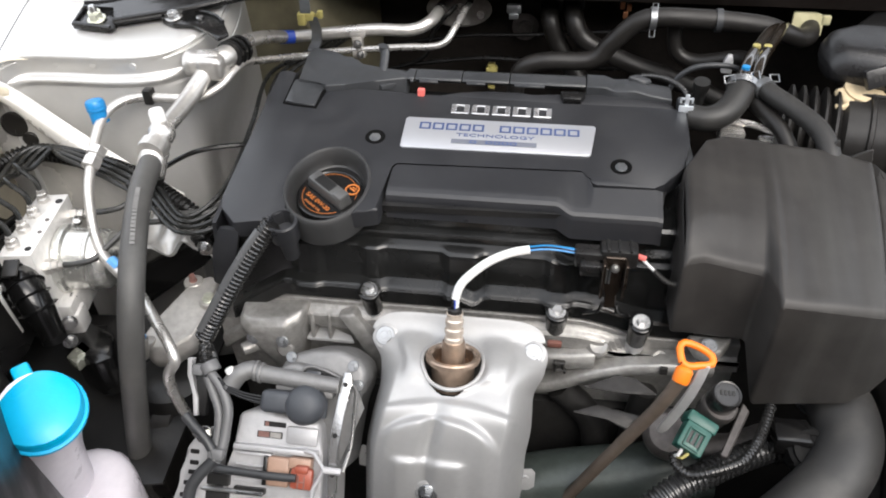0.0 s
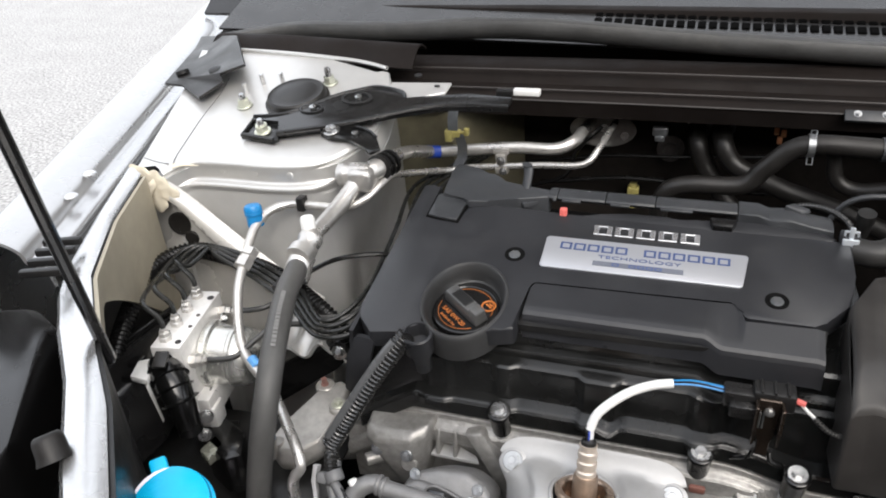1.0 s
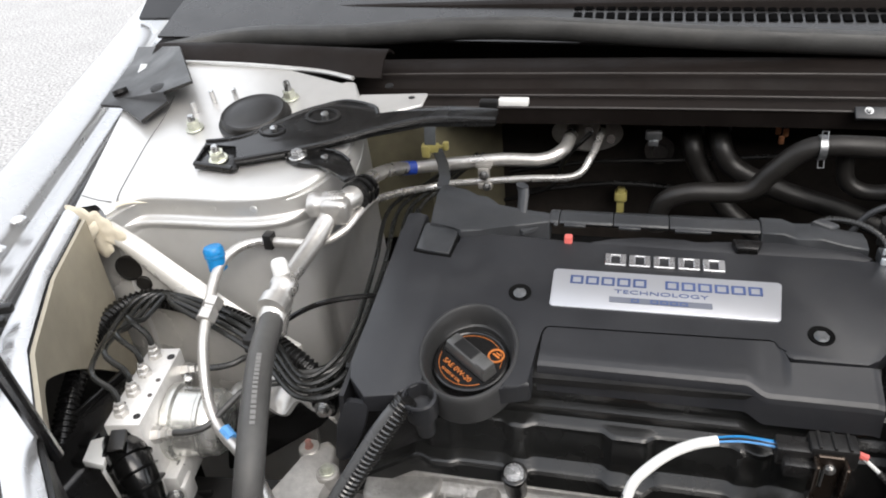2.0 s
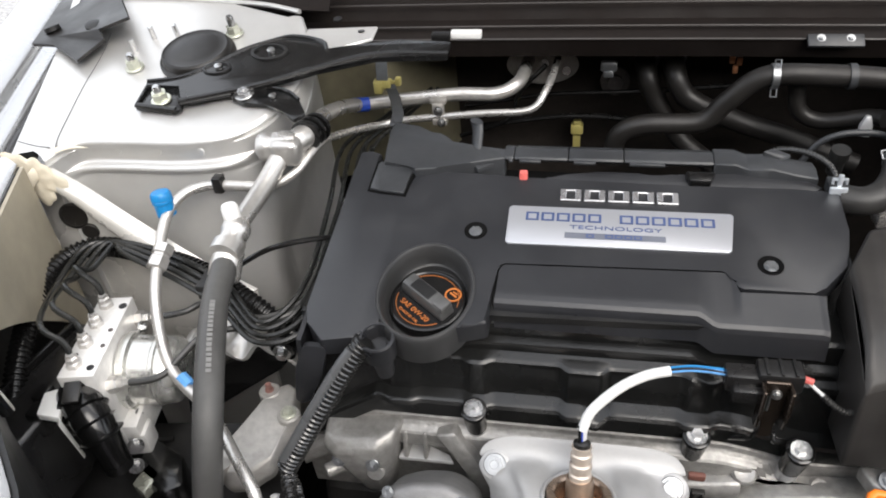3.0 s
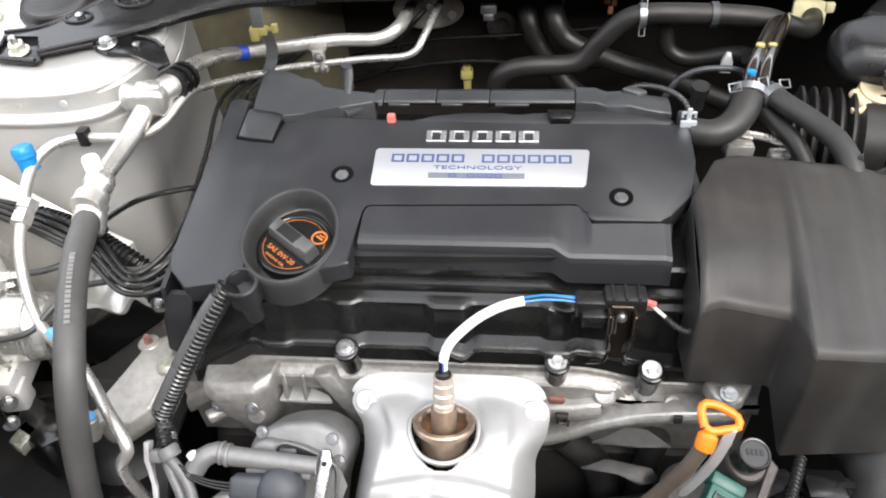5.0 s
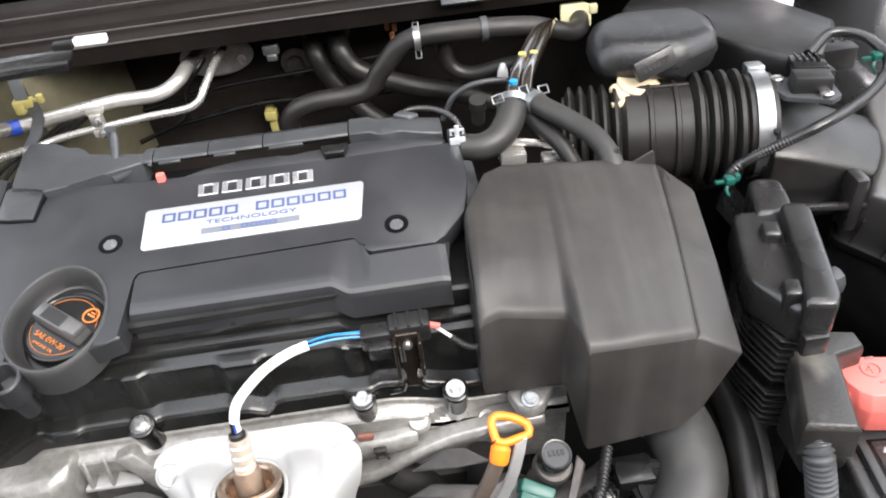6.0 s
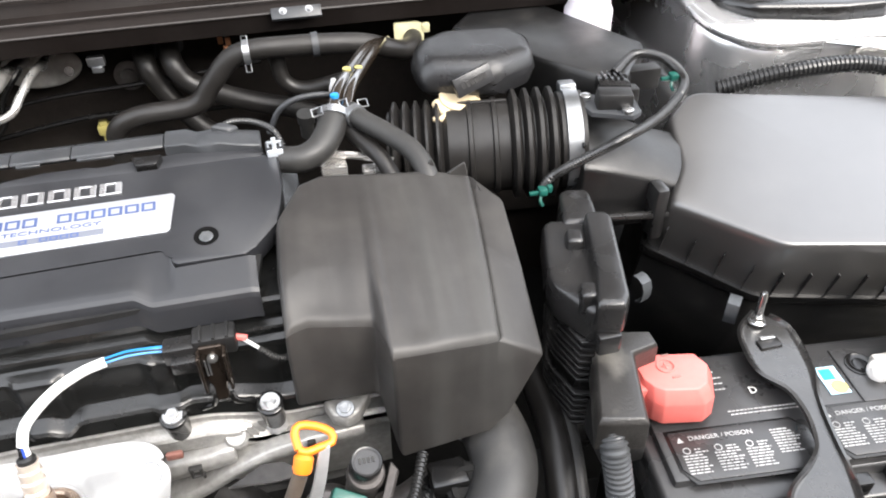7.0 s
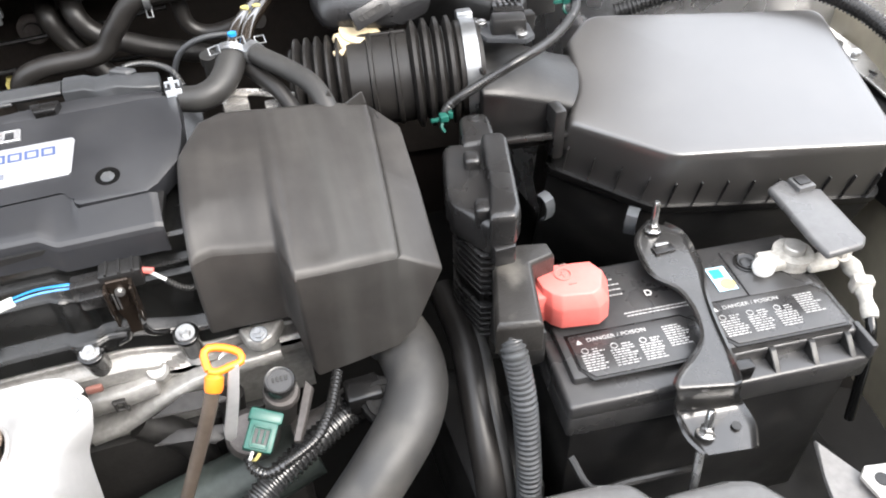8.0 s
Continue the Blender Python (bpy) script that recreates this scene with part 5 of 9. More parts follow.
for x, z in ((-0.3670, 0.8040), (-0.3430, 0.7960)):
    b = B()
    hexhead(b, along((x, 0.5355, z), (0, -1, 0.35)), 0.0034, 0.003)
    part("bolt", b, STEEL, fl_plate)
b = B()
lathe(b, [(0.0085, 0), (0.0105, 0.004), (0.0105, 0.010), (0.0085, 0.013), (0.0085, 0.02), (0.011, 0.022), (0.011, 0.032), (0.0, 0.033)], along((-0.5635, 0.172, 0.8385), (0.0, -1, -0.15)), 20)
part("union", b, ALU, ac)
b = B()
lathe(b, [(0.0108, 0), (0.0115, 0.003), (0.0108, 0.006), (0.0112, 0.008), (0.0115, 0.010), (0.0108, 0.014), (0.0114, 0.018), (0.0114, 0.027), (0.0098, 0.030), (0, 0.03)], along((-0.5638, 0.155, 0.8365), (0.0, -0.75, -0.6)), 24)
part("crimp", b, ALU, ac, "crimped sleeve")
b = B()
tube(b, [(-0.5637, 0.142, 0.827), (-0.5570, 0.105, 0.8230), (-0.5430, 0.062, 0.8170), (-0.5350, 0.030, 0.8000), (-0.5360, 0.009, 0.763), (-0.547, 0.000, 0.70), (-0.566, 0.000, 0.61), (-0.58, 0.0, 0.48)], 0.0092, 18)
hose = part("hose", b, mat("pale_grey_hose", (0.062, 0.061, 0.059), 0.48, bump=0.25, bscale=1300, var=0.12, dust=0.04), ac, "grey rubber hose with faint print")
for i in range(16):
    bb = B()
    t = i / 15
    c = Vector((-0.5522 + 0.0165 * t, 0.0955 - 0.050 * t, 0.8320 - 0.0102 * t + 0.0020 * math.sin(math.pi * t)))
    box(bb, (0, 0, 0), (rnd(i, 0.0016, 0.0027), 0.0034, 0.0004), 0, along(c, (0.33, -0.5, 0.8), (0.28, -0.94, -0.20)), 1)
    part("print_bar", bb, HOSEINK, hose)
b = B()
tube(b, [(-0.568, 0.225, 0.836), (-0.59, 0.2255, 0.836), (-0.612, 0.224, 0.836), (-0.628, 0.214, 0.834), (-0.634, 0.193, 0.828), (-0.629, 0.160, 0.814), (-0.619, 0.125, 0.797), (-0.600, 0.092, 0.770), (-0.5615, 0.0653, 0.7580), (-0.5289, 0.0322, 0.7570), (-0.5092, 0.0110, 0.7450), (-0.5180, 0.0082, 0.7150), (-0.51, 0.02, 0.60)], 0.0042, 12)
side = part("charge_pipe", b, ALU, ac)
b = B()
lathe(b, [(0.0065, -0.008), (0.0078, -0.007), (0.0078, 0.001), (0.0066, 0.002), (0.0066, 0.004), (0.0078, 0.005), (0.0078, 0.012), (0.006, 0.013), (0, 0.013)], along((-0.6275, 0.157, 0.8125), (0.05, 0.95, 0.42)), 6)
part("fitting", b, ALU, side, "hexagonal pipe union")
b = B()
tube(b, [(-0.5890, 0.0855, 0.7672), (-0.5810, 0.0805, 0.7640)], 0.0045, 10)
part("tape", b, BLUEWIRE, side, "blue tape band")
b = B()
lathe(b, [(0.0074, -0.008), (0.0074, 0.002), (0.0082, 0.003), (0.0082, 0.005), (0.0078, 0.0055), (0.0082, 0.006), (0.0082, 0.009), (0.0068, 0.0115), (0.0045, 0.0122), (0, 0.0122)], along((-0.6375, 0.198, 0.8335), (-0.1, 0.12, 1)), 24)
part("service_cap", b, BLUE, ac, "bright blue service port cap")
b = B()
lathe(b, [(0.0058, -0.01), (0.0062, 0.0), (0.0062, 0.010), (0.0050, 0.0125), (0, 0.0128)], along((-0.5655, 0.1690, 0.8440), (-0.1, 0.12, 1)), 20)
part("service_cap", b, WHITE, ac, "white service port cap")
b = B()
box(b, (-0.602, 0.2245, 0.838), (0.008, 0.010, 0.014), 0.0015)
part("pipe_clip", b, DARK, ac)

# ---- brake modulator ----
absu = thing("brake_modulator", (-0.65, 0.1, 0.70), "bare aluminium brake modulator block with a pump motor and black plugs", "brake unit")
AM = Matrix.Translation((-0.652, 0.102, 0.745)) @ Matrix.Rotation(radians(10), 4, "Z")
b = B()
box(b, (-0.005, 0, 0), (0.026, 0.082, 0.082), 0.0014, AM)
box(b, (0.006, -0.006, -0.028), (0.026, 0.066, 0.026), 0.003, AM)
box(b, (0.012, -0.030, -0.036), (0.020, 0.018, 0.022), 0.003, AM)
blk = part("block", b, mat("machined_aluminium", (0.73, 0.72, 0.70), 0.40, metal=0.35, bump=0.25, bscale=700, var=0.12), absu)
for i in range(4):
    b = B()
    lathe(b, [(0.0056, 0), (0.0056, 0.0035), (0.0044, 0.0042), (0.0044, 0.0075), (0.0030, 0.0085), (0.0030, 0.0105), (0, 0.0105)], AM @ Matrix.Translation((-0.009, -0.030 + 0.0205 * i, 0.041)), 6)
    part("port_nut", b, ALU, blk)
for x, y, r in ((0.003, -0.033, 0.0026), (0.004, -0.012, 0.0018), (0.004, 0.004, 0.0018), (0.004, 0.030, 0.0030), (-0.012, 0.036, 0.0018), (-0.012, -0.020, 0.0016)):
    b = B()
    lathe(b, [(r, 0), (r, 0.0005), (r * 0.8, 0.0008), (r * 0.7, 0.0002), (0, 0.0002)], AM @ Matrix.Translation((x, y, 0.041)), 14)
    part("plug", b, DARK if r > 0.002 else CASTDARK, blk)
b = B()
lathe(b, [(0.0285, 0), (0.0292, 0.002), (0.0292, 0.006), (0.0262, 0.0075), (0.0258, 0.022), (0.0266, 0.023), (0.0266, 0.0255), (0.0256, 0.0265), (0.0250, 0.036), (0.0225, 0.0395), (0.012, 0.0405), (0, 0.0405)], AM @ along((0.008, 0.000, 0.004), (1, 0, -0.05)), 44)
motor = part("motor", b, mat("plated_motor_steel", (0.60, 0.60, 0.57), 0.26, metal=0.75, bump=0.1, var=0.12), absu, "polished cylindrical pump motor")
for y, z in ((-0.024, -0.019), (0.024, 0.024)):
    b = B()
    hexhead(b, AM @ along((0.014, y, z), (1, 0, 0)), 0.0034, 0.003)
    part("bolt", b, STEEL, motor)
for y, z in ((-0.030, 0.020), (0.034, 0.024)):
    b = B()
    lathe(b, [(0.0062, 0), (0.0062, 0.006), (0.0048, 0.007), (0.0048, 0.011), (0.0032, 0.012), (0.0032, 0.015), (0, 0.015)], AM @ along((0.008, y, z), (1, 0, 0.1)), 6)
    part("port_nut", b, ALU, blk)
for p in ((-0.6235, 0.0560, 0.7230), (-0.6250, 0.0500, 0.7080)):
    b = B()
    hexhead(b, along(p, (0.6, -0.7, 0.3)), 0.0040, 0.003)
    part("bolt", b, STEEL, blk)
b = B()
prism(b, [(-0.7150, 0.030), (-0.7140, 0.0880), (-0.7000, 0.1330), (-0.6820, 0.1330), (-0.6790, 0.0900), (-0.6690, 0.0500), (-0.6740, 0.0163)], 0.69, 0.764, 0.004, seg=3)
ctrl = part("controller", b, AIRBOX, absu, "black control module")
b = B()
loft(b, [[(-0.7150, 0.050, z), (-0.7110, 0.050, z), (-0.6965, 0.1300, z), (-0.7005, 0.1310, z)] for z in (0.762, 0.7705)], 0.0012, 2)
part("edge_bar", b, GLOSSY, ctrl)
for k, (x, y) in enumerate(((-0.6815, 0.0600), (-0.6760, 0.0450))):
    b = B()
    box(b, (x, y, 0.766), (0.010, 0.013, 0.006), 0.001, None, 2)
    part("latch_block", b, GLOSSY, ctrl)
b = B()
loft(b, [[(-0.6720, 0.0395, z), (-0.6780, 0.0580, z), (-0.6668, 0.0650, z), (-0.6520, 0.0610, z), (-0.6495, 0.0544, z), (-0.6590, 0.0495, z), (-0.6545, 0.0385, z)] for z in (0.7640, 0.7700)], 0.0012, 2, 25)
loft(b, [[(-0.6575, 0.0410, 0.769), (-0.6540, 0.0385, 0.769), (-0.6550, 0.0360, 0.764), (-0.6585, 0.0385, 0.764)], [(-0.6590, 0.0465, 0.722), (-0.6560, 0.0440, 0.722), (-0.6570, 0.0425, 0.720), (-0.6600, 0.0450, 0.720)]], 0.0005, 1)
part("latch", b, WHITE, absu, "white connector latch with a long leg")
b = B()
BOOTLINE = [(-0.664, 0.066, 0.758), (-0.655, 0.060, 0.765), (-0.646, 0.053, 0.765), (-0.637, 0.046, 0.758), (-0.630, 0.041, 0.745), (-0.626, 0.038, 0.722)]
tube(b, BOOTLINE, lambda u: 0.0125 + 0.0022 * math.sin(3.1 * min(1, u * 1.3)) - 0.003 * u, 24)
boot = part("connector_boot", b, WIRE, absu, "ridged black connector boot")
for k in (4, 6, 8, 10):
    q = spline(BOOTLINE, 0.004)
    b = B()
    lathe(b, [(0.0138, -0.0010), (0.0155, 0), (0.0138, 0.0010)], along(q[k], q[k + 1] - q[k - 1]), 28)
    part("ridge", b, WIRE, boot)
b = B()
box(b, (0, 0, 0), (0.011, 0.015, 0.003), 0.001, along((-0.6465, 0.050, 0.7830), (0.15, -0.3, 0.95), (1, 0.3, 0)))
part("boot_window", b, DARK, boot)
b = B()
prism(b, [(-0.635, 0.085), (-0.60, 0.07), (-0.588, 0.045), (-0.60, 0.035), (-0.63, 0.05)], 0.66, 0.70, 0.004)
part("bracket", b, BLACKMETAL, absu)
b = B()
loft(b, [[(-0.6260, 0.0400, z), (-0.6140, 0.0340, z), (-0.6090, 0.0520, z), (-0.6230, 0.0600, z)] for z in (0.690, 0.7000)], 0.0015, 2)
part("foot", b, ZINC, absu, "zinc plated mounting foot")
# hard brake lines
LINE = mat("coated_brake_line", (0.014, 0.0145, 0.0138), 0.28, bump=0.05, var=0.15)
lines = thing("brake_lines", (-0.6, 0.16, 0.74), "bundle of thin black brake lines looping from the modulator", "brake lines")
for i in range(4):
    c = AM @ Vector((-0.009, -0.030 + 0.0205 * i, 0.046))
    d = 0.0070 * i
    b = B()
    tube(b, [c, c + Vector((-0.004, 0.004, 0.012)), c + Vector((-0.022, 0.010, 0.022)), (-0.705 + d * 0.8, 0.135 + d, 0.800), (-0.705 + d, 0.180 + d * 0.3, 0.803), (-0.672, 0.188 - d * 0.6, 0.802), (-0.62, 0.176 - d, 0.797), (-0.580, 0.160 - d, 0.788), (-0.548 + d * 0.3, 0.135 - d, 0.778), (-0.530 + d, 0.150 - d, 0.780), (-0.524 + d * 0.8, 0.19, 0.785), (-0.532 + d * 1.3, 0.27, 0.792), (-0.545 + d * 1.4, 0.36, 0.795), (-0.520 + d, 0.42, 0.795), (-0.50 + d, 0.50, 0.79)], 0.0022, 8)
    part("line", b, LINE, lines)
for i in range(2):
    b = B()
    d = 0.007 * i
    o = 0.064 * i
    tube(b, [AM @ Vector((0.020, -0.030 + o, 0.0215 + 0.004 * i)), AM @ Vector((0.034, -0.029 + o, 0.0215 + 0.004 * i)), AM @ Vector((0.047, -0.025 + o * 0.98, 0.0235 + 0.003 * i)), AM @ Vector((0.058, -0.012 + o * 0.85, 0.029)), (-0.580, 0.118 + 0.030 * i, 0.779), (-0.548, 0.135 + d, 0.775), (-0.520, 0.160 + d, 0.778), (-0.515 + d, 0.24, 0.785), (-0.53 + d, 0.38, 0.785)], 0.0025, 10)
    part("line", b, mat("grey_black_coated_line", (0.03, 0.03, 0.029), 0.35, bump=0.05) if i == 0 else bpy.data.materials["grey_black_coated_line"], lines)
b = B()
tube(b, [(-0.58, 0.158, 0.80), (-0.545, 0.175, 0.815), (-0.505, 0.196, 0.812), (-0.485, 0.205, 0.800)], 0.0022, 8)
part("line", b, WIRE, lines)
b = B()
box(b, (-0.588, 0.160, 0.792), (0.02, 0.03, 0.014), 0.002)
part("line_clip", b, DARK, lines, "black line clip")
b = B()
tube(b, [(-0.700, 0.03, 0.74), (-0.716, 0.09, 0.775), (-0.729, 0.150, 0.79), (-0.712, 0.190, 0.793), (-0.66, 0.190, 0.79), (-0.61, 0.180, 0.783), (-0.565, 0.160, 0.772), (-0.53, 0.15, 0.75)], 0.0085, 14, ribs=(0.0042, 0.0016))
single("corrugated_loom", b, GLOSSY, "black corrugated wiring loom behind the brake modulator", "wiring loom")
b = B()
sheet(b, lambda u, v: (-0.625 + 0.100 * u, 0.142 + 0.048 * v + 0.004 * u, 0.735 + 0.006 * math.sin(u * 11 + v * 5) + 0.004 * math.sin(u * 23 - v * 3) - 0.012 * ease((u - 0.75) / 0.25)), 40, 18, 0.003)
single("chassis_member", b, BAY, "silver painted chassis member under the brake lines", "chassis member", angle=60)
b = B()
hexhead(b, along((-0.585, 0.168, 0.80), (0.1, -0.5, 1)), 0.0065, 0.005)
single("chassis_bolt", b, STEEL, "bright bolt on the chassis panel", "bolt")

# ---- washer filler and tank ----
wash = thing("washer_filler", (-0.56, -0.07, 0.62), "milky washer filler neck under a bright cyan cap", "washer filler")
WM = along((-0.5385, -0.082, 0.798), (0.25, -0.30, 1)) @ Matrix.Scale(0.90, 4)
b = B()
lathe(b, [(0.026, -0.012), (0.0265, 0.0), (0.0255, 0.003), (0.022, 0.0045), (0.018, 0.0062), (0.006, 0.0075), (0, 0.0075)], WM, 40)
lathe(b, [(0.0268, -0.011), (0.0282, -0.0105), (0.0282, -0.008), (0.0268, -0.0075)], WM, 40)
box(b, (0.000, 0.029, -0.001), (0.012, 0.014, 0.005), 0.0022, WM)
part("cap", b, CYAN, wash, "bright cyan snap cap with a tab")
b = B()
tube(b, [WM @ Vector((0, 0, -0.004)), (-0.556, -0.070, 0.77), (-0.578, -0.062, 0.72), (-0.60, -0.05, 0.64)], lambda u: 0.0235 + 0.004 * u, 24)
part("neck", b, TANK, wash)
b = B()
prism(b, [(-0.618, -0.055), (-0.604, -0.020), (-0.578, -0.008), (-0.552, -0.016), (-0.535, -0.045), (-0.530, -0.11), (-0.62, -0.11)], 0.50, 0.668, 0.018, seg=4)
single("coolant_tank", b, TANK, "milky white plastic tank low beside the filler neck", "tank")


# ---- front of the engine ----
SEAT = Vector((-0.3118, 0.0475, 0.7345))
SEATDIR = Vector((0.0, 0.33, 0.944)).normalized()


def shield(u, v):
    # middle line: y, z, half width, how far the sides fall back, middle x
    prof = ((0.083, 0.7410, 0.036, 0.0, -0.311), (0.070, 0.7294, 0.0657, 0.002, -0.3114), (0.047, 0.7275, 0.0628, 0.012, -0.307), (0.027, 0.7250, 0.0590, 0.022, -0.310), (0.013, 0.7195, 0.0601, 0.027, -0.3114), (0.004, 0.7090, 0.0617, 0.030, -0.3131), (-0.003, 0.6860, 0.0630, 0.033, -0.317), (-0.007, 0.6570, 0.0645, 0.035, -0.3185), (-0.012, 0.5880, 0.0681, 0.038, -0.3202), (-0.014, 0.50, 0.0700, 0.038, -0.321))
    y, z, w, back, mid = curve(prof, v)
    if v < 0.10:
        w = 0.034 + 0.0325 * math.sqrt(max(0.0, 1 - (1 - v / 0.10) ** 2))
    s = 2 * u - 1
    edge = max(0.0, (abs(s) - 0.70) / 0.30)

    def soft(a, k):
        return 1 / (1 + math.exp(-max(-60.0, min(60.0, a * k))))

    lift = 0.0
    # two long rounded shoulders beside the sensor's opening, a raised ring below it
    for c in (-0.50, 0.47):
        lift += 0.0105 * soft(0.15 - abs(s - c), 30) * soft(v - 0.115, 90) * soft(0.290 - v, 40)
    lift += 0.0030 * math.exp(-(((s * s / 0.115 + ((v - 0.245) / 0.105) ** 2) ** 0.5 - 1) / 0.22) ** 2)
    # two arched steps, dented in the middle, then a raised panel
    dent = 1 - 0.45 * math.exp(-(((s + 0.12) / 0.10) ** 2))
    lift += 0.0052 * soft(v - 0.415 - 0.105 * s * s, 150) * soft(0.84 - abs(s), 26) * dent
    lift += 0.0075 * soft(v - 0.505 - 0.24 * (s + 0.05) ** 2, 150) * soft(0.64 - abs(s), 26) * dent
    lift -= 0.0035 * math.exp(-(((s + 0.12) / 0.07) ** 2)) * soft(v - 0.52, 60) * soft(0.64 - v, 60)
    lift += 0.0050 * soft(v - 0.690, 150) * soft(0.40 - abs(s + 0.08), 34)
    return Vector((mid + s * w, y + back * edge**1.6 - lift * 0.75, z - back * 1.2 * edge**1.6 + lift * 0.66))


hs = thing("heat_shield", (-0.31, 0.03, 0.5), "pressed aluminised exhaust heat shield bolted to the engine front", "heat shield")
b = B()
sheet(b, shield, 130, 170, 0.0)


def off_axis(p, shift=0.0):
    d = Vector(p) - SEAT
    h = d.dot(SEATDIR)
    return (d - SEATDIR * h - Vector((0, -0.001, 0)) * shift).length


gone = [f for f in b.faces if off_axis(f.calc_center_median(), 1.0) < 0.0222 and f.calc_center_median().y > 0.012 and f.calc_center_median().z > 0.705]
bmesh.ops.delete(b, geom=gone, context="FACES")
b.normal_update()
bmesh.ops.solidify(b, geom=b.faces[:], thickness=-0.0014)
part("shell", b, SHIELD, hs, "", 70)


def on_shield(x, y):
    """The point of the shield's skin above x and y."""
    best = None
    for j in range(40, 420):
        v = j / 1000
        lo_p, hi_p = shield(0.2, v), shield(0.8, v)
        q = shield(0.2 + 0.6 * (x - lo_p.x) / (hi_p.x - lo_p.x), v)
        if best is None or abs(q.y - y) < best[0]:
            best = (abs(q.y - y), q)
    return best[1]


b = B()
rim_pts = []
for k in range(33):
    a = 2 * math.pi * k / 32
    x, y = -0.3118 + 0.0226 * math.cos(a), 0.0450 + 0.0228 * math.sin(a)
    rim_pts.append((x, y, on_shield(x, y).z + 0.0002))
tube(b, rim_pts, 0.0016, 8, 0.002)
part("rolled_lip", b, SHIELD, hs)
for x, y, z in ((-0.3670, 0.0685, 0.7275), (-0.2540, 0.0665, 0.7245), (-0.3225, -0.0185, 0.6595)):
    d = (0, -0.62, 0.78) if z > 0.7 else (0, -0.96, 0.25)
    b = B()
    lathe(b, [(0.0100, -0.004), (0.0098, 0.0002), (0.0084, 0.0010), (0, 0.0010)], along((x, y, z), d), 28)
    ear = part("ear", b, SHIELD, hs)
    b = B()
    hexhead(b, along(Vector((x, y, z)) + Vector(d) * 0.001, d), 0.0056, 0.004, 1.35)
    part("bolt", b, CLIPSTEEL, ear)
b = B()
box(b, (-0.2385, 0.0740, 0.7290), (0.011, 0.004, 0.006), 0.0015)
part("gasket_edge", b, mat("dark_rusty_gasket", (0.12, 0.05, 0.038), 0.6, bump=0.4, bscale=400, var=0.4), hs, "rusty edge of the gasket behind the shield")
for x, y, z, lean in ((-0.3800, 0.028, 0.628, -1), (-0.2530, 0.028, 0.620, 1)):
    b = B()
    prism(b, [(-0.008, -0.010), (0.008, -0.010), (0.008, 0.006), (0.005, 0.010), (-0.005, 0.010), (-0.008, 0.006)], 0, 0.0015, 0.0005, along((x, y, z), (0.25 * lean, -1, 0.3), (1, 0, 0)))
    tab = part("tab", b, SHIELD, hs)
    b = B()
    lathe(b, [(0.0032, 0), (0.003, 0.002), (0, 0.002)], along((x, y - 0.001, z + 0.002), (0.25 * lean, -1, 0.3)), 14)
    part("rivet", b, SHIELD, tab)
# oxygen sensor
o2 = thing("oxygen_sensor", (-0.312, 0.047, 0.71), "heat-tinted oxygen sensor with a white sleeved lead", "sensor")
SM = along(SEAT, SEATDIR)
b = B()
lathe(b, [(0.0150, -0.024), (0.0165, -0.006), (0.0172, -0.0035), (0.0195, -0.003), (0.0203, -0.0018), (0.0203, 0.0008), (0.0195, 0.0018), (0.0165, 0.0018), (0.0152, 0.0005), (0.0148, -0.016), (0, -0.016)], SM, 40)
part("seat", b, BRASS, o2, "brown tinted flared seat")
b = B()
lathe(b, [(0.0086, -0.020), (0.0086, 0.010), (0.0080, 0.0125), (0.0, 0.0128)], SM, 24)
part("hex", b, BRASS, o2)
b = B()
lathe(b, [(0.0070, 0.012), (0.0070, 0.0155), (0.0061, 0.0165), (0.0061, 0.018), (0.0069, 0.019), (0.0069, 0.0225), (0.0059, 0.0235), (0.0059, 0.025), (0.0066, 0.026), (0.0066, 0.0295), (0.0058, 0.0305), (0.0058, 0.0335), (0.0062, 0.034), (0.0062, 0.035), (0.0, 0.035)], SM, 24)
part("barrel", b, mat("straw_tinted_steel", (0.72, 0.63, 0.54), 0.38, metal=0.6, bump=0.1, var=0.15), o2)
b = B()
lathe(b, [(0.0052, 0.0348), (0.0052, 0.0375), (0.004, 0.0385), (0, 0.0385)], SM, 16)
part("boot", b, DARK, o2)
for k, (dx, mt) in enumerate(((-0.0024, WIRE), (-0.0008, TAPE), (0.0010, WHITEINK), (0.0026, WHITEINK))):
    b = B()
    tube(b, [SM @ Vector((dx, 0, 0.036)), SM @ Vector((dx * 0.9, 0, 0.041)), (-0.3118 + dx * 0.8, 0.0640, 0.7800)], 0.0011, 8)
    part("wire", b, mt, o2)
b = B()
tube(b, [(-0.3120, 0.0635, 0.7770), (-0.3075, 0.0690, 0.7880), (-0.292, 0.080, 0.7980), (-0.276, 0.0885, 0.8020), (-0.262, 0.0925, 0.8035)], 0.0032, 16)
part("sleeve", b, WHITE, o2, "white fabric sleeve")
for k in range(4):
    b = B()
    tube(b, [(-0.264, 0.0925 + 0.0009 * (k - 1.5), 0.8035 + 0.0008 * (k % 2)), (-0.25, 0.0945 + 0.0010 * (k - 1.5), 0.8045 + 0.001 * (k % 2)), (-0.237, 0.0965 + 0.0011 * (k - 1.5), 0.8025 + 0.0006 * (k % 2)), (-0.226, 0.097 + 0.0016 * (k - 1.5), 0.801)], 0.00072, 8)
    part("wire", b, (BLUEWIRE, WIRE, BLUEWIRE, BLUE)[k], o2)
b = B()
box(b, (-0.219, 0.0965, 0.7985), (0.022, 0.013, 0.013), 0.002)
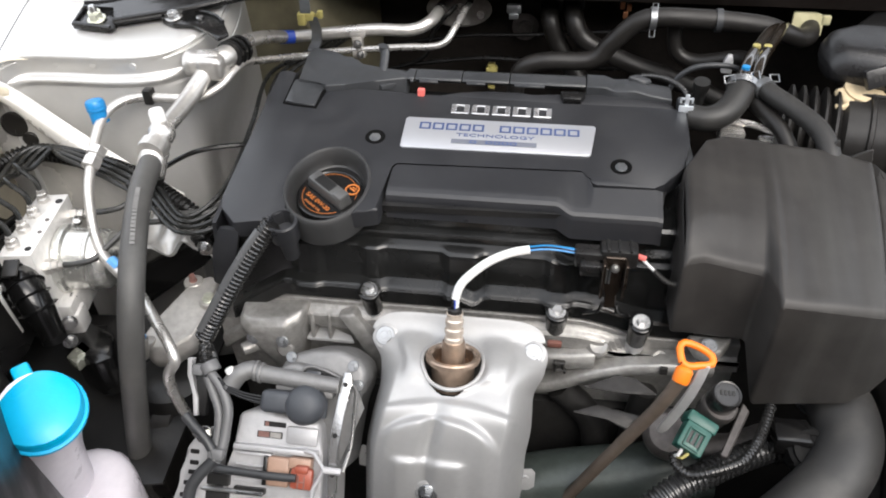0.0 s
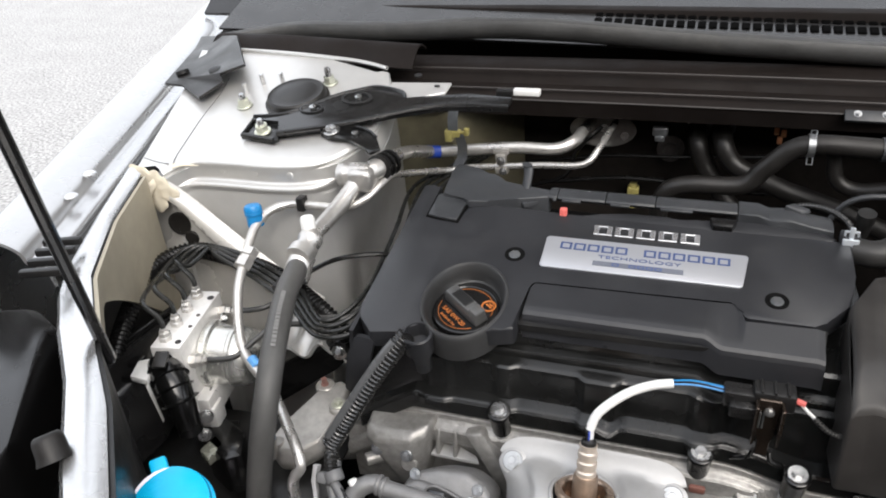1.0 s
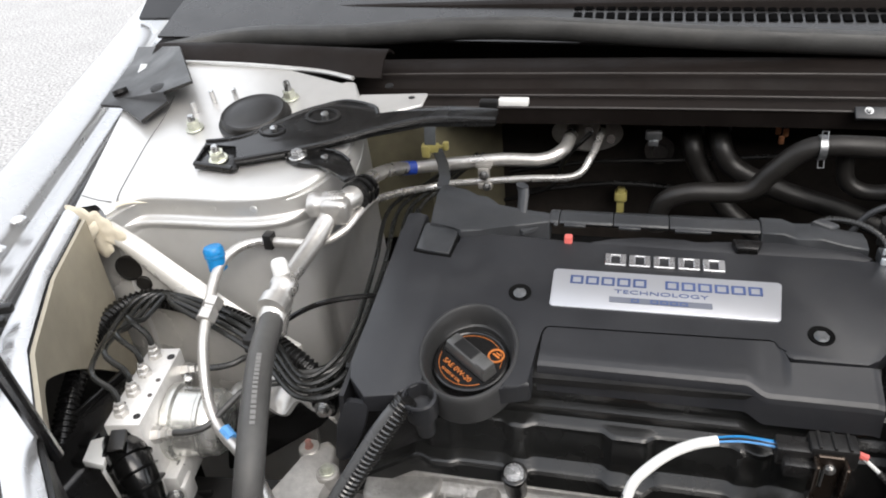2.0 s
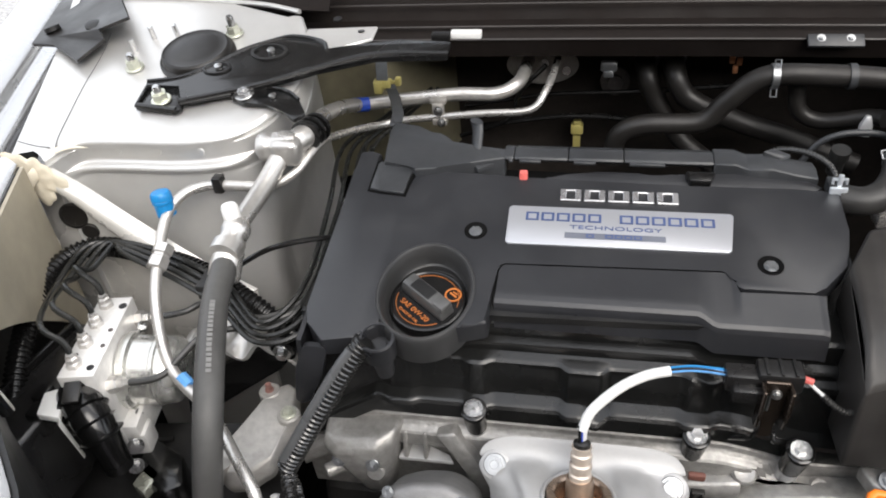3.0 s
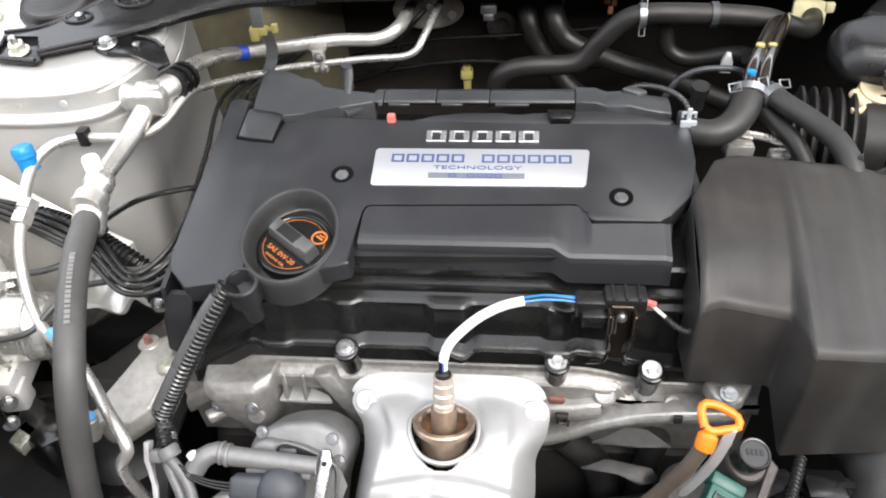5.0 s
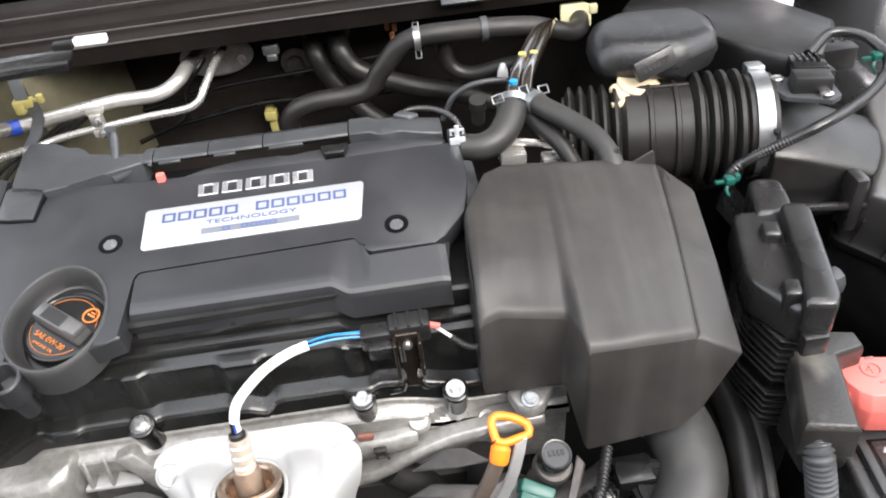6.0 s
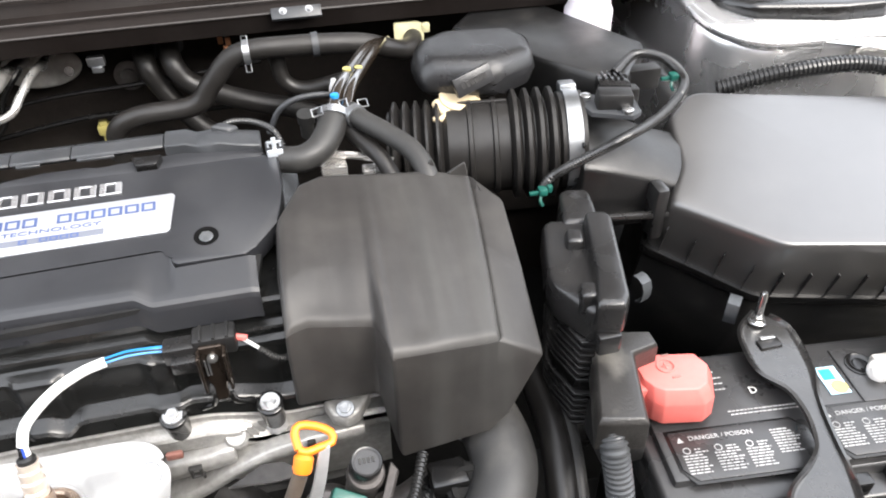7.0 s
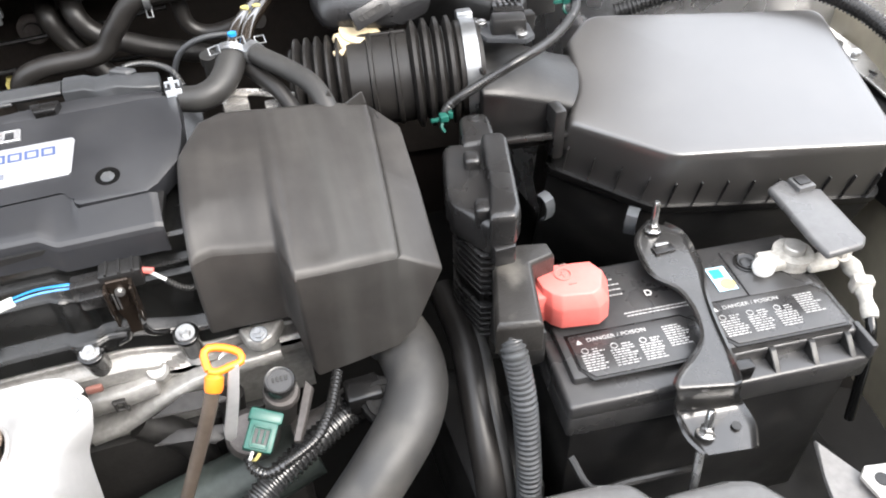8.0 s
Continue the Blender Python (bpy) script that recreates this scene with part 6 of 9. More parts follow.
box(b, (-0.217, 0.089, 0.794), (0.018, 0.010, 0.010), 0.002)
part("plug", b, AIRBOX, o2, "black connector plug")
b = B()
box(b, (-0.199, 0.0975, 0.8015), (0.026, 0.015, 0.014), 0.002)
for k in range(3):
    box(b, (-0.207 + 0.008 * k, 0.0975, 0.8085), (0.0020, 0.0135, 0.0022), 0.0005)
part("socket", b, DARK, o2, "black connector socket")
b = B()
tube(b, [(-0.187, 0.0975, 0.801), (-0.180, 0.096, 0.7995)], 0.0022, 8)
part("wire", b, RED, o2)
b = B()
tube(b, [(-0.183, 0.096, 0.800), (-0.178, 0.094, 0.796), (-0.172, 0.091, 0.792)], 0.0012, 8)
part("wire", b, WHITEINK, o2)
b = B()
tube(b, [(-0.174, 0.092, 0.793), (-0.166, 0.088, 0.788), (-0.159, 0.087, 0.786), (-0.152, 0.092, 0.785)], 0.0022, 10, ribs=(0.0018, 0.0007))
part("twisted_lead", b, HOSE, o2, "thin grey corrugated lead")
brk = thing("connector_bracket", (-0.2, 0.09, 0.75), "bronzed black steel bracket that holds the sensor connector", "bracket")
BRONZE = mat("bronzed_steel", (0.045, 0.034, 0.027), 0.22, metal=0.7, bump=0.08, var=0.2)
b = B()
loft(b, [[(-0.2085 + dx, 0.0895, z), (-0.1945 - dx, 0.0895, z), (-0.1945 - dx, 0.0870, z), (-0.2085 + dx, 0.0870, z)] for z, dx in ((0.806, 0.0), (0.778, 0.0008), (0.770, 0.003), (0.758, 0.003))], 0.0006, 1)
pl = part("plate", b, BRONZE, brk)
b = B()
for k in range(2):
    tube(b, [(-0.2065, 0.0862, 0.796), (-0.2065, 0.0862, 0.783), (-0.2045, 0.0862, 0.783), (-0.2045, 0.0862, 0.796)][k * 2 : k * 2 + 2], 0.0007, 6)
part("slot_edge", b, CLIPSTEEL, pl)
for x in (-0.2092, -0.1938):
    b = B()
    loft(b, [[(x - 0.0011, 0.090, z), (x + 0.0011, 0.090, z), (x + 0.0011, y, z), (x - 0.0011, y, z)] for z, y in ((0.804, 0.080), (0.785, 0.080), (0.770, 0.083))], 0.0006, 1)
    part("side_flange", b, BRONZE, brk)
for s2 in (-1, 1):
    b = B()
    tube(b, [(-0.2015 + 0.005 * s2, 0.088, 0.762), (-0.2015 + 0.007 * s2, 0.090, 0.752), (-0.2015 + 0.013 * s2, 0.095, 0.745), (-0.2015 + 0.016 * s2, 0.098, 0.741)], 0.0022, 8, flat=0.6)
    part("foot", b, BLACKMETAL, brk)
b = B()
hexhead(b, along((-0.2015, 0.0868, 0.797), (0, -1, 0.3)), 0.0022, 0.0015)
part("bolt", b, STEEL, brk)
# crankcase loom in corrugated sleeve
loom = thing("engine_loom", (-0.48, 0.05, 0.62), "black corrugated loom running down the engine front", "wiring loom")
b = B()
tube(b, [(-0.4500, 0.0880, 0.8140), (-0.4640, 0.0770, 0.7960), (-0.4810, 0.0640, 0.7700), (-0.4960, 0.0540, 0.7450), (-0.5045, 0.0480, 0.7300)], 0.0076, 20, ribs=(0.0034, 0.0008))
sleeve = part("sleeve", b, LOOM, loom)
b = B()
tube(b, [(x - 0.0030, y - 0.0030, z + 0.0034) for x, y, z in ((-0.4545, 0.0843, 0.8080), (-0.4640, 0.0770, 0.7960), (-0.4810, 0.0640, 0.7700), (-0.4960, 0.0540, 0.7450), (-0.5020, 0.0500, 0.7350))], 0.0038, 14)
part("slit_strip", b, mat("smooth_grey_strip", (0.085, 0.087, 0.090), 0.28, bump=0.03, var=0.1), sleeve, "smooth grey edge of the sleeve's slit")
b = B()
tube(b, [(-0.504, 0.0485, 0.7315), (-0.5030, 0.0420, 0.7250), (-0.4985, 0.0335, 0.7290), (-0.4940, 0.0235, 0.7270)], 0.0052, 14, ribs=(0.0034, 0.0011))
tube(b, [(-0.503, 0.0465, 0.7300), (-0.4960, 0.0380, 0.7240), (-0.4900, 0.0270, 0.7270)], 0.0034, 12, ribs=(0.0030, 0.0008))
part("lower_sleeve", b, LOOM, loom)
# ---- alternator ----
alt = thing("alternator", (-0.45, 0.05, 0.55), "grey cast alternator with cooling slots and a tan plug", "alternator")
# a slanting frame that faces up and forward: x across, y up the slope, z out of it
AP = along((-0.46, 0.0135, 0.7205), (0, -0.733, 0.681), (1, 0, 0))
GREYCAST = mat("grey_cast_housing", (0.20, 0.20, 0.20), 0.46, metal=0.4, bump=0.25, bscale=800, var=0.15, dust=0.04)
STATOR = mat("pale_stamped_metal", (0.46, 0.46, 0.47), 0.48, metal=0.35, bump=0.2, bscale=900, var=0.12)
BLUEGREY = mat("blue_grey_rubber", (0.052, 0.057, 0.066), 0.5, bump=0.15, bscale=900, var=0.12)
LEADGREY = mat("grey_lead_sheath", (0.13, 0.132, 0.135), 0.45, bump=0.15, var=0.1)


def slab(bm, outline, w0, w1, bevel=0.001, seg=2):
    return prism(bm, outline, w0, w1, bevel, AP, seg)


def block(bm, u0, u1, v0, v1, w0, w1, bevel=0.001, seg=2):
    return box(bm, ((u0 + u1) / 2, (v0 + v1) / 2, (w0 + w1) / 2), (u1 - u0, v1 - v0, w1 - w0), bevel, AP, seg)


def pipe(bm, pts, r, n=12, **k):
    return tube(bm, [AP @ Vector(p) for p in pts], r, n, **k)


b = B()
slab(b, [(-0.0060, -0.0215), (0.0086, -0.0171), (0.0560, -0.0225), (0.0600, -0.047), (0.0640, -0.120), (-0.0200, -0.120), (-0.0080, -0.0655), (-0.0075, -0.049)], -0.075, -0.004, 0.004, 3)
stator = part("housing", b, STATOR, alt)
b = B()
block(b, -0.0060, 0.0575, -0.0470, -0.0425, -0.006, 0.0018, 0.0012)
block(b, -0.0040, 0.0230, -0.0500, -0.0480, -0.006, 0.0006, 0.0006)
part("shelf", b, STATOR, stator)
b = B()
block(b, 0.0320, 0.0560, -0.0400, -0.0270, -0.006, -0.0014, 0.002)
part("pad", b, STATOR, stator)
for u0, u1, v0, v1, mt in ((0.0140, 0.0310, -0.0292, -0.0252, DARK), (0.0095, 0.0290, -0.0375, -0.0325, DARK), (0.0105, 0.0190, -0.0370, -0.0330, RUST), (0.0195, 0.0280, -0.0370, -0.0330, None), (0.0150, 0.0180, -0.0288, -0.0256, RUST)):
    b = B()
    block(b, u0, u1, v0, v1, -0.005, -0.0037 if mt is DARK else -0.0032, 0.0004, 1)
    part("slot", b, mt or CAST, stator)
for u0, u1, v0, v1 in ((-0.0240, -0.0070, -0.0745, -0.0665), (-0.0240, -0.0070, -0.0860, -0.0790), (-0.0030, 0.0205, -0.0780, -0.0735)):
    b = B()
    block(b, u0, u1, v0, v1, -0.006, 0.0004, 0.0006, 1)
    part("slot", b, DARK, stator)
b = B()
pipe(b, [(-0.0260, -0.0770, 0.002), (0.0200, -0.0768, 0.002)], 0.0016, 10)
part("tie_rod", b, STEEL, stator)
for v in (-0.0585, -0.0700, -0.0880, -0.0960):
    b = B()
    block(b, -0.0045, 0.0205, v - 0.0009, v + 0.0009, -0.006, -0.0022, 0.0005, 1)
    part("rib", b, STATOR, stator)
# rear casting with an arched cooling window
b = B()
slab(b, [(0.0150, -0.0100), (0.0165, 0.0132), (0.0251, 0.0234), (0.0420, 0.0292), (0.0637, 0.0305), (0.0794, 0.0231), (0.0849, 0.0142), (0.0834, 0.0027), (0.0790, -0.0100), (0.0748, -0.0600), (0.0300, -0.0600)], -0.060, -0.018, 0.006, 4)
slab(b, [(0.0190, 0.0020), (0.0185, 0.0140), (0.0290, 0.0190), (0.0560, 0.0150), (0.0690, 0.0100), (0.0690, -0.0020)], -0.030, -0.0115, 0.005, 4)
dome = part("rear_dome", b, GREYCAST, alt, "smooth grey cast dome")
arch = [(0.0367, 0.0080), (0.0372, 0.0140), (0.0400, 0.0172), (0.0450, 0.0182), (0.0530, 0.0165), (0.0618, 0.0135), (0.0672, 0.0105), (0.0610, 0.0086)]
b = B()
slab(b, [(u, v - 0.0015) for u, v in arch], -0.020, -0.0108, 0.0004, 1)
window = part("window", b, DARK, dome, "dark cooling window")
b = B()
block(b, 0.0400, 0.0520, 0.0060, 0.0135, -0.014, -0.0098, 0.0015)
part("spoke", b, BLUEGREY, window)
b = B()
pipe(b, [(u, v - 0.0015, -0.0112) for u, v in arch], 0.0011, 8, step=0.003)
part("window_rim", b, GREYCAST, dome)
for u, v in ((0.0260, 0.0215), (0.0740, 0.0190), (0.0790, 0.0050)):
    b = B()
    hexhead(b, AP @ Matrix.Translation((u, v, -0.018)), 0.0030, 0.0025, 1.4)
    part("bolt", b, CLIPSTEEL, dome)
b = B()
pipe(b, [(-0.0130, -0.0030, 0.002), (-0.0060, 0.0075, 0.002), (0.0030, 0.0115, 0.0), (0.0100, 0.0095, 0.0), (0.0374, 0.0076, 0.0), (0.0690, 0.0054, 0.0)], lambda u: 0.0070 - 0.0014 * u, 20)
for u, v in ((0.0060, 0.0108), (0.0100, 0.0097)):
    lathe(b, [(0.0074, -0.0012), (0.0078, 0), (0.0074, 0.0012)], along(AP @ Vector((u, v, 0)), AP.to_3x3() @ Vector((1, -0.1, 0))), 24)
block(b, 0.0200, 0.0640, -0.0050, 0.0030, -0.012, -0.0030, 0.002)
part("arm", b, GREYCAST, alt, "cast mounting arm")
b = B()
lathe(b, [(0.0034, 0), (0.0034, 0.006), (0.002, 0.007), (0, 0.007)], AP @ along((-0.0100, 0.0060, 0.004), (-0.5, 0.8, 0.2)), 14)
part("bolt", b, WHITE, alt)
b = B()
block(b, 0.0140, 0.0400, -0.0170, -0.0010, -0.004, 0.0110, 0.004, 3)
lathe(b, [(0.0142, -0.006), (0.0146, 0.002), (0.0140, 0.0085), (0.0120, 0.0125), (0.008, 0.0150), (0, 0.0160)], AP @ Matrix.Translation((0.0461, -0.0098, 0.0)), 36)
block(b, 0.0560, 0.0610, -0.0190, -0.0060, -0.004, 0.0020, 0.0015)
part("terminal_boot", b, BLUEGREY, alt, "dark blue-grey rubber terminal boot")
TAN = mat("tan_plastic", (0.36, 0.235, 0.175), 0.5, bump=0.1, var=0.15)
b = B()
block(b, 0.0215, 0.0385, -0.0700, -0.0490, -0.004, 0.0040, 0.002, 3)
block(b, 0.0375, 0.0545, -0.0560, -0.0478, -0.004, 0.0048, 0.0015)
block(b, 0.0390, 0.0550, -0.0700, -0.0560, -0.004, 0.0030, 0.0015)
plug = part("plug", b, TAN, alt, "tan brown plug housing")
b = B()
block(b, 0.0185, 0.0218, -0.0700, -0.0490, -0.004, 0.0036, 0.001)
part("gasket", b, DARK, plug)
b = B()
block(b, 0.0410, 0.0570, -0.0690, -0.0540, 0.002, 0.0085, 0.002, 2)
block(b, 0.0440, 0.0540, -0.0575, -0.0520, 0.002, 0.0100, 0.0015, 2)
lock = part("plug_lock", b, mat("brick_red_plastic", (0.30, 0.075, 0.045), 0.42, bump=0.1), plug, "brick-red plug lock")
b = B()
for u0, u1, v0, v1 in ((0.0465, 0.0475, -0.0680, -0.0590), (0.0510, 0.0520, -0.0680, -0.0590), (0.0465, 0.0520, -0.0640, -0.0630)):
    block(b, u0, u1, v0, v1, 0.008, 0.0090, 0.0002, 1)
part("groove", b, RUST, lock)
b = B()
pipe(b, [(0.0490, -0.0420, 0.004), (0.0560, -0.0430, 0.005), (0.0645, -0.0536, 0.006), (0.0580, -0.0672, 0.006), (0.0570, -0.0760, 0.006)], 0.0018, 10, smooth=False)
pipe(b, [(0.0645, -0.0536, 0.006), (0.0765, -0.0543, 0.004)], 0.0026, 10, smooth=False)
part("plug_frame", b, STATOR, alt)
b = B()
pipe(b, [(-0.0150, -0.0597, 0.010), (0.0007, -0.0604, 0.010), (0.0258, -0.0608, 0.011), (0.0460, -0.0606, 0.010)], 0.0030, 12)
part("lead", b, GREYP, alt)
# bright stay with a folded flange
b = B()
slab(b, [(0.0715, 0.0160), (0.0765, 0.0160), (0.0785, 0.0064), (0.0726, -0.0203), (0.0718, -0.0403), (0.0730, -0.0720), (0.0740, -0.120), (0.0670, -0.120), (0.0672, -0.0725), (0.0658, -0.0448), (0.0660, -0.0248), (0.0698, 0.0037)], -0.004, 0.0, 0.001)
stay = part("stay", b, STEEL, alt, "bright steel stay")
b = B()
pipe(b, [(0.0775, 0.0075, -0.001), (0.0808, 0.0016, -0.004), (0.0802, -0.0200, -0.006), (0.0796, -0.0394, -0.006), (0.0760, -0.0560, -0.004)], 0.0014, 10)
part("stay_flange", b, STEEL, stay)
for u, v in ((0.0735, 0.0070), (0.0690, -0.0300), (0.0695, -0.0580)):
    b = B()
    lathe(b, [(0.0018, 0), (0.0018, 0.0004), (0, 0.0005)], AP @ Matrix.Translation((u, v, 0.0)), 14)
    part("hole", b, DARK, stay)
# comb plate at the drive end
b = B()
slab(b, [(-0.0445, -0.0747), (-0.0415, -0.0683), (-0.0420, -0.0501), (-0.0367, -0.0425), (-0.0268, -0.0335), (-0.0205, -0.0439), (-0.0225, -0.0583), (-0.0230, -0.120), (-0.0520, -0.120), (-0.0500, -0.0900)], -0.030, 0.0, 0.003, 3)
comb = part("side_plate", b, STATOR, alt)
for u, v in ((-0.0350, -0.0520), (-0.0347, -0.0600), (-0.0352, -0.0670), (-0.0380, -0.0750), (-0.0400, -0.0840)):
    b = B()
    block(b, u - 0.0035, u + 0.0035, v - 0.0017, v + 0.0017, -0.002, 0.0006, 0.0006, 1)
    part("hole", b, DARK, comb)
b = B()
hexhead(b, AP @ Matrix.Translation((-0.0285, -0.0390, 0.0005)), 0.0044, 0.004)
part("bolt", b, STEEL, comb)
b = B()
slab(b, [(-0.0472, 0.0158), (-0.0428, 0.0160), (-0.0434, 0.0054), (-0.0362, -0.0124), (-0.0352, -0.0260), (-0.0385, -0.0260), (-0.0392, -0.0110), (-0.0462, 0.0030)], -0.004, 0.002, 0.0008)
part("pressed_guide", b, STATOR, alt, "pressed steel cable guide")
b = B()
slab(b, [(-0.0425, 0.0110), (-0.0330, 0.0080), (-0.0300, -0.0100), (-0.0300, -0.0260), (-0.0350, -0.0260), (-0.0360, -0.0124)], -0.006, 0.000, 0.0015)
part("guide_liner", b, DARK, alt)
# leads from the loom's clip down to the plug
b = B()
pipe(b, [(-0.0275, 0.0081, 0.006), (-0.0165, -0.0041, 0.006), (-0.0105, -0.0178, 0.006), (-0.0105, -0.0319, 0.006), (-0.0115, -0.0461, 0.007), (-0.0150, -0.0560, 0.008)], 0.0036, 14)
part("sheath", b, LEADGREY, loom, "grey rubber sheath")
b = B()
pipe(b, [(-0.0290, 0.0040, 0.004), (-0.0250, -0.0050, 0.004), (-0.0185, -0.0185, 0.004), (-0.0170, -0.0325, 0.004), (-0.0175, -0.0480, 0.005)], 0.0034, 14)
part("sheath", b, LEADGREY, loom, "grey rubber sheath")
b = B()
block(b, -0.0400, -0.0310, 0.0040, 0.0125, 0.000, 0.009, 0.002)
lathe(b, [(0.0062, -0.004), (0.0068, -0.003), (0.0068, 0.003), (0.0062, 0.004)], AP @ along((-0.0270, 0.0110, 0.006), (0.5, -0.8, 0.0)), 20)
part("clip", b, LEADGREY, loom, "pale grey band clip")
b = B()
pipe(b, [(-0.0400, -0.0240, 0.012), (-0.0340, -0.0300, 0.012), (-0.0240, -0.0385, 0.012), (-0.0172, -0.0473, 0.011), (-0.0150, -0.0550, 0.011)], 0.0036, 12)
pipe(b, [(-0.0150, -0.0540, 0.012), (-0.0261, -0.0680, 0.014), (-0.0300, -0.0802, 0.014), (-0.0310, -0.1100, 0.012)], 0.0044, 14)
part("tail", b, GREYP, loom)
b = B()
block(b, -0.0200, -0.0080, -0.0540, -0.0455, 0.006, 0.0145, 0.002)
part("clip", b, LEADGREY, loom, "pale grey band clip")
for k in range(3):
    b = B()
    pipe(b, [(-0.0240, 0.0060 - 0.001 * k, 0.007), (-0.0120, -0.0010 - 0.0016 * k, 0.008), (0.0010, -0.0050 - 0.0018 * k, 0.008), (0.0150, -0.0065 - 0.0022 * k, 0.007)], 0.0011, 8)
    part("wire", b, WIRE, loom)
b = B()
lathe(b, [(0.05, 0), (0.055, 0.004), (0.055, 0.02), (0.04, 0.024), (0, 0.024)], along((-0.565, 0.05, 0.60), (1, 0, 0)), 30)
single("crank_pulley", b, RUBBER, "black drive belt pulley beside the alternator", "pulley")

# ---- dipstick ----
dip = thing("dipstick", (-0.2, 0.05, 0.56), "engine dipstick with an orange loop handle", "dipstick")
DMX = along((-0.1495, 0.030, 0.776), (0.10, -0.40, 0.92), (1, 0.15, 0)) @ Matrix.Scale(0.88, 4)
b = B()
pts = [DMX @ Vector(p) for p in ((-0.0105, -0.006, 0), (-0.0105, 0.005, 0), (-0.006, 0.0095, 0), (0.004, 0.006, 0), (0.0125, -0.001, 0), (0.0115, -0.0075, 0), (0.003, -0.0085, 0), (-0.006, -0.0090, 0), (-0.0105, -0.006, 0))]
tube(b, pts, 0.0025, 12)
lathe(b, [(0.0050, 0), (0.0058, 0.002), (0.0058, 0.009), (0.004, 0.011), (0, 0.011)], along(DMX @ Vector((-0.012, -0.019, -0.008)), DMX.to_3x3() @ Vector((0.35, 0.8, 0.5))), 18)
part("handle", b, ORANGE, dip, "orange plastic loop")
b = B()
tube(b, [DMX @ Vector((-0.0115, -0.017, -0.007)), (-0.168, 0.014, 0.740), (-0.187, 0.018, 0.69), (-0.222, 0.024, 0.60)], 0.0046, 14)
part("tube", b, mat("brown_coated_tube", (0.085, 0.066, 0.052), 0.5, bump=0.2, dust=0.1), dip)
b = B()
loft(b, [[(x - w, y, z), (x + w, y, z - 0.0004), (x + w, y + 0.0016, z + 0.0006), (x - w, y + 0.0016, z + 0.001)] for x, y, z, w in ((-0.1600, 0.0240, 0.7000, 0.0015), (-0.1595, 0.0230, 0.7040, 0.0036), (-0.1575, 0.0205, 0.7160, 0.0043), (-0.1530, 0.0180, 0.7340, 0.0040), (-0.1490, 0.0175, 0.7500, 0.0038), (-0.1455, 0.0190, 0.7650, 0.0036), (-0.1430, 0.0220, 0.7740, 0.0030))], 0.0006, 1, 40)
part("blade", b, CASTLIGHT, dip, "pale metal blade")

# ---- solenoid valve, plugs and looms by the dipstick ----
sol = thing("solenoid_valve", (-0.12, 0.03, 0.66), "oil control solenoid with a black cap and a green connector", "solenoid")
b = B()
lathe(b, [(0.0105, -0.03), (0.0105, 0.000), (0.0102, 0.006), (0.0094, 0.0075), (0.0084, 0.0072), (0.0080, 0.0066), (0, 0.0066)], along((-0.1205, 0.036, 0.730), (0.1, -0.35, 0.95)), 32)
cap2 = part("cap", b, AIRBOX, sol)
b = B()
for k in range(4):
    box(b, (-0.0042 + 0.0028 * k, 0.001, 0.0069), (0.0018, 0.0036, 0.0006), 0.0002, along((-0.1205, 0.036, 0.730), (0.1, -0.35, 0.95), (1, 0, 0)), 1)
part("mark", b, HOSE, cap2)
b = B()
lathe(b, [(0.011, -0.05), (0.0115, -0.012), (0.0125, -0.010), (0.0125, -0.004), (0.0112, -0.002), (0, -0.002)], along((-0.1205, 0.036, 0.724), (0.1, -0.35, 0.95)), 28)
part("body", b, CASTDARK, sol)
b = B()
lathe(b, [(0.016, -0.006), (0.0195, 0.004), (0.0185, 0.012), (0.014, 0.018), (0.007, 0.020), (0, 0.0202)], along((-0.147, 0.048, 0.668), (-0.15, -0.5, 0.8)), 28)
part("lower_dome", b, CASTDARK, sol)
b = B()
loft(b, [[(-0.104, 0.044, 0.718), (-0.100, 0.038, 0.716), (-0.116, 0.008, 0.700), (-0.121, 0.010, 0.700)], [(-0.103, 0.046, 0.712), (-0.099, 0.040, 0.710), (-0.115, 0.010, 0.694), (-0.120, 0.012, 0.694)]], 0.0008, 1)
part("strap", b, CASTDARK, sol, "flat dark strap")
GM = along((-0.1400, 0.0165, 0.7075), (0.15, -0.50, 0.85), (0.88, -0.40, -0.2)) @ Matrix.Scale(0.86, 4)
b = B()
box(b, (0, 0, 0), (0.022, 0.026, 0.014), 0.0016, GM)
box(b, (0.0, 0.014, -0.001), (0.026, 0.010, 0.018), 0.002, GM)
body = part("connector", b, GREEN, sol, "dark green connector")
b = B()
for x, y, sx, sy in ((-0.0065, -0.003, 0.0016, 0.015), (0.0065, -0.003, 0.0016, 0.015), (0, 0.005, 0.014, 0.0018), (0, -0.0105, 0.014, 0.0018), (-0.0022, -0.002, 0.0014, 0.010), (0.0022, -0.002, 0.0014, 0.010)):
    box(b, (x, y, 0.0075), (sx, sy, 0.0028), 0.0005, GM, 1)
part("latch_ribs", b, GREEN, body)
b = B()
box(b, (0, -0.002, 0.0070), (0.0115, 0.011, 0.0008), 0.0002, GM, 1)
part("recess", b, DARK, body)
for k, mt in enumerate((WHITEINK, YELLOW)):
    b = B()
    tube(b, [GM @ Vector((-0.003 + 0.006 * k, -0.012, 0)), GM @ Vector((-0.003 + 0.004 * k, -0.018, -0.003)), (-0.1510 + 0.001 * k, 0.010, 0.694)], 0.0012, 8)
    part("wire", b, mt, sol)
fl = thing("front_loom", (-0.1, 0.0, 0.60), "black corrugated loom and lead under the grey shroud", "wiring loom")
b = B()
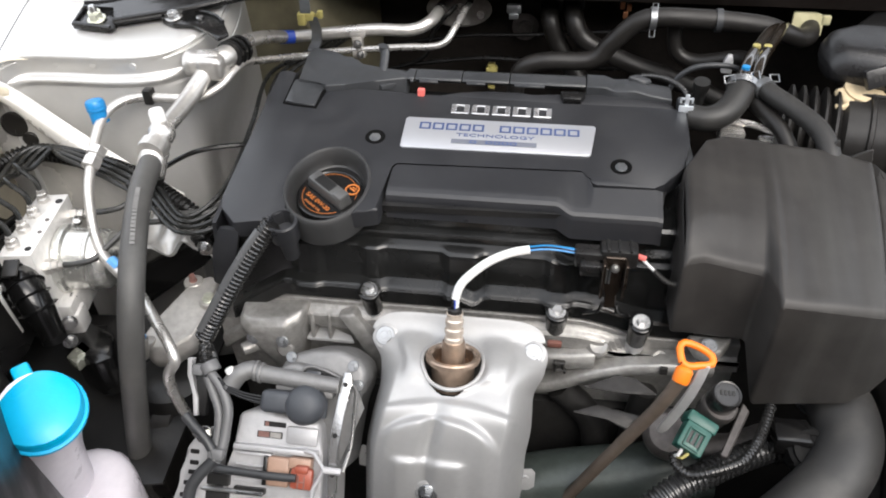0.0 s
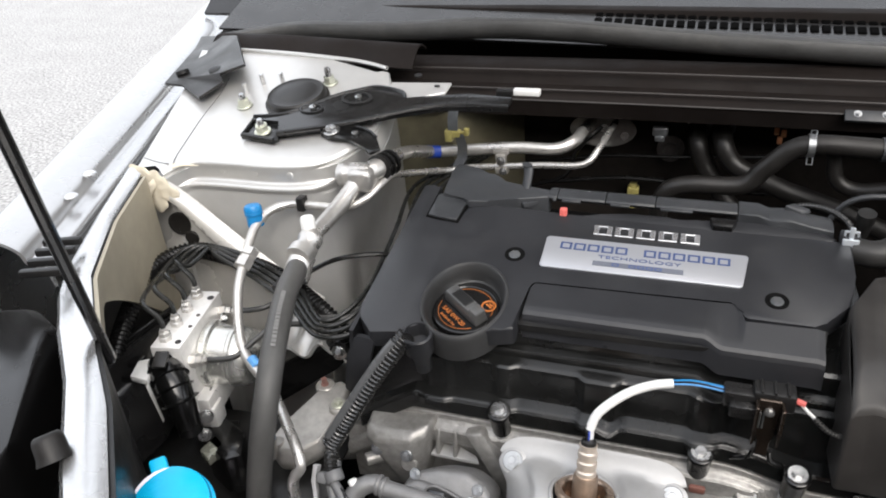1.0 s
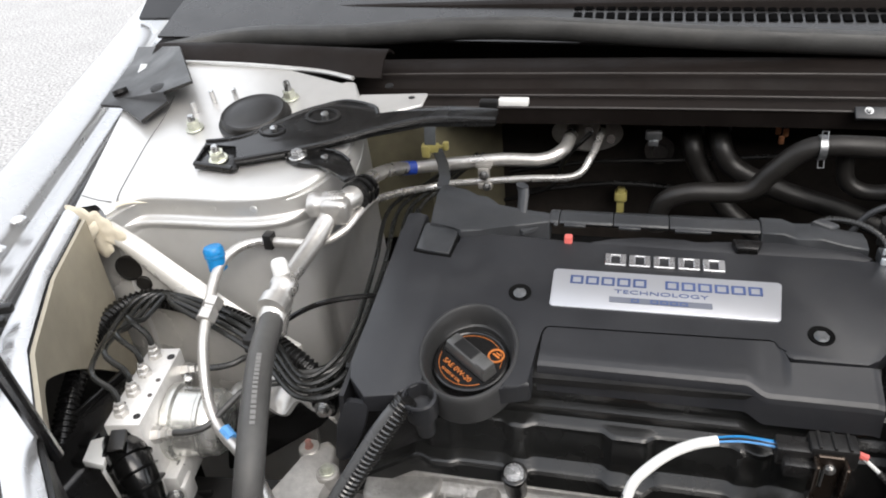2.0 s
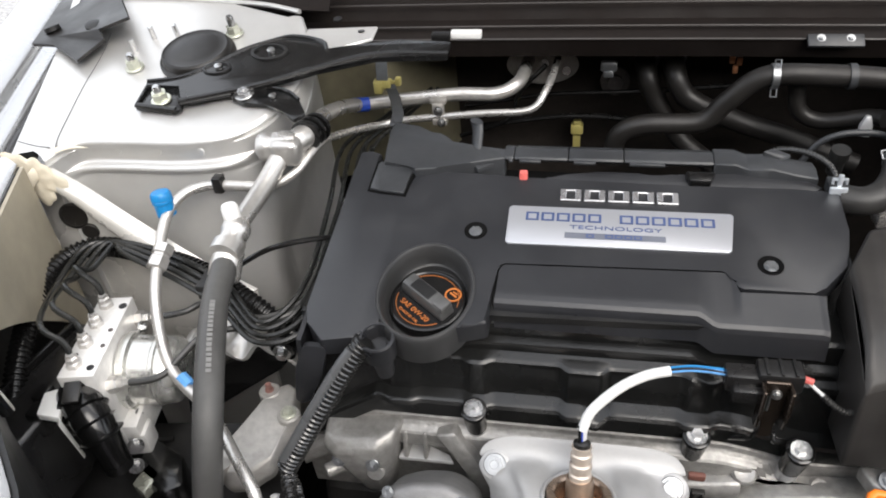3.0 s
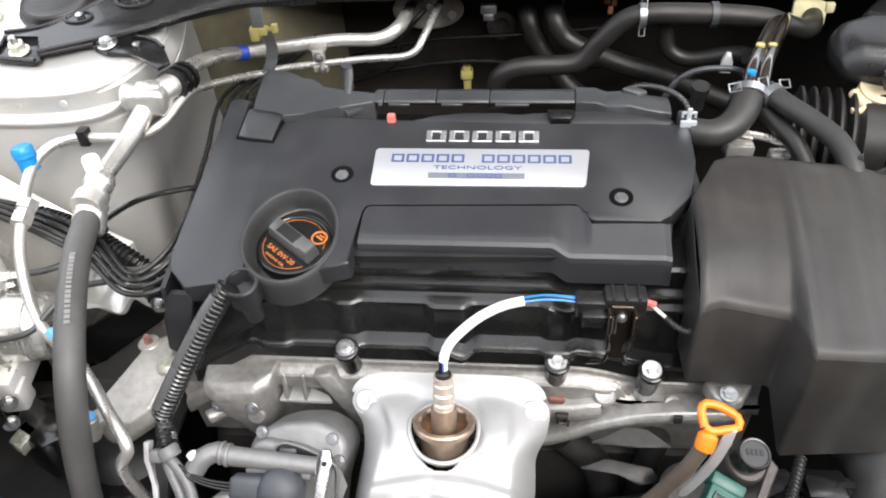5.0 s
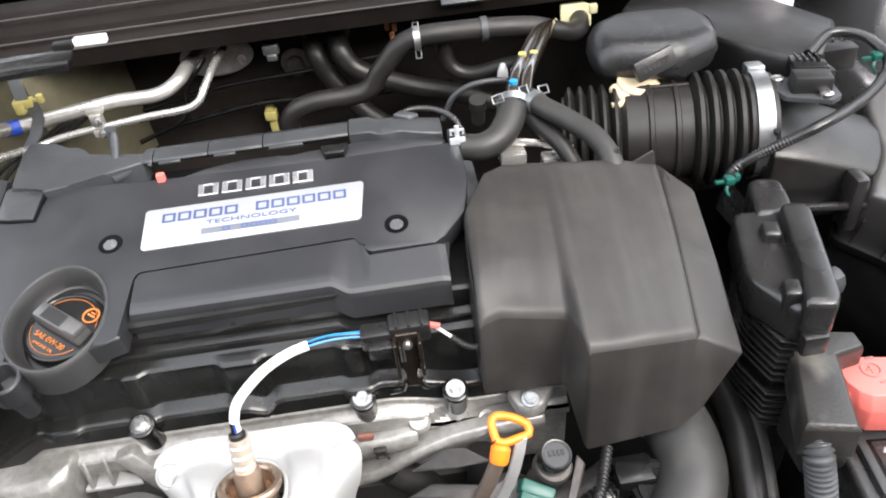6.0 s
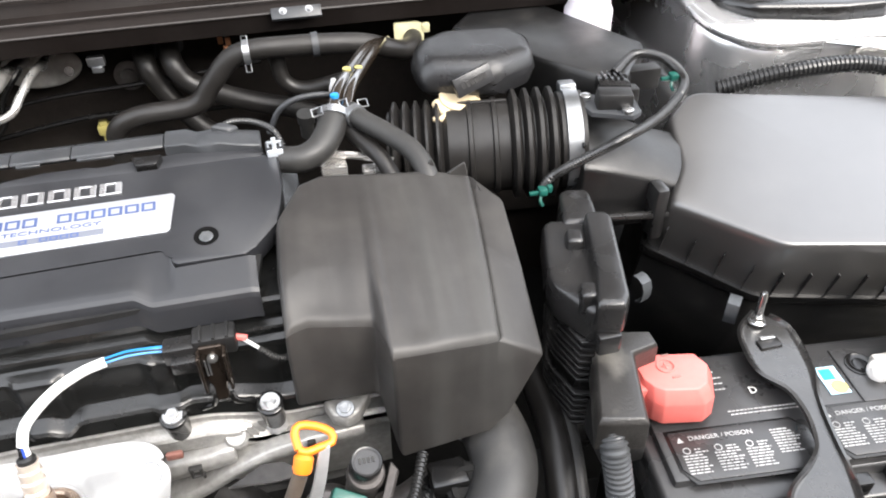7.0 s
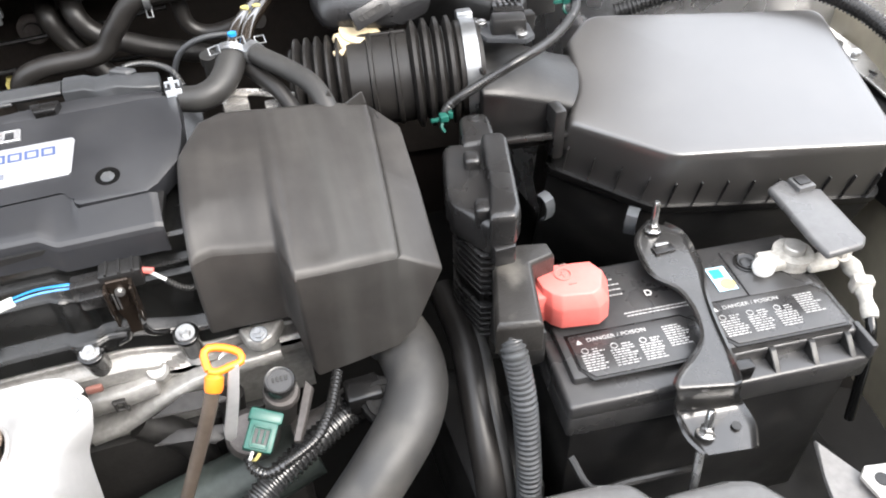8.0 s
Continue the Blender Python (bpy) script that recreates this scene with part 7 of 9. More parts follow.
tube(b, [(-0.1510, 0.0120, 0.694), (-0.1490, 0.0030, 0.692), (-0.1410, -0.0040, 0.693), (-0.1280, -0.0030, 0.697), (-0.1070, 0.0060, 0.700), (-0.0950, 0.0210, 0.701), (-0.0885, 0.0340, 0.702), (-0.0805, 0.0530, 0.706)], 0.0040, 14, ribs=(0.0030, 0.0008))
part("thin_sleeve", b, LOOM, fl)
b = B()
tube(b, [(-0.178, -0.018, 0.645), (-0.160, -0.008, 0.660), (-0.1450, 0.0020, 0.6670), (-0.1256, 0.0135, 0.670), (-0.0978, 0.0305, 0.671), (-0.0730, 0.0428, 0.673)], 0.0102, 20, ribs=(0.0044, 0.0016))
part("thick_sleeve", b, mat("grey_black_sleeve", (0.022, 0.0222, 0.0225), 0.28, bump=0.0, var=0.15, spec=0.7), fl)
b = B()
lathe(b, [(0.0125, -0.006), (0.0135, -0.004), (0.0135, 0.004), (0.0150, 0.005), (0.0150, 0.010), (0.012, 0.012), (0, 0.012)], along((-0.0720, 0.0435, 0.674), (0.85, 0.45, 0.08)), 8)
part("collar", b, GLOSSY, fl, "black eight-sided connector collar")
b = B()
box(b, (-0.066, 0.040, 0.690), (0.026, 0.022, 0.018), 0.003)
part("connector", b, GLOSSY, fl)
b = B()
box(b, (-0.150, -0.012, 0.625), (0.03, 0.02, 0.02), 0.003)
part("green_connector", b, GREEN, fl)
b = B()
loft(b, [[(-0.141, 0.090, z), (-0.136, 0.076, z), (-0.127, 0.071, z), (-0.118, 0.075, z), (-0.108, 0.090, z)] for z in (0.724, 0.736)], 0.0025, 3, 20)
lugb = part("bracket", b, HEADCAST, fl, "cast lug under the shroud")
b = B()
hexhead(b, along((-0.127, 0.0780, 0.737), (0, -0.3, 1)), 0.0042, 0.003, 1.5)
part("bolt", b, CLIPSTEEL, lugb)
b = B()
tube(b, [(-0.120, 0.055, 0.645), (-0.095, 0.056, 0.648), (-0.07, 0.066, 0.652)], 0.013, 16)
part("water_pipe", b, CASTDARK, fl)
b = B()
lathe(b, [(0.012, 0), (0.015, 0.001), (0.015, 0.005), (0.0135, 0.006), (0.0135, 0.009), (0.0165, 0.010), (0.0165, 0.018), (0.014, 0.0195), (0.014, 0.022), (0.010, 0.0225), (0.0095, 0.0215), (0, 0.0215)], along((-0.056, 0.040, 0.674), (0.15, -0.5, 0.85)), 32)
SOFTBLACK = mat("matt_black_rubber", (0.006, 0.006, 0.006), 0.75, bump=0.2, spec=0.15)
ringc = part("round_connector", b, SOFTBLACK, fl, "round black ribbed connector")
for k in range(8):
    a = math.pi * k / 4
    b = B()
    box(b, (0.0160 * math.cos(a), 0.0160 * math.sin(a), 0.014), (0.003, 0.003, 0.008), 0.0006, along((-0.056, 0.040, 0.674), (0.15, -0.5, 0.85)), 1)
    part("grip", b, SOFTBLACK, ringc)


# ---- intake shroud beside the engine cover ----
shroud = thing("intake_shroud", (-0.07, 0.13, 0.66), "large scuffed grey plastic intake resonator cover", "plastic cover")


# lip round the top, a line just under it, and the foot, each in the same order round the moulding
CROWN = [(-0.1564, 0.0825, 0.8090), (-0.1427, 0.0870, 0.8100), (-0.1020, 0.0835, 0.8040), (-0.0965, 0.0535, 0.8035), (-0.0290, 0.0612, 0.7938), (-0.0255, 0.0622, 0.7938), (-0.0180, 0.1276, 0.8150), (-0.0105, 0.1930, 0.8310), (-0.0400, 0.2000, 0.8355), (-0.1180, 0.2070, 0.8390), (-0.1335, 0.2000, 0.8385), (-0.1530, 0.1630, 0.8340), (-0.1562, 0.1200, 0.8240)]
MIDDLE = [(-0.1572, 0.0815, 0.7900), (-0.1427, 0.0855, 0.7900), (-0.1030, 0.0820, 0.7850), (-0.0960, 0.0535, 0.7750), (-0.0290, 0.0590, 0.7700), (0.0032, 0.0570, 0.7770), (0.0046, 0.1105, 0.8045), (0.0058, 0.1640, 0.8270), (-0.0390, 0.2010, 0.8000), (-0.1190, 0.2085, 0.8000), (-0.1360, 0.2010, 0.8000), (-0.1545, 0.1630, 0.8000), (-0.1572, 0.1200, 0.8000)]
FOOT = [(-0.1570, 0.0780, 0.7470), (-0.1420, 0.0800, 0.7450), (-0.1035, 0.0805, 0.7420), (-0.0950, 0.0560, 0.7020), (-0.0330, 0.0520, 0.7160), (-0.0205, 0.0520, 0.7290), (-0.0040, 0.1100, 0.7400), (-0.0040, 0.1750, 0.7400), (-0.0400, 0.2000, 0.7400), (-0.1200, 0.2120, 0.7400), (-0.1440, 0.2030, 0.7450), (-0.1580, 0.1650, 0.7450), (-0.1575, 0.1200, 0.7460)]
b = B()
loft(b, [FOOT, MIDDLE, CROWN, [(-0.083 + 0.93 * (x + 0.083), 0.132 + 0.93 * (y - 0.132), z - 0.012) for x, y, z in CROWN]], 0.0028, 3, 15)
part("moulding", b, SHROUD, shroud)


def across(pts, x):
    """The point at x on a line whose x grows from point to point."""
    for p, q in zip(pts, pts[1:]):
        if x <= q[0]:
            return Vector(p).lerp(Vector(q), max(0.0, (x - p[0]) / (q[0] - p[0])))
    return Vector(pts[-1])


def shroud_lid(u, v):
    """The domed top between the lip in front and the rear edge, with broad shallow channels and rolled edges."""
    f = across(CROWN[:6], CROWN[0][0] + (CROWN[5][0] - CROWN[0][0]) * u)
    r = across(CROWN[11:6:-1], CROWN[11][0] + (CROWN[7][0] - CROWN[11][0]) * u)
    p = f.lerp(r, v)
    e = min(u * 0.135, (1 - u) * 0.135, v * 0.13, (1 - v) * 0.13) / 0.0060
    roll = 0.0046 * (1 - math.sqrt(max(0.0, 1 - (1 - min(1, e)) ** 2)))
    channel = 0.0
    for a, c, d in ((0.10, 0.36, 0.0011), (0.50, 0.72, 0.0016), (0.78, 0.93, 0.0009)):
        channel += d * ease((u - a) / 0.09) * ease((c - u) / 0.09)
    # the low part by the notch rises behind its lip to the level of the rest
    lift = 0.0075 * ease((0.50 - u) / 0.07) * ease(v / 0.30) * (1 - v)
    p.z += 0.0046 * math.sin(math.pi * v) + 0.0016 - roll - channel * ease(v / 0.12) * ease((1 - v) / 0.10) + lift
    return p


part("lid", sheet(B(), shroud_lid, 110, 60, 0.0), SHROUD, shroud, "", 60)
b = B()
loft(b, [[(-0.0300, 0.193, z0), (-0.0130, 0.191, z0), (-0.0120, 0.194, z0), (-0.0290, 0.196, z0)] for z0 in (0.820, 0.833)] + [[(-0.0160, 0.192, 0.8420), (-0.0145, 0.192, 0.8420), (-0.0145, 0.194, 0.8420), (-0.0160, 0.194, 0.8420)]], 0.0006, 1)
part("fin", b, SHROUD, shroud)
b = B()
loft(b, [[(-0.0420, 0.198, z0), (-0.0360, 0.198, z0), (-0.0360, 0.200, z0), (-0.0420, 0.200, z0)] for z0 in (0.825, 0.839)] + [[(-0.0385, 0.198, 0.8450), (-0.0375, 0.198, 0.8450), (-0.0375, 0.200, 0.8450), (-0.0385, 0.200, 0.8450)]], 0.0005, 1)
part("fin", b, SHROUD, shroud)
# coolant hose that comes out below the shroud
b = B()
tube(b, [(-0.034, 0.105, 0.690), (-0.026, 0.072, 0.694), (-0.026, 0.040, 0.690), (-0.040, 0.013, 0.682), (-0.066, -0.010, 0.670), (-0.095, -0.028, 0.652), (-0.13, -0.045, 0.62)], lambda u: 0.024 - 0.003 * u, 24)
ch = thing("coolant_hose", (-0.05, 0.0, 0.62), "thick dull grey rubber coolant hose", "hose")
part("hose", b, mat("dull_rubber", (0.026, 0.0255, 0.025), 0.5, bump=0.15, bscale=900, var=0.15, scale=20, dust=0.1), ch)
b = B()
lathe(b, [(0.0236, 0), (0.0250, 0.0005), (0.0250, 0.009), (0.0236, 0.0095)], along((-0.031, 0.092, 0.692), (0.18, -0.95, 0.12)), 32)
part("clamp", b, CLIPSTEEL, ch, "spring clamp")
for x0, r, mt in ((0.018, 0.012, RUBBER), (0.03, 0.007, HOSE)):
    b = B()
    tube(b, [(x0 + 0.006, 0.13, 0.68), (x0 + 0.004, 0.07, 0.675), (x0 - 0.004, 0.02, 0.655), (x0 - 0.008, -0.02, 0.62), (x0 - 0.012, -0.05, 0.56)], r, 14)
    single("side_hose", b, mt, "dark rubber hose down beside the battery tray", "hose")
b = B()
box(b, (0.0, -0.035, 0.605), (0.022, 0.018, 0.016), 0.003)
single("green_plug", b, GREEN, "dark green plug low on the loom", "plug")

# ---- relay box ----
relay = thing("relay_box", (0.06, 0.15, 0.66), "black finned relay box with two lidded bumps", "relay box")
RM = Matrix.Translation((-0.0116, -0.0233, 0.0985)) @ Matrix.Scale(0.9130, 4)


def ring(pts, z, k=0.0, c=(0.07, 0.15)):
    return [(x + (c[0] - x) * k, y + (c[1] - y) * k, z) for x, y in pts]


out = [(0.0560, 0.0985), (0.0705, 0.0925), (0.0790, 0.1000), (0.1050, 0.1900), (0.1030, 0.2050), (0.0600, 0.2120), (0.0540, 0.2060), (0.0365, 0.1440), (0.0375, 0.1310)]
b = B()
loft(b, [ring(out, 0.734), ring(out, 0.7600), ring(out, 0.7650, 0.06)], 0.003, 3, 25, RM)
rlid = part("lid", b, AIRBOX, relay)
step = [(0.0530, 0.0920), (0.0725, 0.0865), (0.0800, 0.0960), (0.1060, 0.1900), (0.1040, 0.1985), (0.0890, 0.2015), (0.0850, 0.1960), (0.0680, 0.1300)]
b = B()
loft(b, [ring(step, 0.750), ring(step, 0.7740, 0.02, (0.08, 0.14)), ring(step, 0.7780, 0.09, (0.08, 0.14))], 0.003, 3, 25, RM)
part("raised_cover", b, AIRBOX, rlid)
b = B()
loft(b, [ring([(0.0700, 0.200), (0.1000, 0.196), (0.1080, 0.236), (0.1050, 0.2430), (0.0880, 0.2460), (0.0820, 0.2420)], z, k, (0.09, 0.22)) for z, k in ((0.735, 0), (0.764, 0.0), (0.768, 0.08))], 0.003, 2, 25, RM)
part("rear_step", b, AIRBOX, rlid)
for x, y in ((0.0700, 0.1760), (0.0570, 0.1145)):
    b = B()
    box(b, (x, y, 0.7640), (0.0150, 0.0190, 0.0200), 0.0035, RM @ Matrix.Translation((x, y, 0)) @ Matrix.Rotation(radians(-14), 4, "Z") @ Matrix.Translation((-x, -y, 0)), 3, 0.12)
    part("bump", b, AIRBOX, rlid)
b = B()
box(b, (0.0640, 0.0890, 0.7420), (0.0180, 0.0090, 0.0180), 0.0025, RM)
part("latch", b, AIRBOX, relay)
core = [(0.0520, 0.1060), (0.0700, 0.1010), (0.0770, 0.1080), (0.0980, 0.1860), (0.0640, 0.2030), (0.0440, 0.1450), (0.0445, 0.1330)]
b = B()
loft(b, [ring(core, 0.600), ring(core, 0.736)], 0.003, 2, 25, RM)
bodyr = part("body", b, GLOSSY, relay)
for k in range(13):
    b = B()
    z = 0.7290 - 0.0068 * k - (0.010 if k > 6 else 0)
    loft(b, [ring(core, z, -0.09), ring(core, z + 0.0030, -0.09)], 0.001, 2, 25, RM)
    part("fin", b, AIRBOX, bodyr)
b = B()
box(b, (0.03, 0.05, 0.53), (0.06, 0.14, 0.12), 0.008)
lathe(b, [(0.014, 0), (0.014, 0.005), (0.009, 0.006), (0.008, 0.002), (0, 0.002)], Matrix.Translation((0.030, 0.045, 0.590)), 24)
single("tray_wall", b, DARK, "dark plastic tray wall beside the battery", "tray")

# ---- battery ----
BM = Matrix.Translation((0.0665, -0.0245, 0.700)) @ Matrix.Rotation(radians(-5.8), 4, "Z")
bat = thing("battery", (0.18, 0.03, 0.48), "black car battery with white warning labels and a red terminal cover", "battery")
b = B()
box(b, (0.119, 0.0645, -0.125), (0.228, 0.119, 0.19), 0.005, BM)
case = part("case", b, DARK, bat)
b = B()
box(b, (0.119, 0.0645, -0.0280), (0.240, 0.131, 0.024), 0.0035, BM, 3)
loft(b, [[(-0.001, -0.001, z0), (0.127, -0.001, z0), (0.134, 0.0165, z0), (0.234, 0.0165, z0), (0.239, 0.026, z0), (0.239, 0.130, z0), (-0.001, 0.130, z0)] for z0 in (-0.020, -0.0045)], 0.0035, 3, 25, BM)
box(b, (0.119, 0.070, -0.003), (0.222, 0.104, 0.010), 0.003, BM)
box(b, (0.2365, 0.012, -0.011), (0.005, 0.026, 0.015), 0.0012, BM)
BATT = mat("battery_plastic", (0.028, 0.0275, 0.0278), 0.30, spec=0.65, bump=0.12, bscale=900, var=0.12, dust=0.03)
lidb = part("lid", b, BATT, bat)
# front recess with buttresses at its far end
for x in (0.160, 0.192, 0.222):
    b = B()
    loft(b, [[(x, 0.001, -0.0165), (x + 0.005, 0.001, -0.0165), (x + 0.005, 0.019, -0.0165), (x, 0.019, -0.0165)], [(x, 0.014, -0.0050), (x + 0.005, 0.014, -0.0050), (x + 0.005, 0.019, -0.0050), (x, 0.019, -0.0050)]], 0.0006, 1, 25, BM)
    part("buttress", b, DARK, lidb)
b = B()
box(b, (0.128, 0.006, -0.010), (0.026, 0.010, 0.016), 0.002, BM)
part("handle_clip", b, GLOSSY, lidb)
for k, (x0, x1, y0, y1) in enumerate(((0.016, 0.114, 0.016, 0.056), (0.128, 0.226, 0.020, 0.062))):
    b = B()
    prism(b, [(x0 + 0.008, y0), (x1 - 0.002, y0), (x1, y0 + 0.006), (x1, y1 - 0.008), (x1 - 0.008, y1), (x0, y1), (x0, y0 + 0.010)], 0.001, 0.0035, 0.001, BM)
    panel = part("label_panel", b, BATT, lidb, "black label panel with white print")
    b = B()
    prism(b, [(x0 + 0.006, y0 - 0.002), (x1 - 0.001, y0 - 0.002), (x1 + 0.002, y0 + 0.005), (x1 + 0.002, y1 - 0.007), (x1 - 0.007, y1 + 0.002), (x0 - 0.002, y1 + 0.002), (x0 - 0.002, y0 + 0.009)], 0.001, 0.0024, 0.0005, BM)
    part("joint", b, GLOSSY, panel)
    me = lettering("DANGER / POISON", 0.0050, BM @ Matrix.Translation((x0 + 0.036, y1 - 0.0072, 0.0038)), PRINT, 0.0001, 0.046)
    part("words", me, None, panel)
    b = B()
    pr = [BM @ Vector((x0 + 0.0065 + dx, y1 - 0.0075 + dy, 0.0037)) for dx, dy in ((-0.0024, -0.0022), (0.0024, -0.0022), (0, 0.0024))]
    t = bmesh.new()
    t.faces.new([t.verts.new(p) for p in pr])
    join(b, t)
    part("warning_triangle", b, PRINT, panel)
    for c in range(4):
        cx = x0 + 0.012 + 0.0225 * c
        rows_b = B()
        for r in range(9):
            y = y1 - 0.0160 - 0.0023 * r + (0.008 if c == 3 else 0)
            x = cx - 0.008
            end = cx - 0.008 + 0.019 * rnd(9 * c + r + 31 * k, 0.72, 1.0)
            q = 0
            if c < 3 and r < 2:
                x += 0.0095
            while x < end:
                w = rnd(97 * k + 41 * c + 11 * r + q, 0.0016, 0.0048)
                w = min(w, end - x)
                if w > 0.0007:
                    box(rows_b, (x + w / 2, y, 0.0037), (w, 0.00085, 0.0003), 0, BM, 1)
                x += w + 0.0008
                q += 1
        part("fine_print", rows_b, PRINT, panel)
        if c < 3:
            b = B()
            ringp = [BM @ Vector((cx - 0.004 + 0.0025 * math.cos(a), y1 - 0.0165 + 0.0024 * math.sin(a), 0.0037)) for a in np.linspace(0, 6.283, 12)]
            tube(b, ringp, 0.00035, 5, smooth=False)
            part("symbol", b, PRINT, panel)
b = B()
me = lettering("D", 0.0085, BM @ Matrix.Translation((0.093, 0.084, 0.0033)), WHITEINK, 0.0001)
part("words", me, None, lidb)
for r, (x, y, w) in enumerate(((0.052, 0.106, 0.02), (0.055, 0.100, 0.024), (0.055, 0.0945, 0.022), (0.053, 0.089, 0.026), (0.090, 0.0685, 0.062), (0.090, 0.0655, 0.060))):
    b = B()
    xx, q = x + 0.008 - w / 2, 0
    while xx < x + 0.008 + w / 2:
        ww = rnd(17 * r + q, 0.0012, 0.0040)
        box(b, (xx + ww / 2, y, 0.0023), (ww, 0.0009, 0.0004), 0, BM, 1)
        xx += ww + 0.0008
        q += 1
    part("print_bar", b, PRINT, lidb)
b = B()
box(b, (0.156, 0.085, 0.0025), (0.016, 0.026, 0.0006), 0, BM, 1)
stk = part("sticker", b, mat("pale_blue_paper", (0.36, 0.55, 0.66), 0.5, bump=0.0), lidb, "pale blue and yellow round-dial sticker")
b = B()
lathe(b, [(0.006, 0), (0.006, 0.0006), (0, 0.0006)], BM @ Matrix.Translation((0.158, 0.078, 0.003)), 20)
part("dial", b, YELLOW, stk)
b = B()
box(b, (0.1545, 0.0905, 0.0030), (0.009, 0.010, 0.0006), 0, BM, 1)
part("patch", b, CYAN, stk)
b = B()
box(b, (0.196, 0.088, 0.0015), (0.056, 0.052, 0.004), 0.0015, BM)
ped = part("pedestal", b, BATT, lidb)
b = B()
lathe(b, [(0.011, 0), (0.011, 0.001), (0.010, 0.0012), (0.0088, 0.0004), (0.006, 0.0004), (0.005, 0.0012), (0, 0.0012)], BM @ Matrix.Translation((0.184, 0.096, 0.0035)), 28)
part("vent_plug", b, GLOSSY, ped)
# negative post and clamp
b = B()
lathe(b, [(0.009, 0), (0.0085, 0.018), (0.0075, 0.019), (0, 0.019)], BM @ Matrix.Translation((0.219, 0.090, 0.002)), 24)
part("negative_post", b, CAST, bat)
neg = thing("negative_clamp", (0.29, 0.05, 0.70), "white powdery clamp on the negative battery post", "battery clamp")
b = B()
lathe(b, [(0.016, 0), (0.016, 0.010), (0.0085, 0.011), (0.0085, 0.0)], BM @ Matrix.Translation((0.219, 0.090, 0.004)), 24)
box(b, (0.200, 0.088, 0.009), (0.022, 0.018, 0.010), 0.003, BM)
box(b, (0.236, 0.078, 0.009), (0.026, 0.016, 0.008), 0.003, BM)
part("clamp", b, mat("corroded_lead", (0.36, 0.345, 0.315), 0.7, metal=0.2, bump=1.0, bscale=160, var=0.45), neg)
b = B()
hexhead(b, BM @ along((0.190, 0.083, 0.010), (-0.5, -0.6, 0.5)), 0.006, 0.006)
part("bolt", b, ALU, neg)
b = B()
loft(b, [[(0.294, 0.090, z), (0.312, 0.096, z), (0.322, 0.082, z - 0.002), (0.337, 0.077, z - 0.003), (0.331, 0.016, z - 0.004), (0.323, 0.009, z - 0.004), (0.289, 0.008, z - 0.003), (0.288, 0.026, z - 0.002)] for z in (0.738, 0.745)], 0.003, 3, 20)
box(b, (0.322, 0.084, 0.744), (0.016, 0.016, 0.007), 0.001)
flap = part("flap", b, mat("pale_grey_plastic", (0.085, 0.085, 0.086), 0.35, bump=0.1, dust=0.03), neg, "raised grey terminal flap")
b = B()
box(b, (0.322, 0.0845, 0.7485), (0.011, 0.010, 0.001), 0.0003)
part("flap_window", b, DARK, flap)
b = B()
tube(b, [(0.333, 0.046, 0.702), (0.3385, 0.030, 0.701), (0.3350, 0.010, 0.700), (0.3270, -0.008, 0.697), (0.320, -0.024, 0.693)], lambda u: 0.0070 - 0.0012 * u + 0.001 * math.sin(u * 22), 14, flat=0.7)
box(b, (0.333, 0.038, 0.703), (0.022, 0.016, 0.012), 0.002)
box(b, (0.3325, 0.004, 0.7000), (0.016, 0.010, 0.014), 0.002, Matrix.Translation((0.3325, 0.004, 0)) @ Matrix.Rotation(radians(-25), 4, "Z") @ Matrix.Translation((-0.3325, -0.004, 0)))
hexhead(b, Matrix.Translation((0.330, 0.030, 0.7085)), 0.005, 0.004)
part("cable", b, bpy.data.materials["corroded_lead"], neg, "pale corroded cable end")
b = B()
tube(b, [(0.321, -0.022, 0.693), (0.317, -0.032, 0.684), (0.316, -0.040, 0.655), (0.316, -0.05, 0.60)], 0.0042, 12)
part("cable", b, WIRE, neg)
# red positive cover
red = thing("positive_cover", (0.1, 0.05, 0.70), "bright red plastic positive terminal cover", "terminal cover")
b = B()
red_low = [(0.0760, 0.0490), (0.0800, 0.0400), (0.0860, 0.0345), (0.1140, 0.0290), (0.1240, 0.0340), (0.1330, 0.0540), (0.1270, 0.0680), (0.0820, 0.0760), (0.0760, 0.0720)]
red_mid = [(0.0755, 0.0490), (0.0795, 0.0400), (0.0855, 0.0350), (0.1125, 0.0295), (0.1225, 0.0345), (0.1310, 0.0540), (0.1255, 0.0675), (0.0820, 0.0755), (0.0755, 0.0720)]
red_top = [(0.0765, 0.0530), (0.0802, 0.0450), (0.0862, 0.0405), (0.1085, 0.0358), (0.1170, 0.0395), (0.1255, 0.0545), (0.1210, 0.0665), (0.0825, 0.0742), (0.0765, 0.0712)]
loft(b, [[(x, y, 0.708) for x, y in red_low], [(x, y, 0.7265) for x, y in red_mid], [(x, y, 0.7375) for x, y in red_top]], 0.0011, 2, 12)
part("cap", b, RED, red)
b = B()
box(b, (0.0760, 0.0590, 0.7190), (0.012, 0.024, 0.026), 0.0012)
part("side_block", b, RED, red)
b = B()
ringp = [(0.096 + 0.006 * math.cos(a), 0.060 + 0.006 * math.sin(a), 0.7378) for a in np.linspace(0, 6.283, 24)]
tube(b, ringp, 0.0007, 6, smooth=False)
box(b, (0.096, 0.060, 0.7378), (0.006, 0.0010, 0.0008), 0.0002)
box(b, (0.096, 0.060, 0.7378), (0.0010, 0.006, 0.0008), 0.0002)
part("plus_mark", b, RED, red)
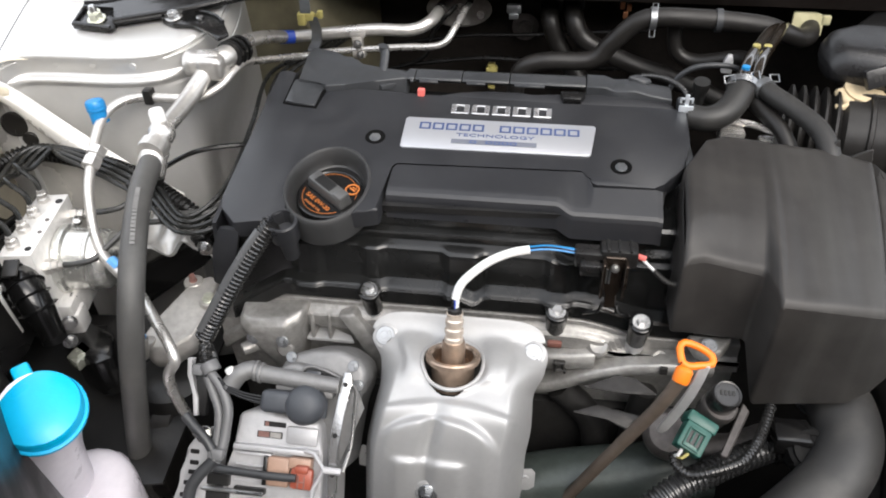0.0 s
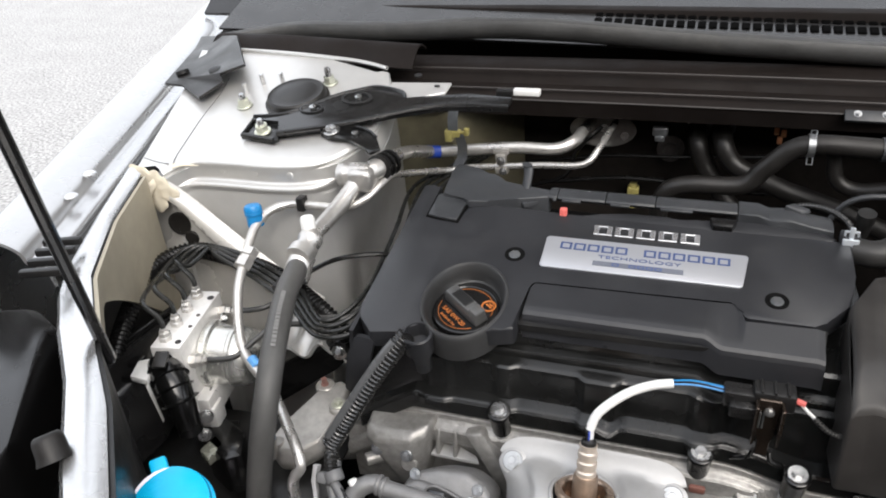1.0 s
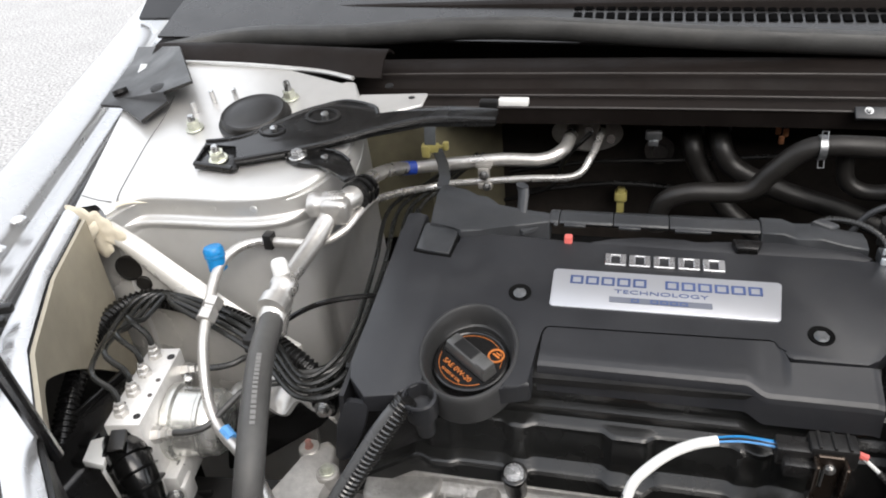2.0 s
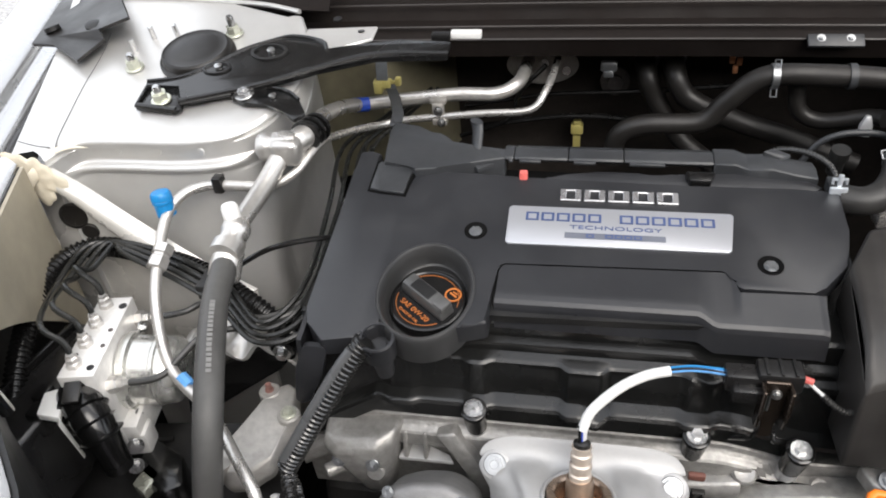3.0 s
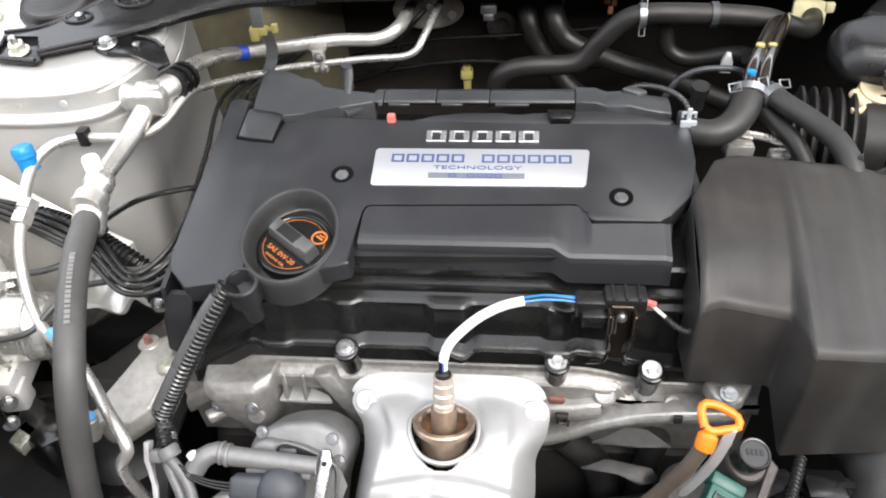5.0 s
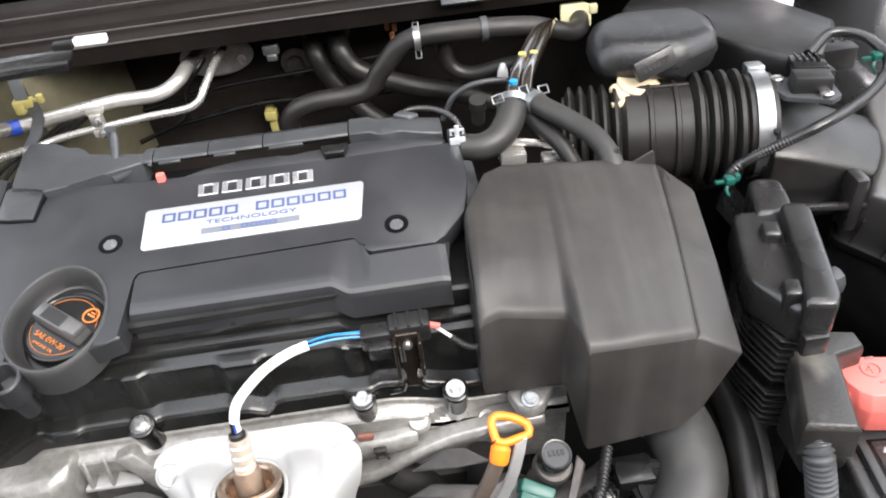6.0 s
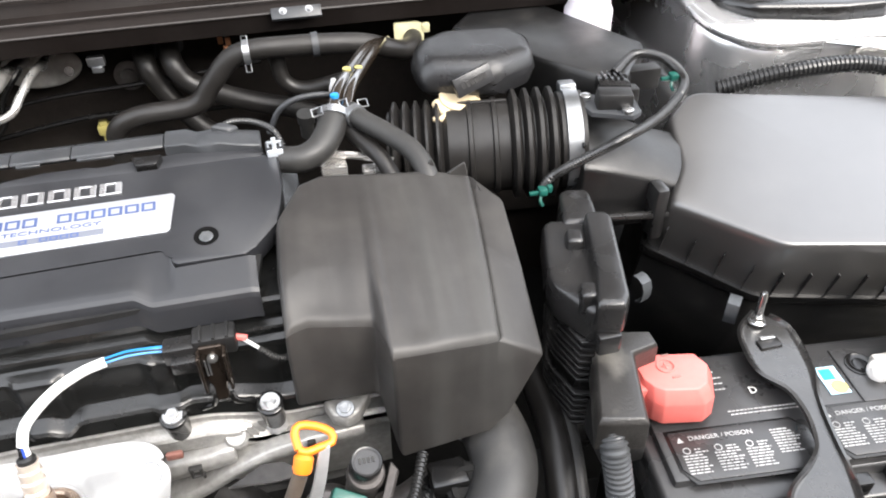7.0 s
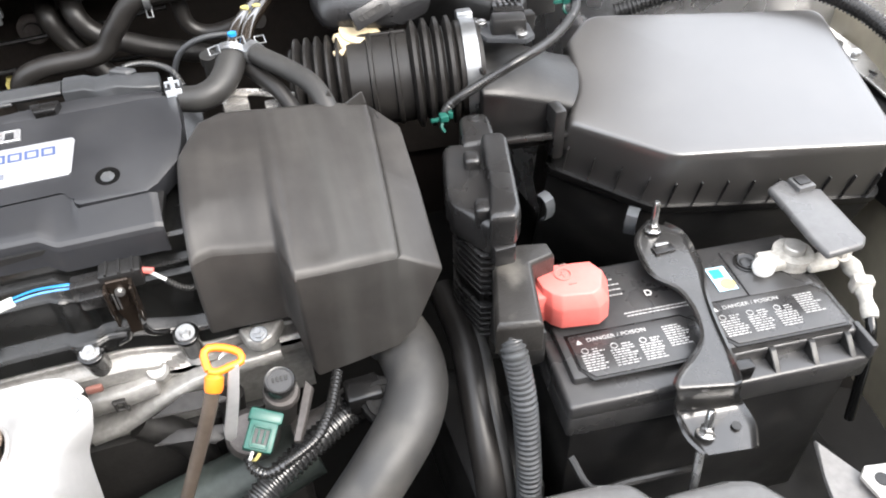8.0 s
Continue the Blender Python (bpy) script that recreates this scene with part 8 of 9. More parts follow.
for x, y in ((0.100, 0.0695), (0.099, 0.0490)):
    b = B()
    box(b, (x, y, 0.7375), (0.006, 0.0018, 0.001), 0.0003)
    part("slot", b, RUST, red)
# black fuse cover
fuse = thing("fuse_cover", (0.05, 0.05, 0.66), "dusty black fuse link cover beside the battery", "fuse cover")
b = B()
loft(b, [[(x, y, 0.728) for x, y in ((0.024, 0.013), (0.056, 0.005), (0.072, 0.062), (0.092, 0.066), (0.092, 0.080), (0.066, 0.086), (0.046, 0.076))], [(x, y, 0.752) for x, y in ((0.024, 0.013), (0.056, 0.006), (0.0715, 0.062), (0.091, 0.066), (0.091, 0.0795), (0.066, 0.0855), (0.046, 0.076))], [(x, y, 0.756) for x, y in ((0.027, 0.0155), (0.0535, 0.009), (0.069, 0.0635), (0.089, 0.067), (0.089, 0.078), (0.066, 0.0835), (0.048, 0.0745))]], 0.0010, 2, 20)
part("cover", b, mat("dusty_black_plastic", (0.020, 0.0185, 0.017), 0.40, bump=0.3, bscale=500, dust=0.28, scale=26), fuse)
b = B()
box(b, (0.050, 0.034, 0.715), (0.030, 0.036, 0.034), 0.003)
part("base", b, DARK, fuse)
b = B()
tube(b, [(0.0365, 0.020, 0.740), (0.0370, 0.008, 0.726), (0.0390, -0.008, 0.690), (0.0360, -0.030, 0.635), (0.031, -0.045, 0.59), (0.025, -0.06, 0.53)], 0.0096, 20, ribs=(0.0040, 0.0013))
part("conduit", b, mat("grey_conduit", (0.040, 0.042, 0.044), 0.30, bump=0.15, dust=0.1), fuse, "grey corrugated conduit")
# hold-down strap
hold = thing("battery_strap", (0.19, 0.03, 0.62), "black steel battery hold-down strap with two bright studs", "battery strap")


STRAPSTEEL = mat("scuffed_black_strap", (0.013, 0.0125, 0.012), 0.30, bump=0.12, bscale=350, var=0.3, dust=0.05, coat=0.4, spec=0.7)


def strap(u, v):
    # both edges and the height
    prof = ((0.2035, 0.113, 0.2127, 0.106, 0.714), (0.1831, 0.0985, 0.2214, 0.0933, 0.714), (0.1750, 0.079, 0.2195, 0.0732, 0.714), (0.1730, 0.0560, 0.2125, 0.0477, 0.714), (0.1845, 0.0360, 0.2010, 0.0270, 0.714), (0.1850, 0.0154, 0.1945, 0.0097, 0.7138), (0.1805, -0.001, 0.1890, -0.0092, 0.7136), (0.1740, -0.0135, 0.1860, -0.0215, 0.7134), (0.1620, -0.0235, 0.1835, -0.0330, 0.713), (0.1420, -0.0350, 0.1805, -0.0455, 0.713), (0.1335, -0.0430, 0.1770, -0.0550, 0.7125), (0.1345, -0.0455, 0.1775, -0.0560, 0.706), (0.1370, -0.0450, 0.1830, -0.0530, 0.690), (0.1380, -0.0500, 0.1870, -0.0555, 0.683), (0.1370, -0.0640, 0.1865, -0.0700, 0.680), (0.1420, -0.0790, 0.1780, -0.0850, 0.678))
    x0, y0, x1, y1, z = curve(prof, v)
    s = max(0.0, abs(2 * u - 1) - 0.86) / 0.14
    return (x0 + (x1 - x0) * u, y0 + (y1 - y0) * u, z + 0.003 * s)


part("bar", sheet(B(), strap, 28, 120, -0.0025), STRAPSTEEL, hold, "", 60)
b = B()
box(b, (0.1965, 0.0795, 0.7150), (0.018, 0.009, 0.0022), 0.0008)
part("slot", b, DARK, hold)
b = B()
box(b, (0.1965, 0.0835, 0.7170), (0.012, 0.0035, 0.0022), 0.0006)
part("tongue", b, STEEL, hold)
for p, d, h in (((0.2000, 0.103, 0.7155), (0.05, 0.1, 1), 0.026), ((0.150, -0.066, 0.6810), (0.25, 0.3, 1), 0.018)):
    b = B()
    hexhead(b, along(p, d), 0.0052, 0.005, 1.35)
    part("nut", b, STEEL, hold)
    b = B()
    lathe(b, [(0.0032, 0.005), (0.0032, h), (0.002, h + 0.002), (0, h + 0.002)], along(p, d), 12)
    part("stud", b, STEEL, hold)
b = B()
lathe(b, [(0.0034, 0), (0.0034, 0.001), (0, 0.001)], along((0.1735, -0.0675, 0.6815), (0, -0.1, 1)), 14)
part("hole", b, DARK, hold)
b = B()
tube(b, [(0.139, -0.077, 0.680), (0.132, -0.088, 0.655), (0.125, -0.098, 0.60)], 0.003, 8)
part("rod", b, STEEL, hold)
# tray and front pieces
b = B()
prism(b, [(0.035, -0.062), (0.06, -0.075), (0.33, -0.105), (0.36, -0.05), (0.36, 0.12), (0.04, 0.14)], 0.46, 0.50, 0.008)
tube(b, [(0.062, -0.040, 0.660), (0.070, -0.062, 0.648), (0.10, -0.066, 0.648), (0.15, -0.072, 0.65)], 0.003, 8)
single("battery_tray", b, DARK, "black plastic battery tray", "tray")
DUCT = mat("pale_grey_duct", (0.085, 0.085, 0.084), 0.42, bump=0.1, dust=0.04)
for x0, x1, yy in ((0.020, 0.101, -0.064), (0.104, 0.182, -0.090)):
    b = B()
    loft(b, [[(x0, yy - 0.075, z), (x1, yy - 0.085, z), (x1, yy - 0.030 + e, z), (x1 - 0.014, yy - 0.008 + e, z), (x0 + 0.045, yy - 0.002 + e, z), (x0, yy + e * 0.5, z)] for z, e in ((0.60, 0.0), (0.658, 0.0), (0.668, -0.003), (0.673, -0.010))], 0.004, 3, 20)
    single("radiator_duct", b, DUCT, "rounded grey plastic radiator duct end", "duct")
b = B()
prism(b, [(0.233, -0.084), (0.246, -0.121), (0.262, -0.150), (0.205, -0.150), (0.220, -0.112)], 0.656, 0.660, 0.0015)
frontb = thing("front_bracket", (0.24, -0.12, 0.65), "pale speckled pressed front bracket with a holed tab", "bracket")
part("plate", b, mat("speckled_galvanised", (0.15, 0.145, 0.14), 0.55, metal=0.3, bump=0.3, bscale=300, var=0.25), frontb)
b = B()
prism(b, [(0.238, -0.122), (0.246, -0.116), (0.275, -0.122), (0.285, -0.16), (0.240, -0.16)], 0.664, 0.667, 0.001)
tabf = part("tab", b, CAST, frontb, "bare metal tab")
b = B()
lathe(b, [(0.0052, 0), (0.005, 0.0006), (0, 0.0006)], Matrix.Translation((0.250, -0.1285, 0.667)), 18)
part("hole", b, DARK, tabf)

# ---- air filter box ----
CLIPGREY = mat("grey_spring_clip", (0.07, 0.075, 0.08), 0.4, metal=0.3, bump=0.1, var=0.2)
AF = Matrix.Translation((0, 0.13, 0.77)) @ Matrix.Rotation(math.atan(0.25), 4, "X")
airbox = thing("air_filter_box", (0.31, 0.2, 0.66), "satin black plastic air filter box with a sloped lid", "air filter box")
lo = [(0.226, 0.302), (0.196, 0.276), (0.184, 0.222), (0.158, 0.189), (0.226, 0.126), (0.300, 0.109), (0.420, 0.084), (0.452, 0.252)]


def ax(pts, w, k=0.0, c=(0.31, 0.2)):
    return [(x + (x - c[0]) * k, (y + (y - c[1]) * k - 0.13) * 1.031, w) for x, y in pts]


b = B()
soft_lo = fillet(lo, [0.012, 0.010, 0.012, 0.009, 0.008, 0.10, 0.014, 0.014], 5)
loft(b, [[(x, y, h + (0.0032 - 0.36 * min(0.0, x - 0.33) ** 2) * ease((h + 0.06) / 0.05)) for x, y, h in ax(soft_lo, w, k)] for w, k in ((-0.060, 0.050), (-0.030, 0.028), (-0.0090, 0.0135), (-0.0055, 0.0075), (-0.0030, 0.000), (-0.0012, -0.010), (-0.0003, -0.022), (0.0, -0.040), (0.0, -0.2), (0.0, -0.4), (0.0, -0.6), (0.0, -0.8), (0.0, -0.95))], 0, 1, 25, AF)
part("lid", b, AIRLID, airbox, "", 40)
b = B()
loft(b, [ax(soft_lo, -0.068, 0.085), ax(soft_lo, -0.066, 0.088), ax(soft_lo, -0.061, 0.088), ax(soft_lo, -0.059, 0.085)], 0, 2, 25, AF)
part("rim", b, GLOSSY, airbox)
b = B()
loft(b, [ax(lo, -0.20, 0.02), ax(lo, -0.066, 0.055)], 0.004, 2, 25, AF)
part("body", b, DARK, airbox)
for a, c, n in ((3, 4, 4), (4, 6, 9)):
    ang = math.atan2(lo[c][1] - lo[a][1], lo[c][0] - lo[a][0])
    for i in range(n):
        t = (i + 0.5) / n
        x = lo[a][0] * (1 - t) + lo[c][0] * t
        y = lo[a][1] * (1 - t) + lo[c][1] * t
        x, y = x + (x - 0.31) * 0.046, y + (y - 0.2) * 0.046
        bb = B()
        box(bb, (0, 0.002, 0), (0.0012, 0.008, 0.030), 0.0003, AF @ Matrix.Translation((x, (y - 0.13) * 1.031, -0.046)) @ Matrix.Rotation(ang, 4, "Z"), 1)
        part("fin", bb, AIRBOX, airbox)
for x, y, z, turn in ((0.1270, 0.1570, 0.7190, 20), (0.1950, 0.1270, 0.7060, -42)):
    b = B()
    K = Matrix.Translation((x, y, z)) @ Matrix.Rotation(radians(turn), 4, "Z") @ Matrix.Scale(0.75, 4)
    arc = [(0.009, 0.016), (0.002, 0.0165), (-0.005, 0.013), (-0.0085, 0.005), (-0.0085, -0.005), (-0.006, -0.013), (0.001, -0.017)]
    back = [(p * 0.82 + 0.0004, q * 0.88) for p, q in reversed(arc)]
    loft(b, [[(h, p, q) for p, q in arc + back] for h in (-0.0065, 0.0065)], 0.0, 1, 25, K)
    part("clip", b, CLIPGREY, airbox, "grey bent spring clip")
b = B()
box(b, (0.152, 0.20, 0.765), (0.012, 0.02, 0.05), 0.004)
part("lug", b, AIRBOX, airbox)
# outlet duct with the flow meter
b = B()
loft(b, [[(x, y, 0.744), (x, y, zf), (x, y + 0.004, zf + 0.005), (x, y + 0.018, zf + 0.014), (x, y + 0.036, zf + 0.0225), (x, y + 0.058, zf + 0.025), (x, y + 0.080, zf + 0.012), (x, y + 0.082, 0.744)] for x, y, zf in ((0.090, 0.2150, 0.8040), (0.120, 0.2120, 0.7970), (0.150, 0.2090, 0.7880), (0.176, 0.2070, 0.7770), (0.225, 0.2090, 0.7600))], 0.0022, 3, 30)
box(b, (0.134, 0.2085, 0.7560), (0.092, 0.006, 0.0050), 0.0015, Matrix.Translation((0.134, 0.2085, 0)) @ Matrix.Rotation(radians(-6), 4, "Z") @ Matrix.Translation((-0.134, -0.2085, 0)))
part("outlet", b, DARK, airbox)
b = B()
box(b, (0.132, 0.197, 0.764), (0.098, 0.006, 0.006), 0.002, Matrix.Translation((0.132, 0.197, 0)) @ Matrix.Rotation(radians(-8), 4, "Z") @ Matrix.Translation((-0.132, -0.197, 0)))
part("outlet_lip", b, AIRBOX, airbox)
for k in range(2):
    b = B()
    box(b, (0.092 + 0.0, 0.228 + 0.02 * k, 0.822 + 0.012 * k), (0.003, 0.014, 0.004), 0.001)
    part("rib", b, AIRBOX, airbox)
b = B()
BL = along((-0.052, 0.296, 0.795), (1, -0.22, 0.06))
prof = [(0.034, 0)]
for k in range(5):
    prof += [(0.034, 0.002 + 0.009 * k), (0.042, 0.005 + 0.009 * k), (0.042, 0.007 + 0.009 * k), (0.035, 0.010 + 0.009 * k)]
prof += [(0.039, 0.05), (0.039, 0.066), (0.041, 0.067), (0.041, 0.070), (0.039, 0.071), (0.039, 0.086), (0.041, 0.087), (0.041, 0.090), (0.039, 0.091), (0.039, 0.100)]
for k in range(4):
    prof += [(0.038, 0.101 + 0.010 * k), (0.046, 0.104 + 0.010 * k), (0.046, 0.107 + 0.010 * k), (0.038, 0.110 + 0.010 * k)]
prof += [(0.041, 0.142), (0.041, 0.162), (0.0, 0.163)]
lathe(b, prof, BL, 48)
inthose = thing("intake_hose", (0.03, 0.28, 0.75), "black ribbed rubber intake bellows with a steel band clamp", "intake hose")
bellows = part("bellows", b, RUBBER, inthose)
for k in (1, 7):
    b = B()
    box(b, (0.0395, 0, 0.0745), (0.0034, 0.0040, 0.050), 0.0006, BL @ Matrix.Rotation(radians(30 * k + 10), 4, "Z"), 1)
    part("rib", b, RUBBER, bellows)
b = B()
lathe(b, [(0.0415, 0.146), (0.0432, 0.146), (0.0432, 0.158), (0.0415, 0.158)], BL, 48)
box(b, (0.012, 0.042, 0.152), (0.020, 0.010, 0.014), 0.002, BL @ Matrix.Rotation(radians(-60), 4, "Z"))
part("band_clamp", b, CLIPSTEEL, inthose)
maf = thing("flow_meter", (0.13, 0.26, 0.835), "black air flow meter with a steel screw and plug", "sensor")
MM = Matrix.Translation((0.124, 0.252, 0.846)) @ Matrix.Rotation(radians(-14), 4, "Z")
b = B()
prism(b, [(-0.026, -0.004), (-0.018, -0.020), (0.014, -0.026), (0.022, -0.018), (0.020, 0.004), (-0.016, 0.012)], -0.007, -0.003, 0.001, MM)
part("base_plate", b, GREYP, maf)
b = B()
box(b, (0.001, -0.008, 0.003), (0.030, 0.018, 0.014), 0.0025, MM, 2, 0.08)
part("body", b, DARK, maf)
b = B()
box(b, (0.003, 0.013, 0.003), (0.026, 0.022, 0.013), 0.002, MM)
for k in range(4):
    box(b, (-0.005 + 0.005 * k, 0.018, 0.0100), (0.002, 0.014, 0.002), 0.0005, MM)
part("plug", b, GLOSSY, maf)
for x, y in ((0.010, -0.020), (-0.020, 0.004)):
    b = B()
    lathe(b, [(0.005, 0), (0.005, 0.003), (0.003, 0.004), (0, 0.004)], MM @ Matrix.Translation((x, y, -0.003)), 16)
    part("screw", b, STEEL, maf)
b = B()
tube(b, [MM @ Vector((0.006, 0.026, 0.008)), (0.160, 0.290, 0.862), (0.182, 0.280, 0.860), (0.190, 0.258, 0.852), (0.178, 0.240, 0.846), (0.150, 0.222, 0.838), (0.110, 0.206, 0.832), (0.0650, 0.2126, 0.8061), (0.0530, 0.2106, 0.7921)], 0.0043, 14, ribs=(0.0022, 0.0005))
part("lead", b, LOOM, maf, "ribbed black lead")
for x, y, z in ((0.0530, 0.2066, 0.7961), (0.183, 0.262, 0.852)):
    b = B()
    box(b, (x, y, z), (0.007, 0.008, 0.006), 0.0012)
    box(b, (x - 0.007, y, z - 0.001), (0.008, 0.003, 0.003), 0.0008)
    box(b, (x + 0.006, y + 0.001, z + 0.001), (0.004, 0.005, 0.006), 0.0008)
    tube(b, [(x, y, z), (x - 0.003, y - 0.004, z - 0.006), (x - 0.001, y - 0.006, z - 0.010)], 0.0014, 6)
    part("clip", b, GREEN, maf, "green wiring clip")
b = B()
tube(b, [(0.27, 0.322, 0.80), (0.33, 0.306, 0.818), (0.40, 0.290, 0.824), (0.46, 0.245, 0.815), (0.495, 0.19, 0.79), (0.50, 0.12, 0.75)], 0.0085, 14, ribs=(0.0042, 0.0014))
single("headlamp_loom", b, mat("dark_grey_sleeve", (0.018, 0.018, 0.018), 0.22, bump=0.0, var=0.15), "dark corrugated loom along the wing behind the air filter box", "wiring loom")
lampb = thing("lamp_bracket", (0.50, 0.2, 0.70), "silver headlamp bracket with round holes", "bracket")
b = B()
loft(b, [[(0.462, 0.300, z + 0.02), (0.498, 0.290, z + 0.02), (0.520, 0.180, z), (0.500, 0.100, z - 0.01), (0.485, 0.100, z - 0.01), (0.490, 0.200, z)] for z in (0.742, 0.746)], 0.001, 1)
lplate = part("plate", b, ALU, lampb)
# added black block that supplies the dark of the gap round the bracket
b = B()
box(b, (0.510, 0.205, 0.700), (0.11, 0.25, 0.07), 0.01)
part("gap_shade_block", b, DARK, lampb, "black block put in for the shade behind the bracket")
for x, y, z, r in ((0.486, 0.258, 0.759, 0.013), (0.503, 0.205, 0.750, 0.009), (0.500, 0.165, 0.7465, 0.007)):
    b = B()
    lathe(b, [(r, 0), (r, 0.0016), (r * 0.8, 0.002), (0, 0.002)], Matrix.Translation((x, y, z - 0.001)), 24)
    part("hole", b, DARK, lplate)
for x, y, z in ((0.497, 0.232, 0.754), (0.505, 0.185, 0.748)):
    b = B()
    hexhead(b, along((x, y, z), (-0.2, -0.2, 1)), 0.005, 0.005)
    part("bolt", b, STEEL, lplate)

# ---- behind: brake fluid reservoir, fuse panel, bottle ----
res = thing("brake_reservoir", (0.03, 0.33, 0.80), "rounded black brake fluid reservoir over a cream cap", "reservoir")
b = B()
RO = [(x - 0.006, y) for x, y in ((-0.016, 0.302), (0.045, 0.286), (0.084, 0.306), (0.090, 0.342), (0.078, 0.366), (0.015, 0.374), (-0.011, 0.358), (-0.020, 0.330))]
loft(b, [ring([(x * 0.9 + 0.003, y * 0.97 + 0.01) for x, y in RO], 0.838), ring(RO, 0.848), ring(RO, 0.859), ring([(0.04 + (x - 0.04) * 0.86, 0.335 + (y - 0.335) * 0.8) for x, y in RO], 0.870)], 0.008, 4, 12)
part("cover", b, mat("moulded_dark_grey_plastic", (0.016, 0.016, 0.0168), 0.36, bump=0.2, bscale=800), res)
b = B()
TM = along((0.0175, 0.2880, 0.8570), (0.1, -0.93, 0.36), (0.95, 0.05, -0.12)) @ Matrix.Rotation(radians(24), 4, "Z")
box(b, (0, 0, 0), (0.034, 0.016, 0.006), 0.001, TM)
tabr = part("tab", b, bpy.data.materials["moulded_dark_grey_plastic"], res)
b = B()
for k in range(6):
    box(b, (-0.010 + 0.004 * k, 0, 0.0031), (0.0030, 0.005, 0.0004), 0, TM, 1)
part("print_bar", b, DARK, tabr)
b = B()
CP = along((0.006, 0.2945, 0.8350), (0.1, -0.25, 1), (1, 0.1, 0))
tube(b, [CP @ Vector((0.0175 * math.cos(radians(a)), 0.0175 * math.sin(radians(a)), 0)) for a in range(170, 376, 12)], 0.0046, 10, flat=0.8)
lathe(b, [(0.0150, -0.009), (0.0158, -0.007), (0.0158, 0.006), (0, 0.006)], CP, 28)
loft(b, [[(x, y - 0.0025, z - 0.002), (x, y + 0.0025, z - 0.002), (x, y + 0.0025, z + 0.002), (x, y - 0.0025, z + 0.002)] for x, y, z in ((-0.006, 0.2800, 0.8335), (-0.012, 0.2755, 0.8325), (-0.0195, 0.2740, 0.8335))], 0.0012, 2, 20)
loft(b, [[(0.0085, 0.2770, z), (0.0125, 0.2765, z), (0.0125, 0.2795, z), (0.0085, 0.2800, z)] for z in (0.8230, 0.8340)], 0.0008, 1)
part("cap", b, CREAM, res, "cream plastic filler cap")
panelb = thing("fuse_box", (0.12, 0.38, 0.75), "flat black under-bonnet fuse box lid", "fuse box")
b = B()
FO = [(0.0333, 0.4252), (0.0716, 0.4753), (0.1344, 0.4629), (0.1960, 0.3407), (0.1440, 0.2690), (0.0936, 0.3300)]
loft(b, [ring(FO, 0.80), ring(FO, 0.842), ring([(0.11 + (x - 0.11) * 0.96, 0.37 + (y - 0.37) * 0.96) for x, y in FO], 0.848)], 0.003, 2, 20)
part("lid", b, DARK, panelb)
b = B()
box(b, (0.175, 0.300, 0.835), (0.03, 0.014, 0.02), 0.002)
box(b, (0.150, 0.276, 0.832), (0.02, 0.012, 0.016), 0.002)
part("latch", b, DARK, panelb)
b = B()
lathe(b, [(0.024, 0), (0.024, 0.06), (0.021, 0.066), (0.021, 0.10), (0, 0.10)], Matrix.Translation((0.175, 0.425, 0.79)), 28)
single("fluid_bottle", b, TANK, "milky white fluid bottle behind the fuse box", "bottle")

# ---- hoses against the bulkhead ----
def wire_ear(bm, c, w, h, n, x):
    """The bent wire loop of a spring clip: w wide, h high, facing n."""
    m = along(c, n, x)
    tube(bm, [m @ Vector(p) for p in ((-w / 2, -h / 2, 0), (-w / 2, h / 2, 0), (w / 2, h / 2, 0), (w / 2, -h / 2, 0), (-w / 2, -h / 2, 0))], 0.0007, 6, smooth=False)


def hosing(name, pts, r, mt, label, cat="hose", n=14):
    bb = B()
    tube(bb, pts, r, n)
    return single(name, bb, mt, label, cat)


vac = thing("heater_hose", (-0.15, 0.42, 0.78), "black rubber heater hose with steel spring clips", "hose")
b = B()
tube(b, [(-0.293, 0.42, 0.755), (-0.288, 0.415, 0.785), (-0.265, 0.415, 0.797), (-0.215, 0.415, 0.801), (-0.195, 0.415, 0.822), (-0.168, 0.413, 0.847), (-0.12, 0.412, 0.850), (-0.06, 0.412, 0.846), (-0.035, 0.415, 0.838), (-0.016, 0.424, 0.829), (-0.003, 0.436, 0.827), (0.001, 0.452, 0.829)], 0.0095, 16)
part("hose", b, RUBBER, vac)
for x, z in ((-0.160, 0.8485), (-0.098, 0.849)):
    b = B()
    lathe(b, [(0.0105, -0.003), (0.0112, -0.003), (0.0112, 0.003), (0.0105, 0.003)], along((x, 0.412, z), (1, 0, 0.02)), 24)
    if x < -0.12:
        wire_ear(b, (x, 0.4080, z + 0.0130), 0.0048, 0.0070, (0, -1, 0.4), (1, 0, 0))
        wire_ear(b, (x, 0.4040, z - 0.0120), 0.0048, 0.0070, (0, -1, 0.4), (1, 0, 0))
    part("spring_clip", b, CLIPSTEEL if x < -0.12 else GREYP, vac)
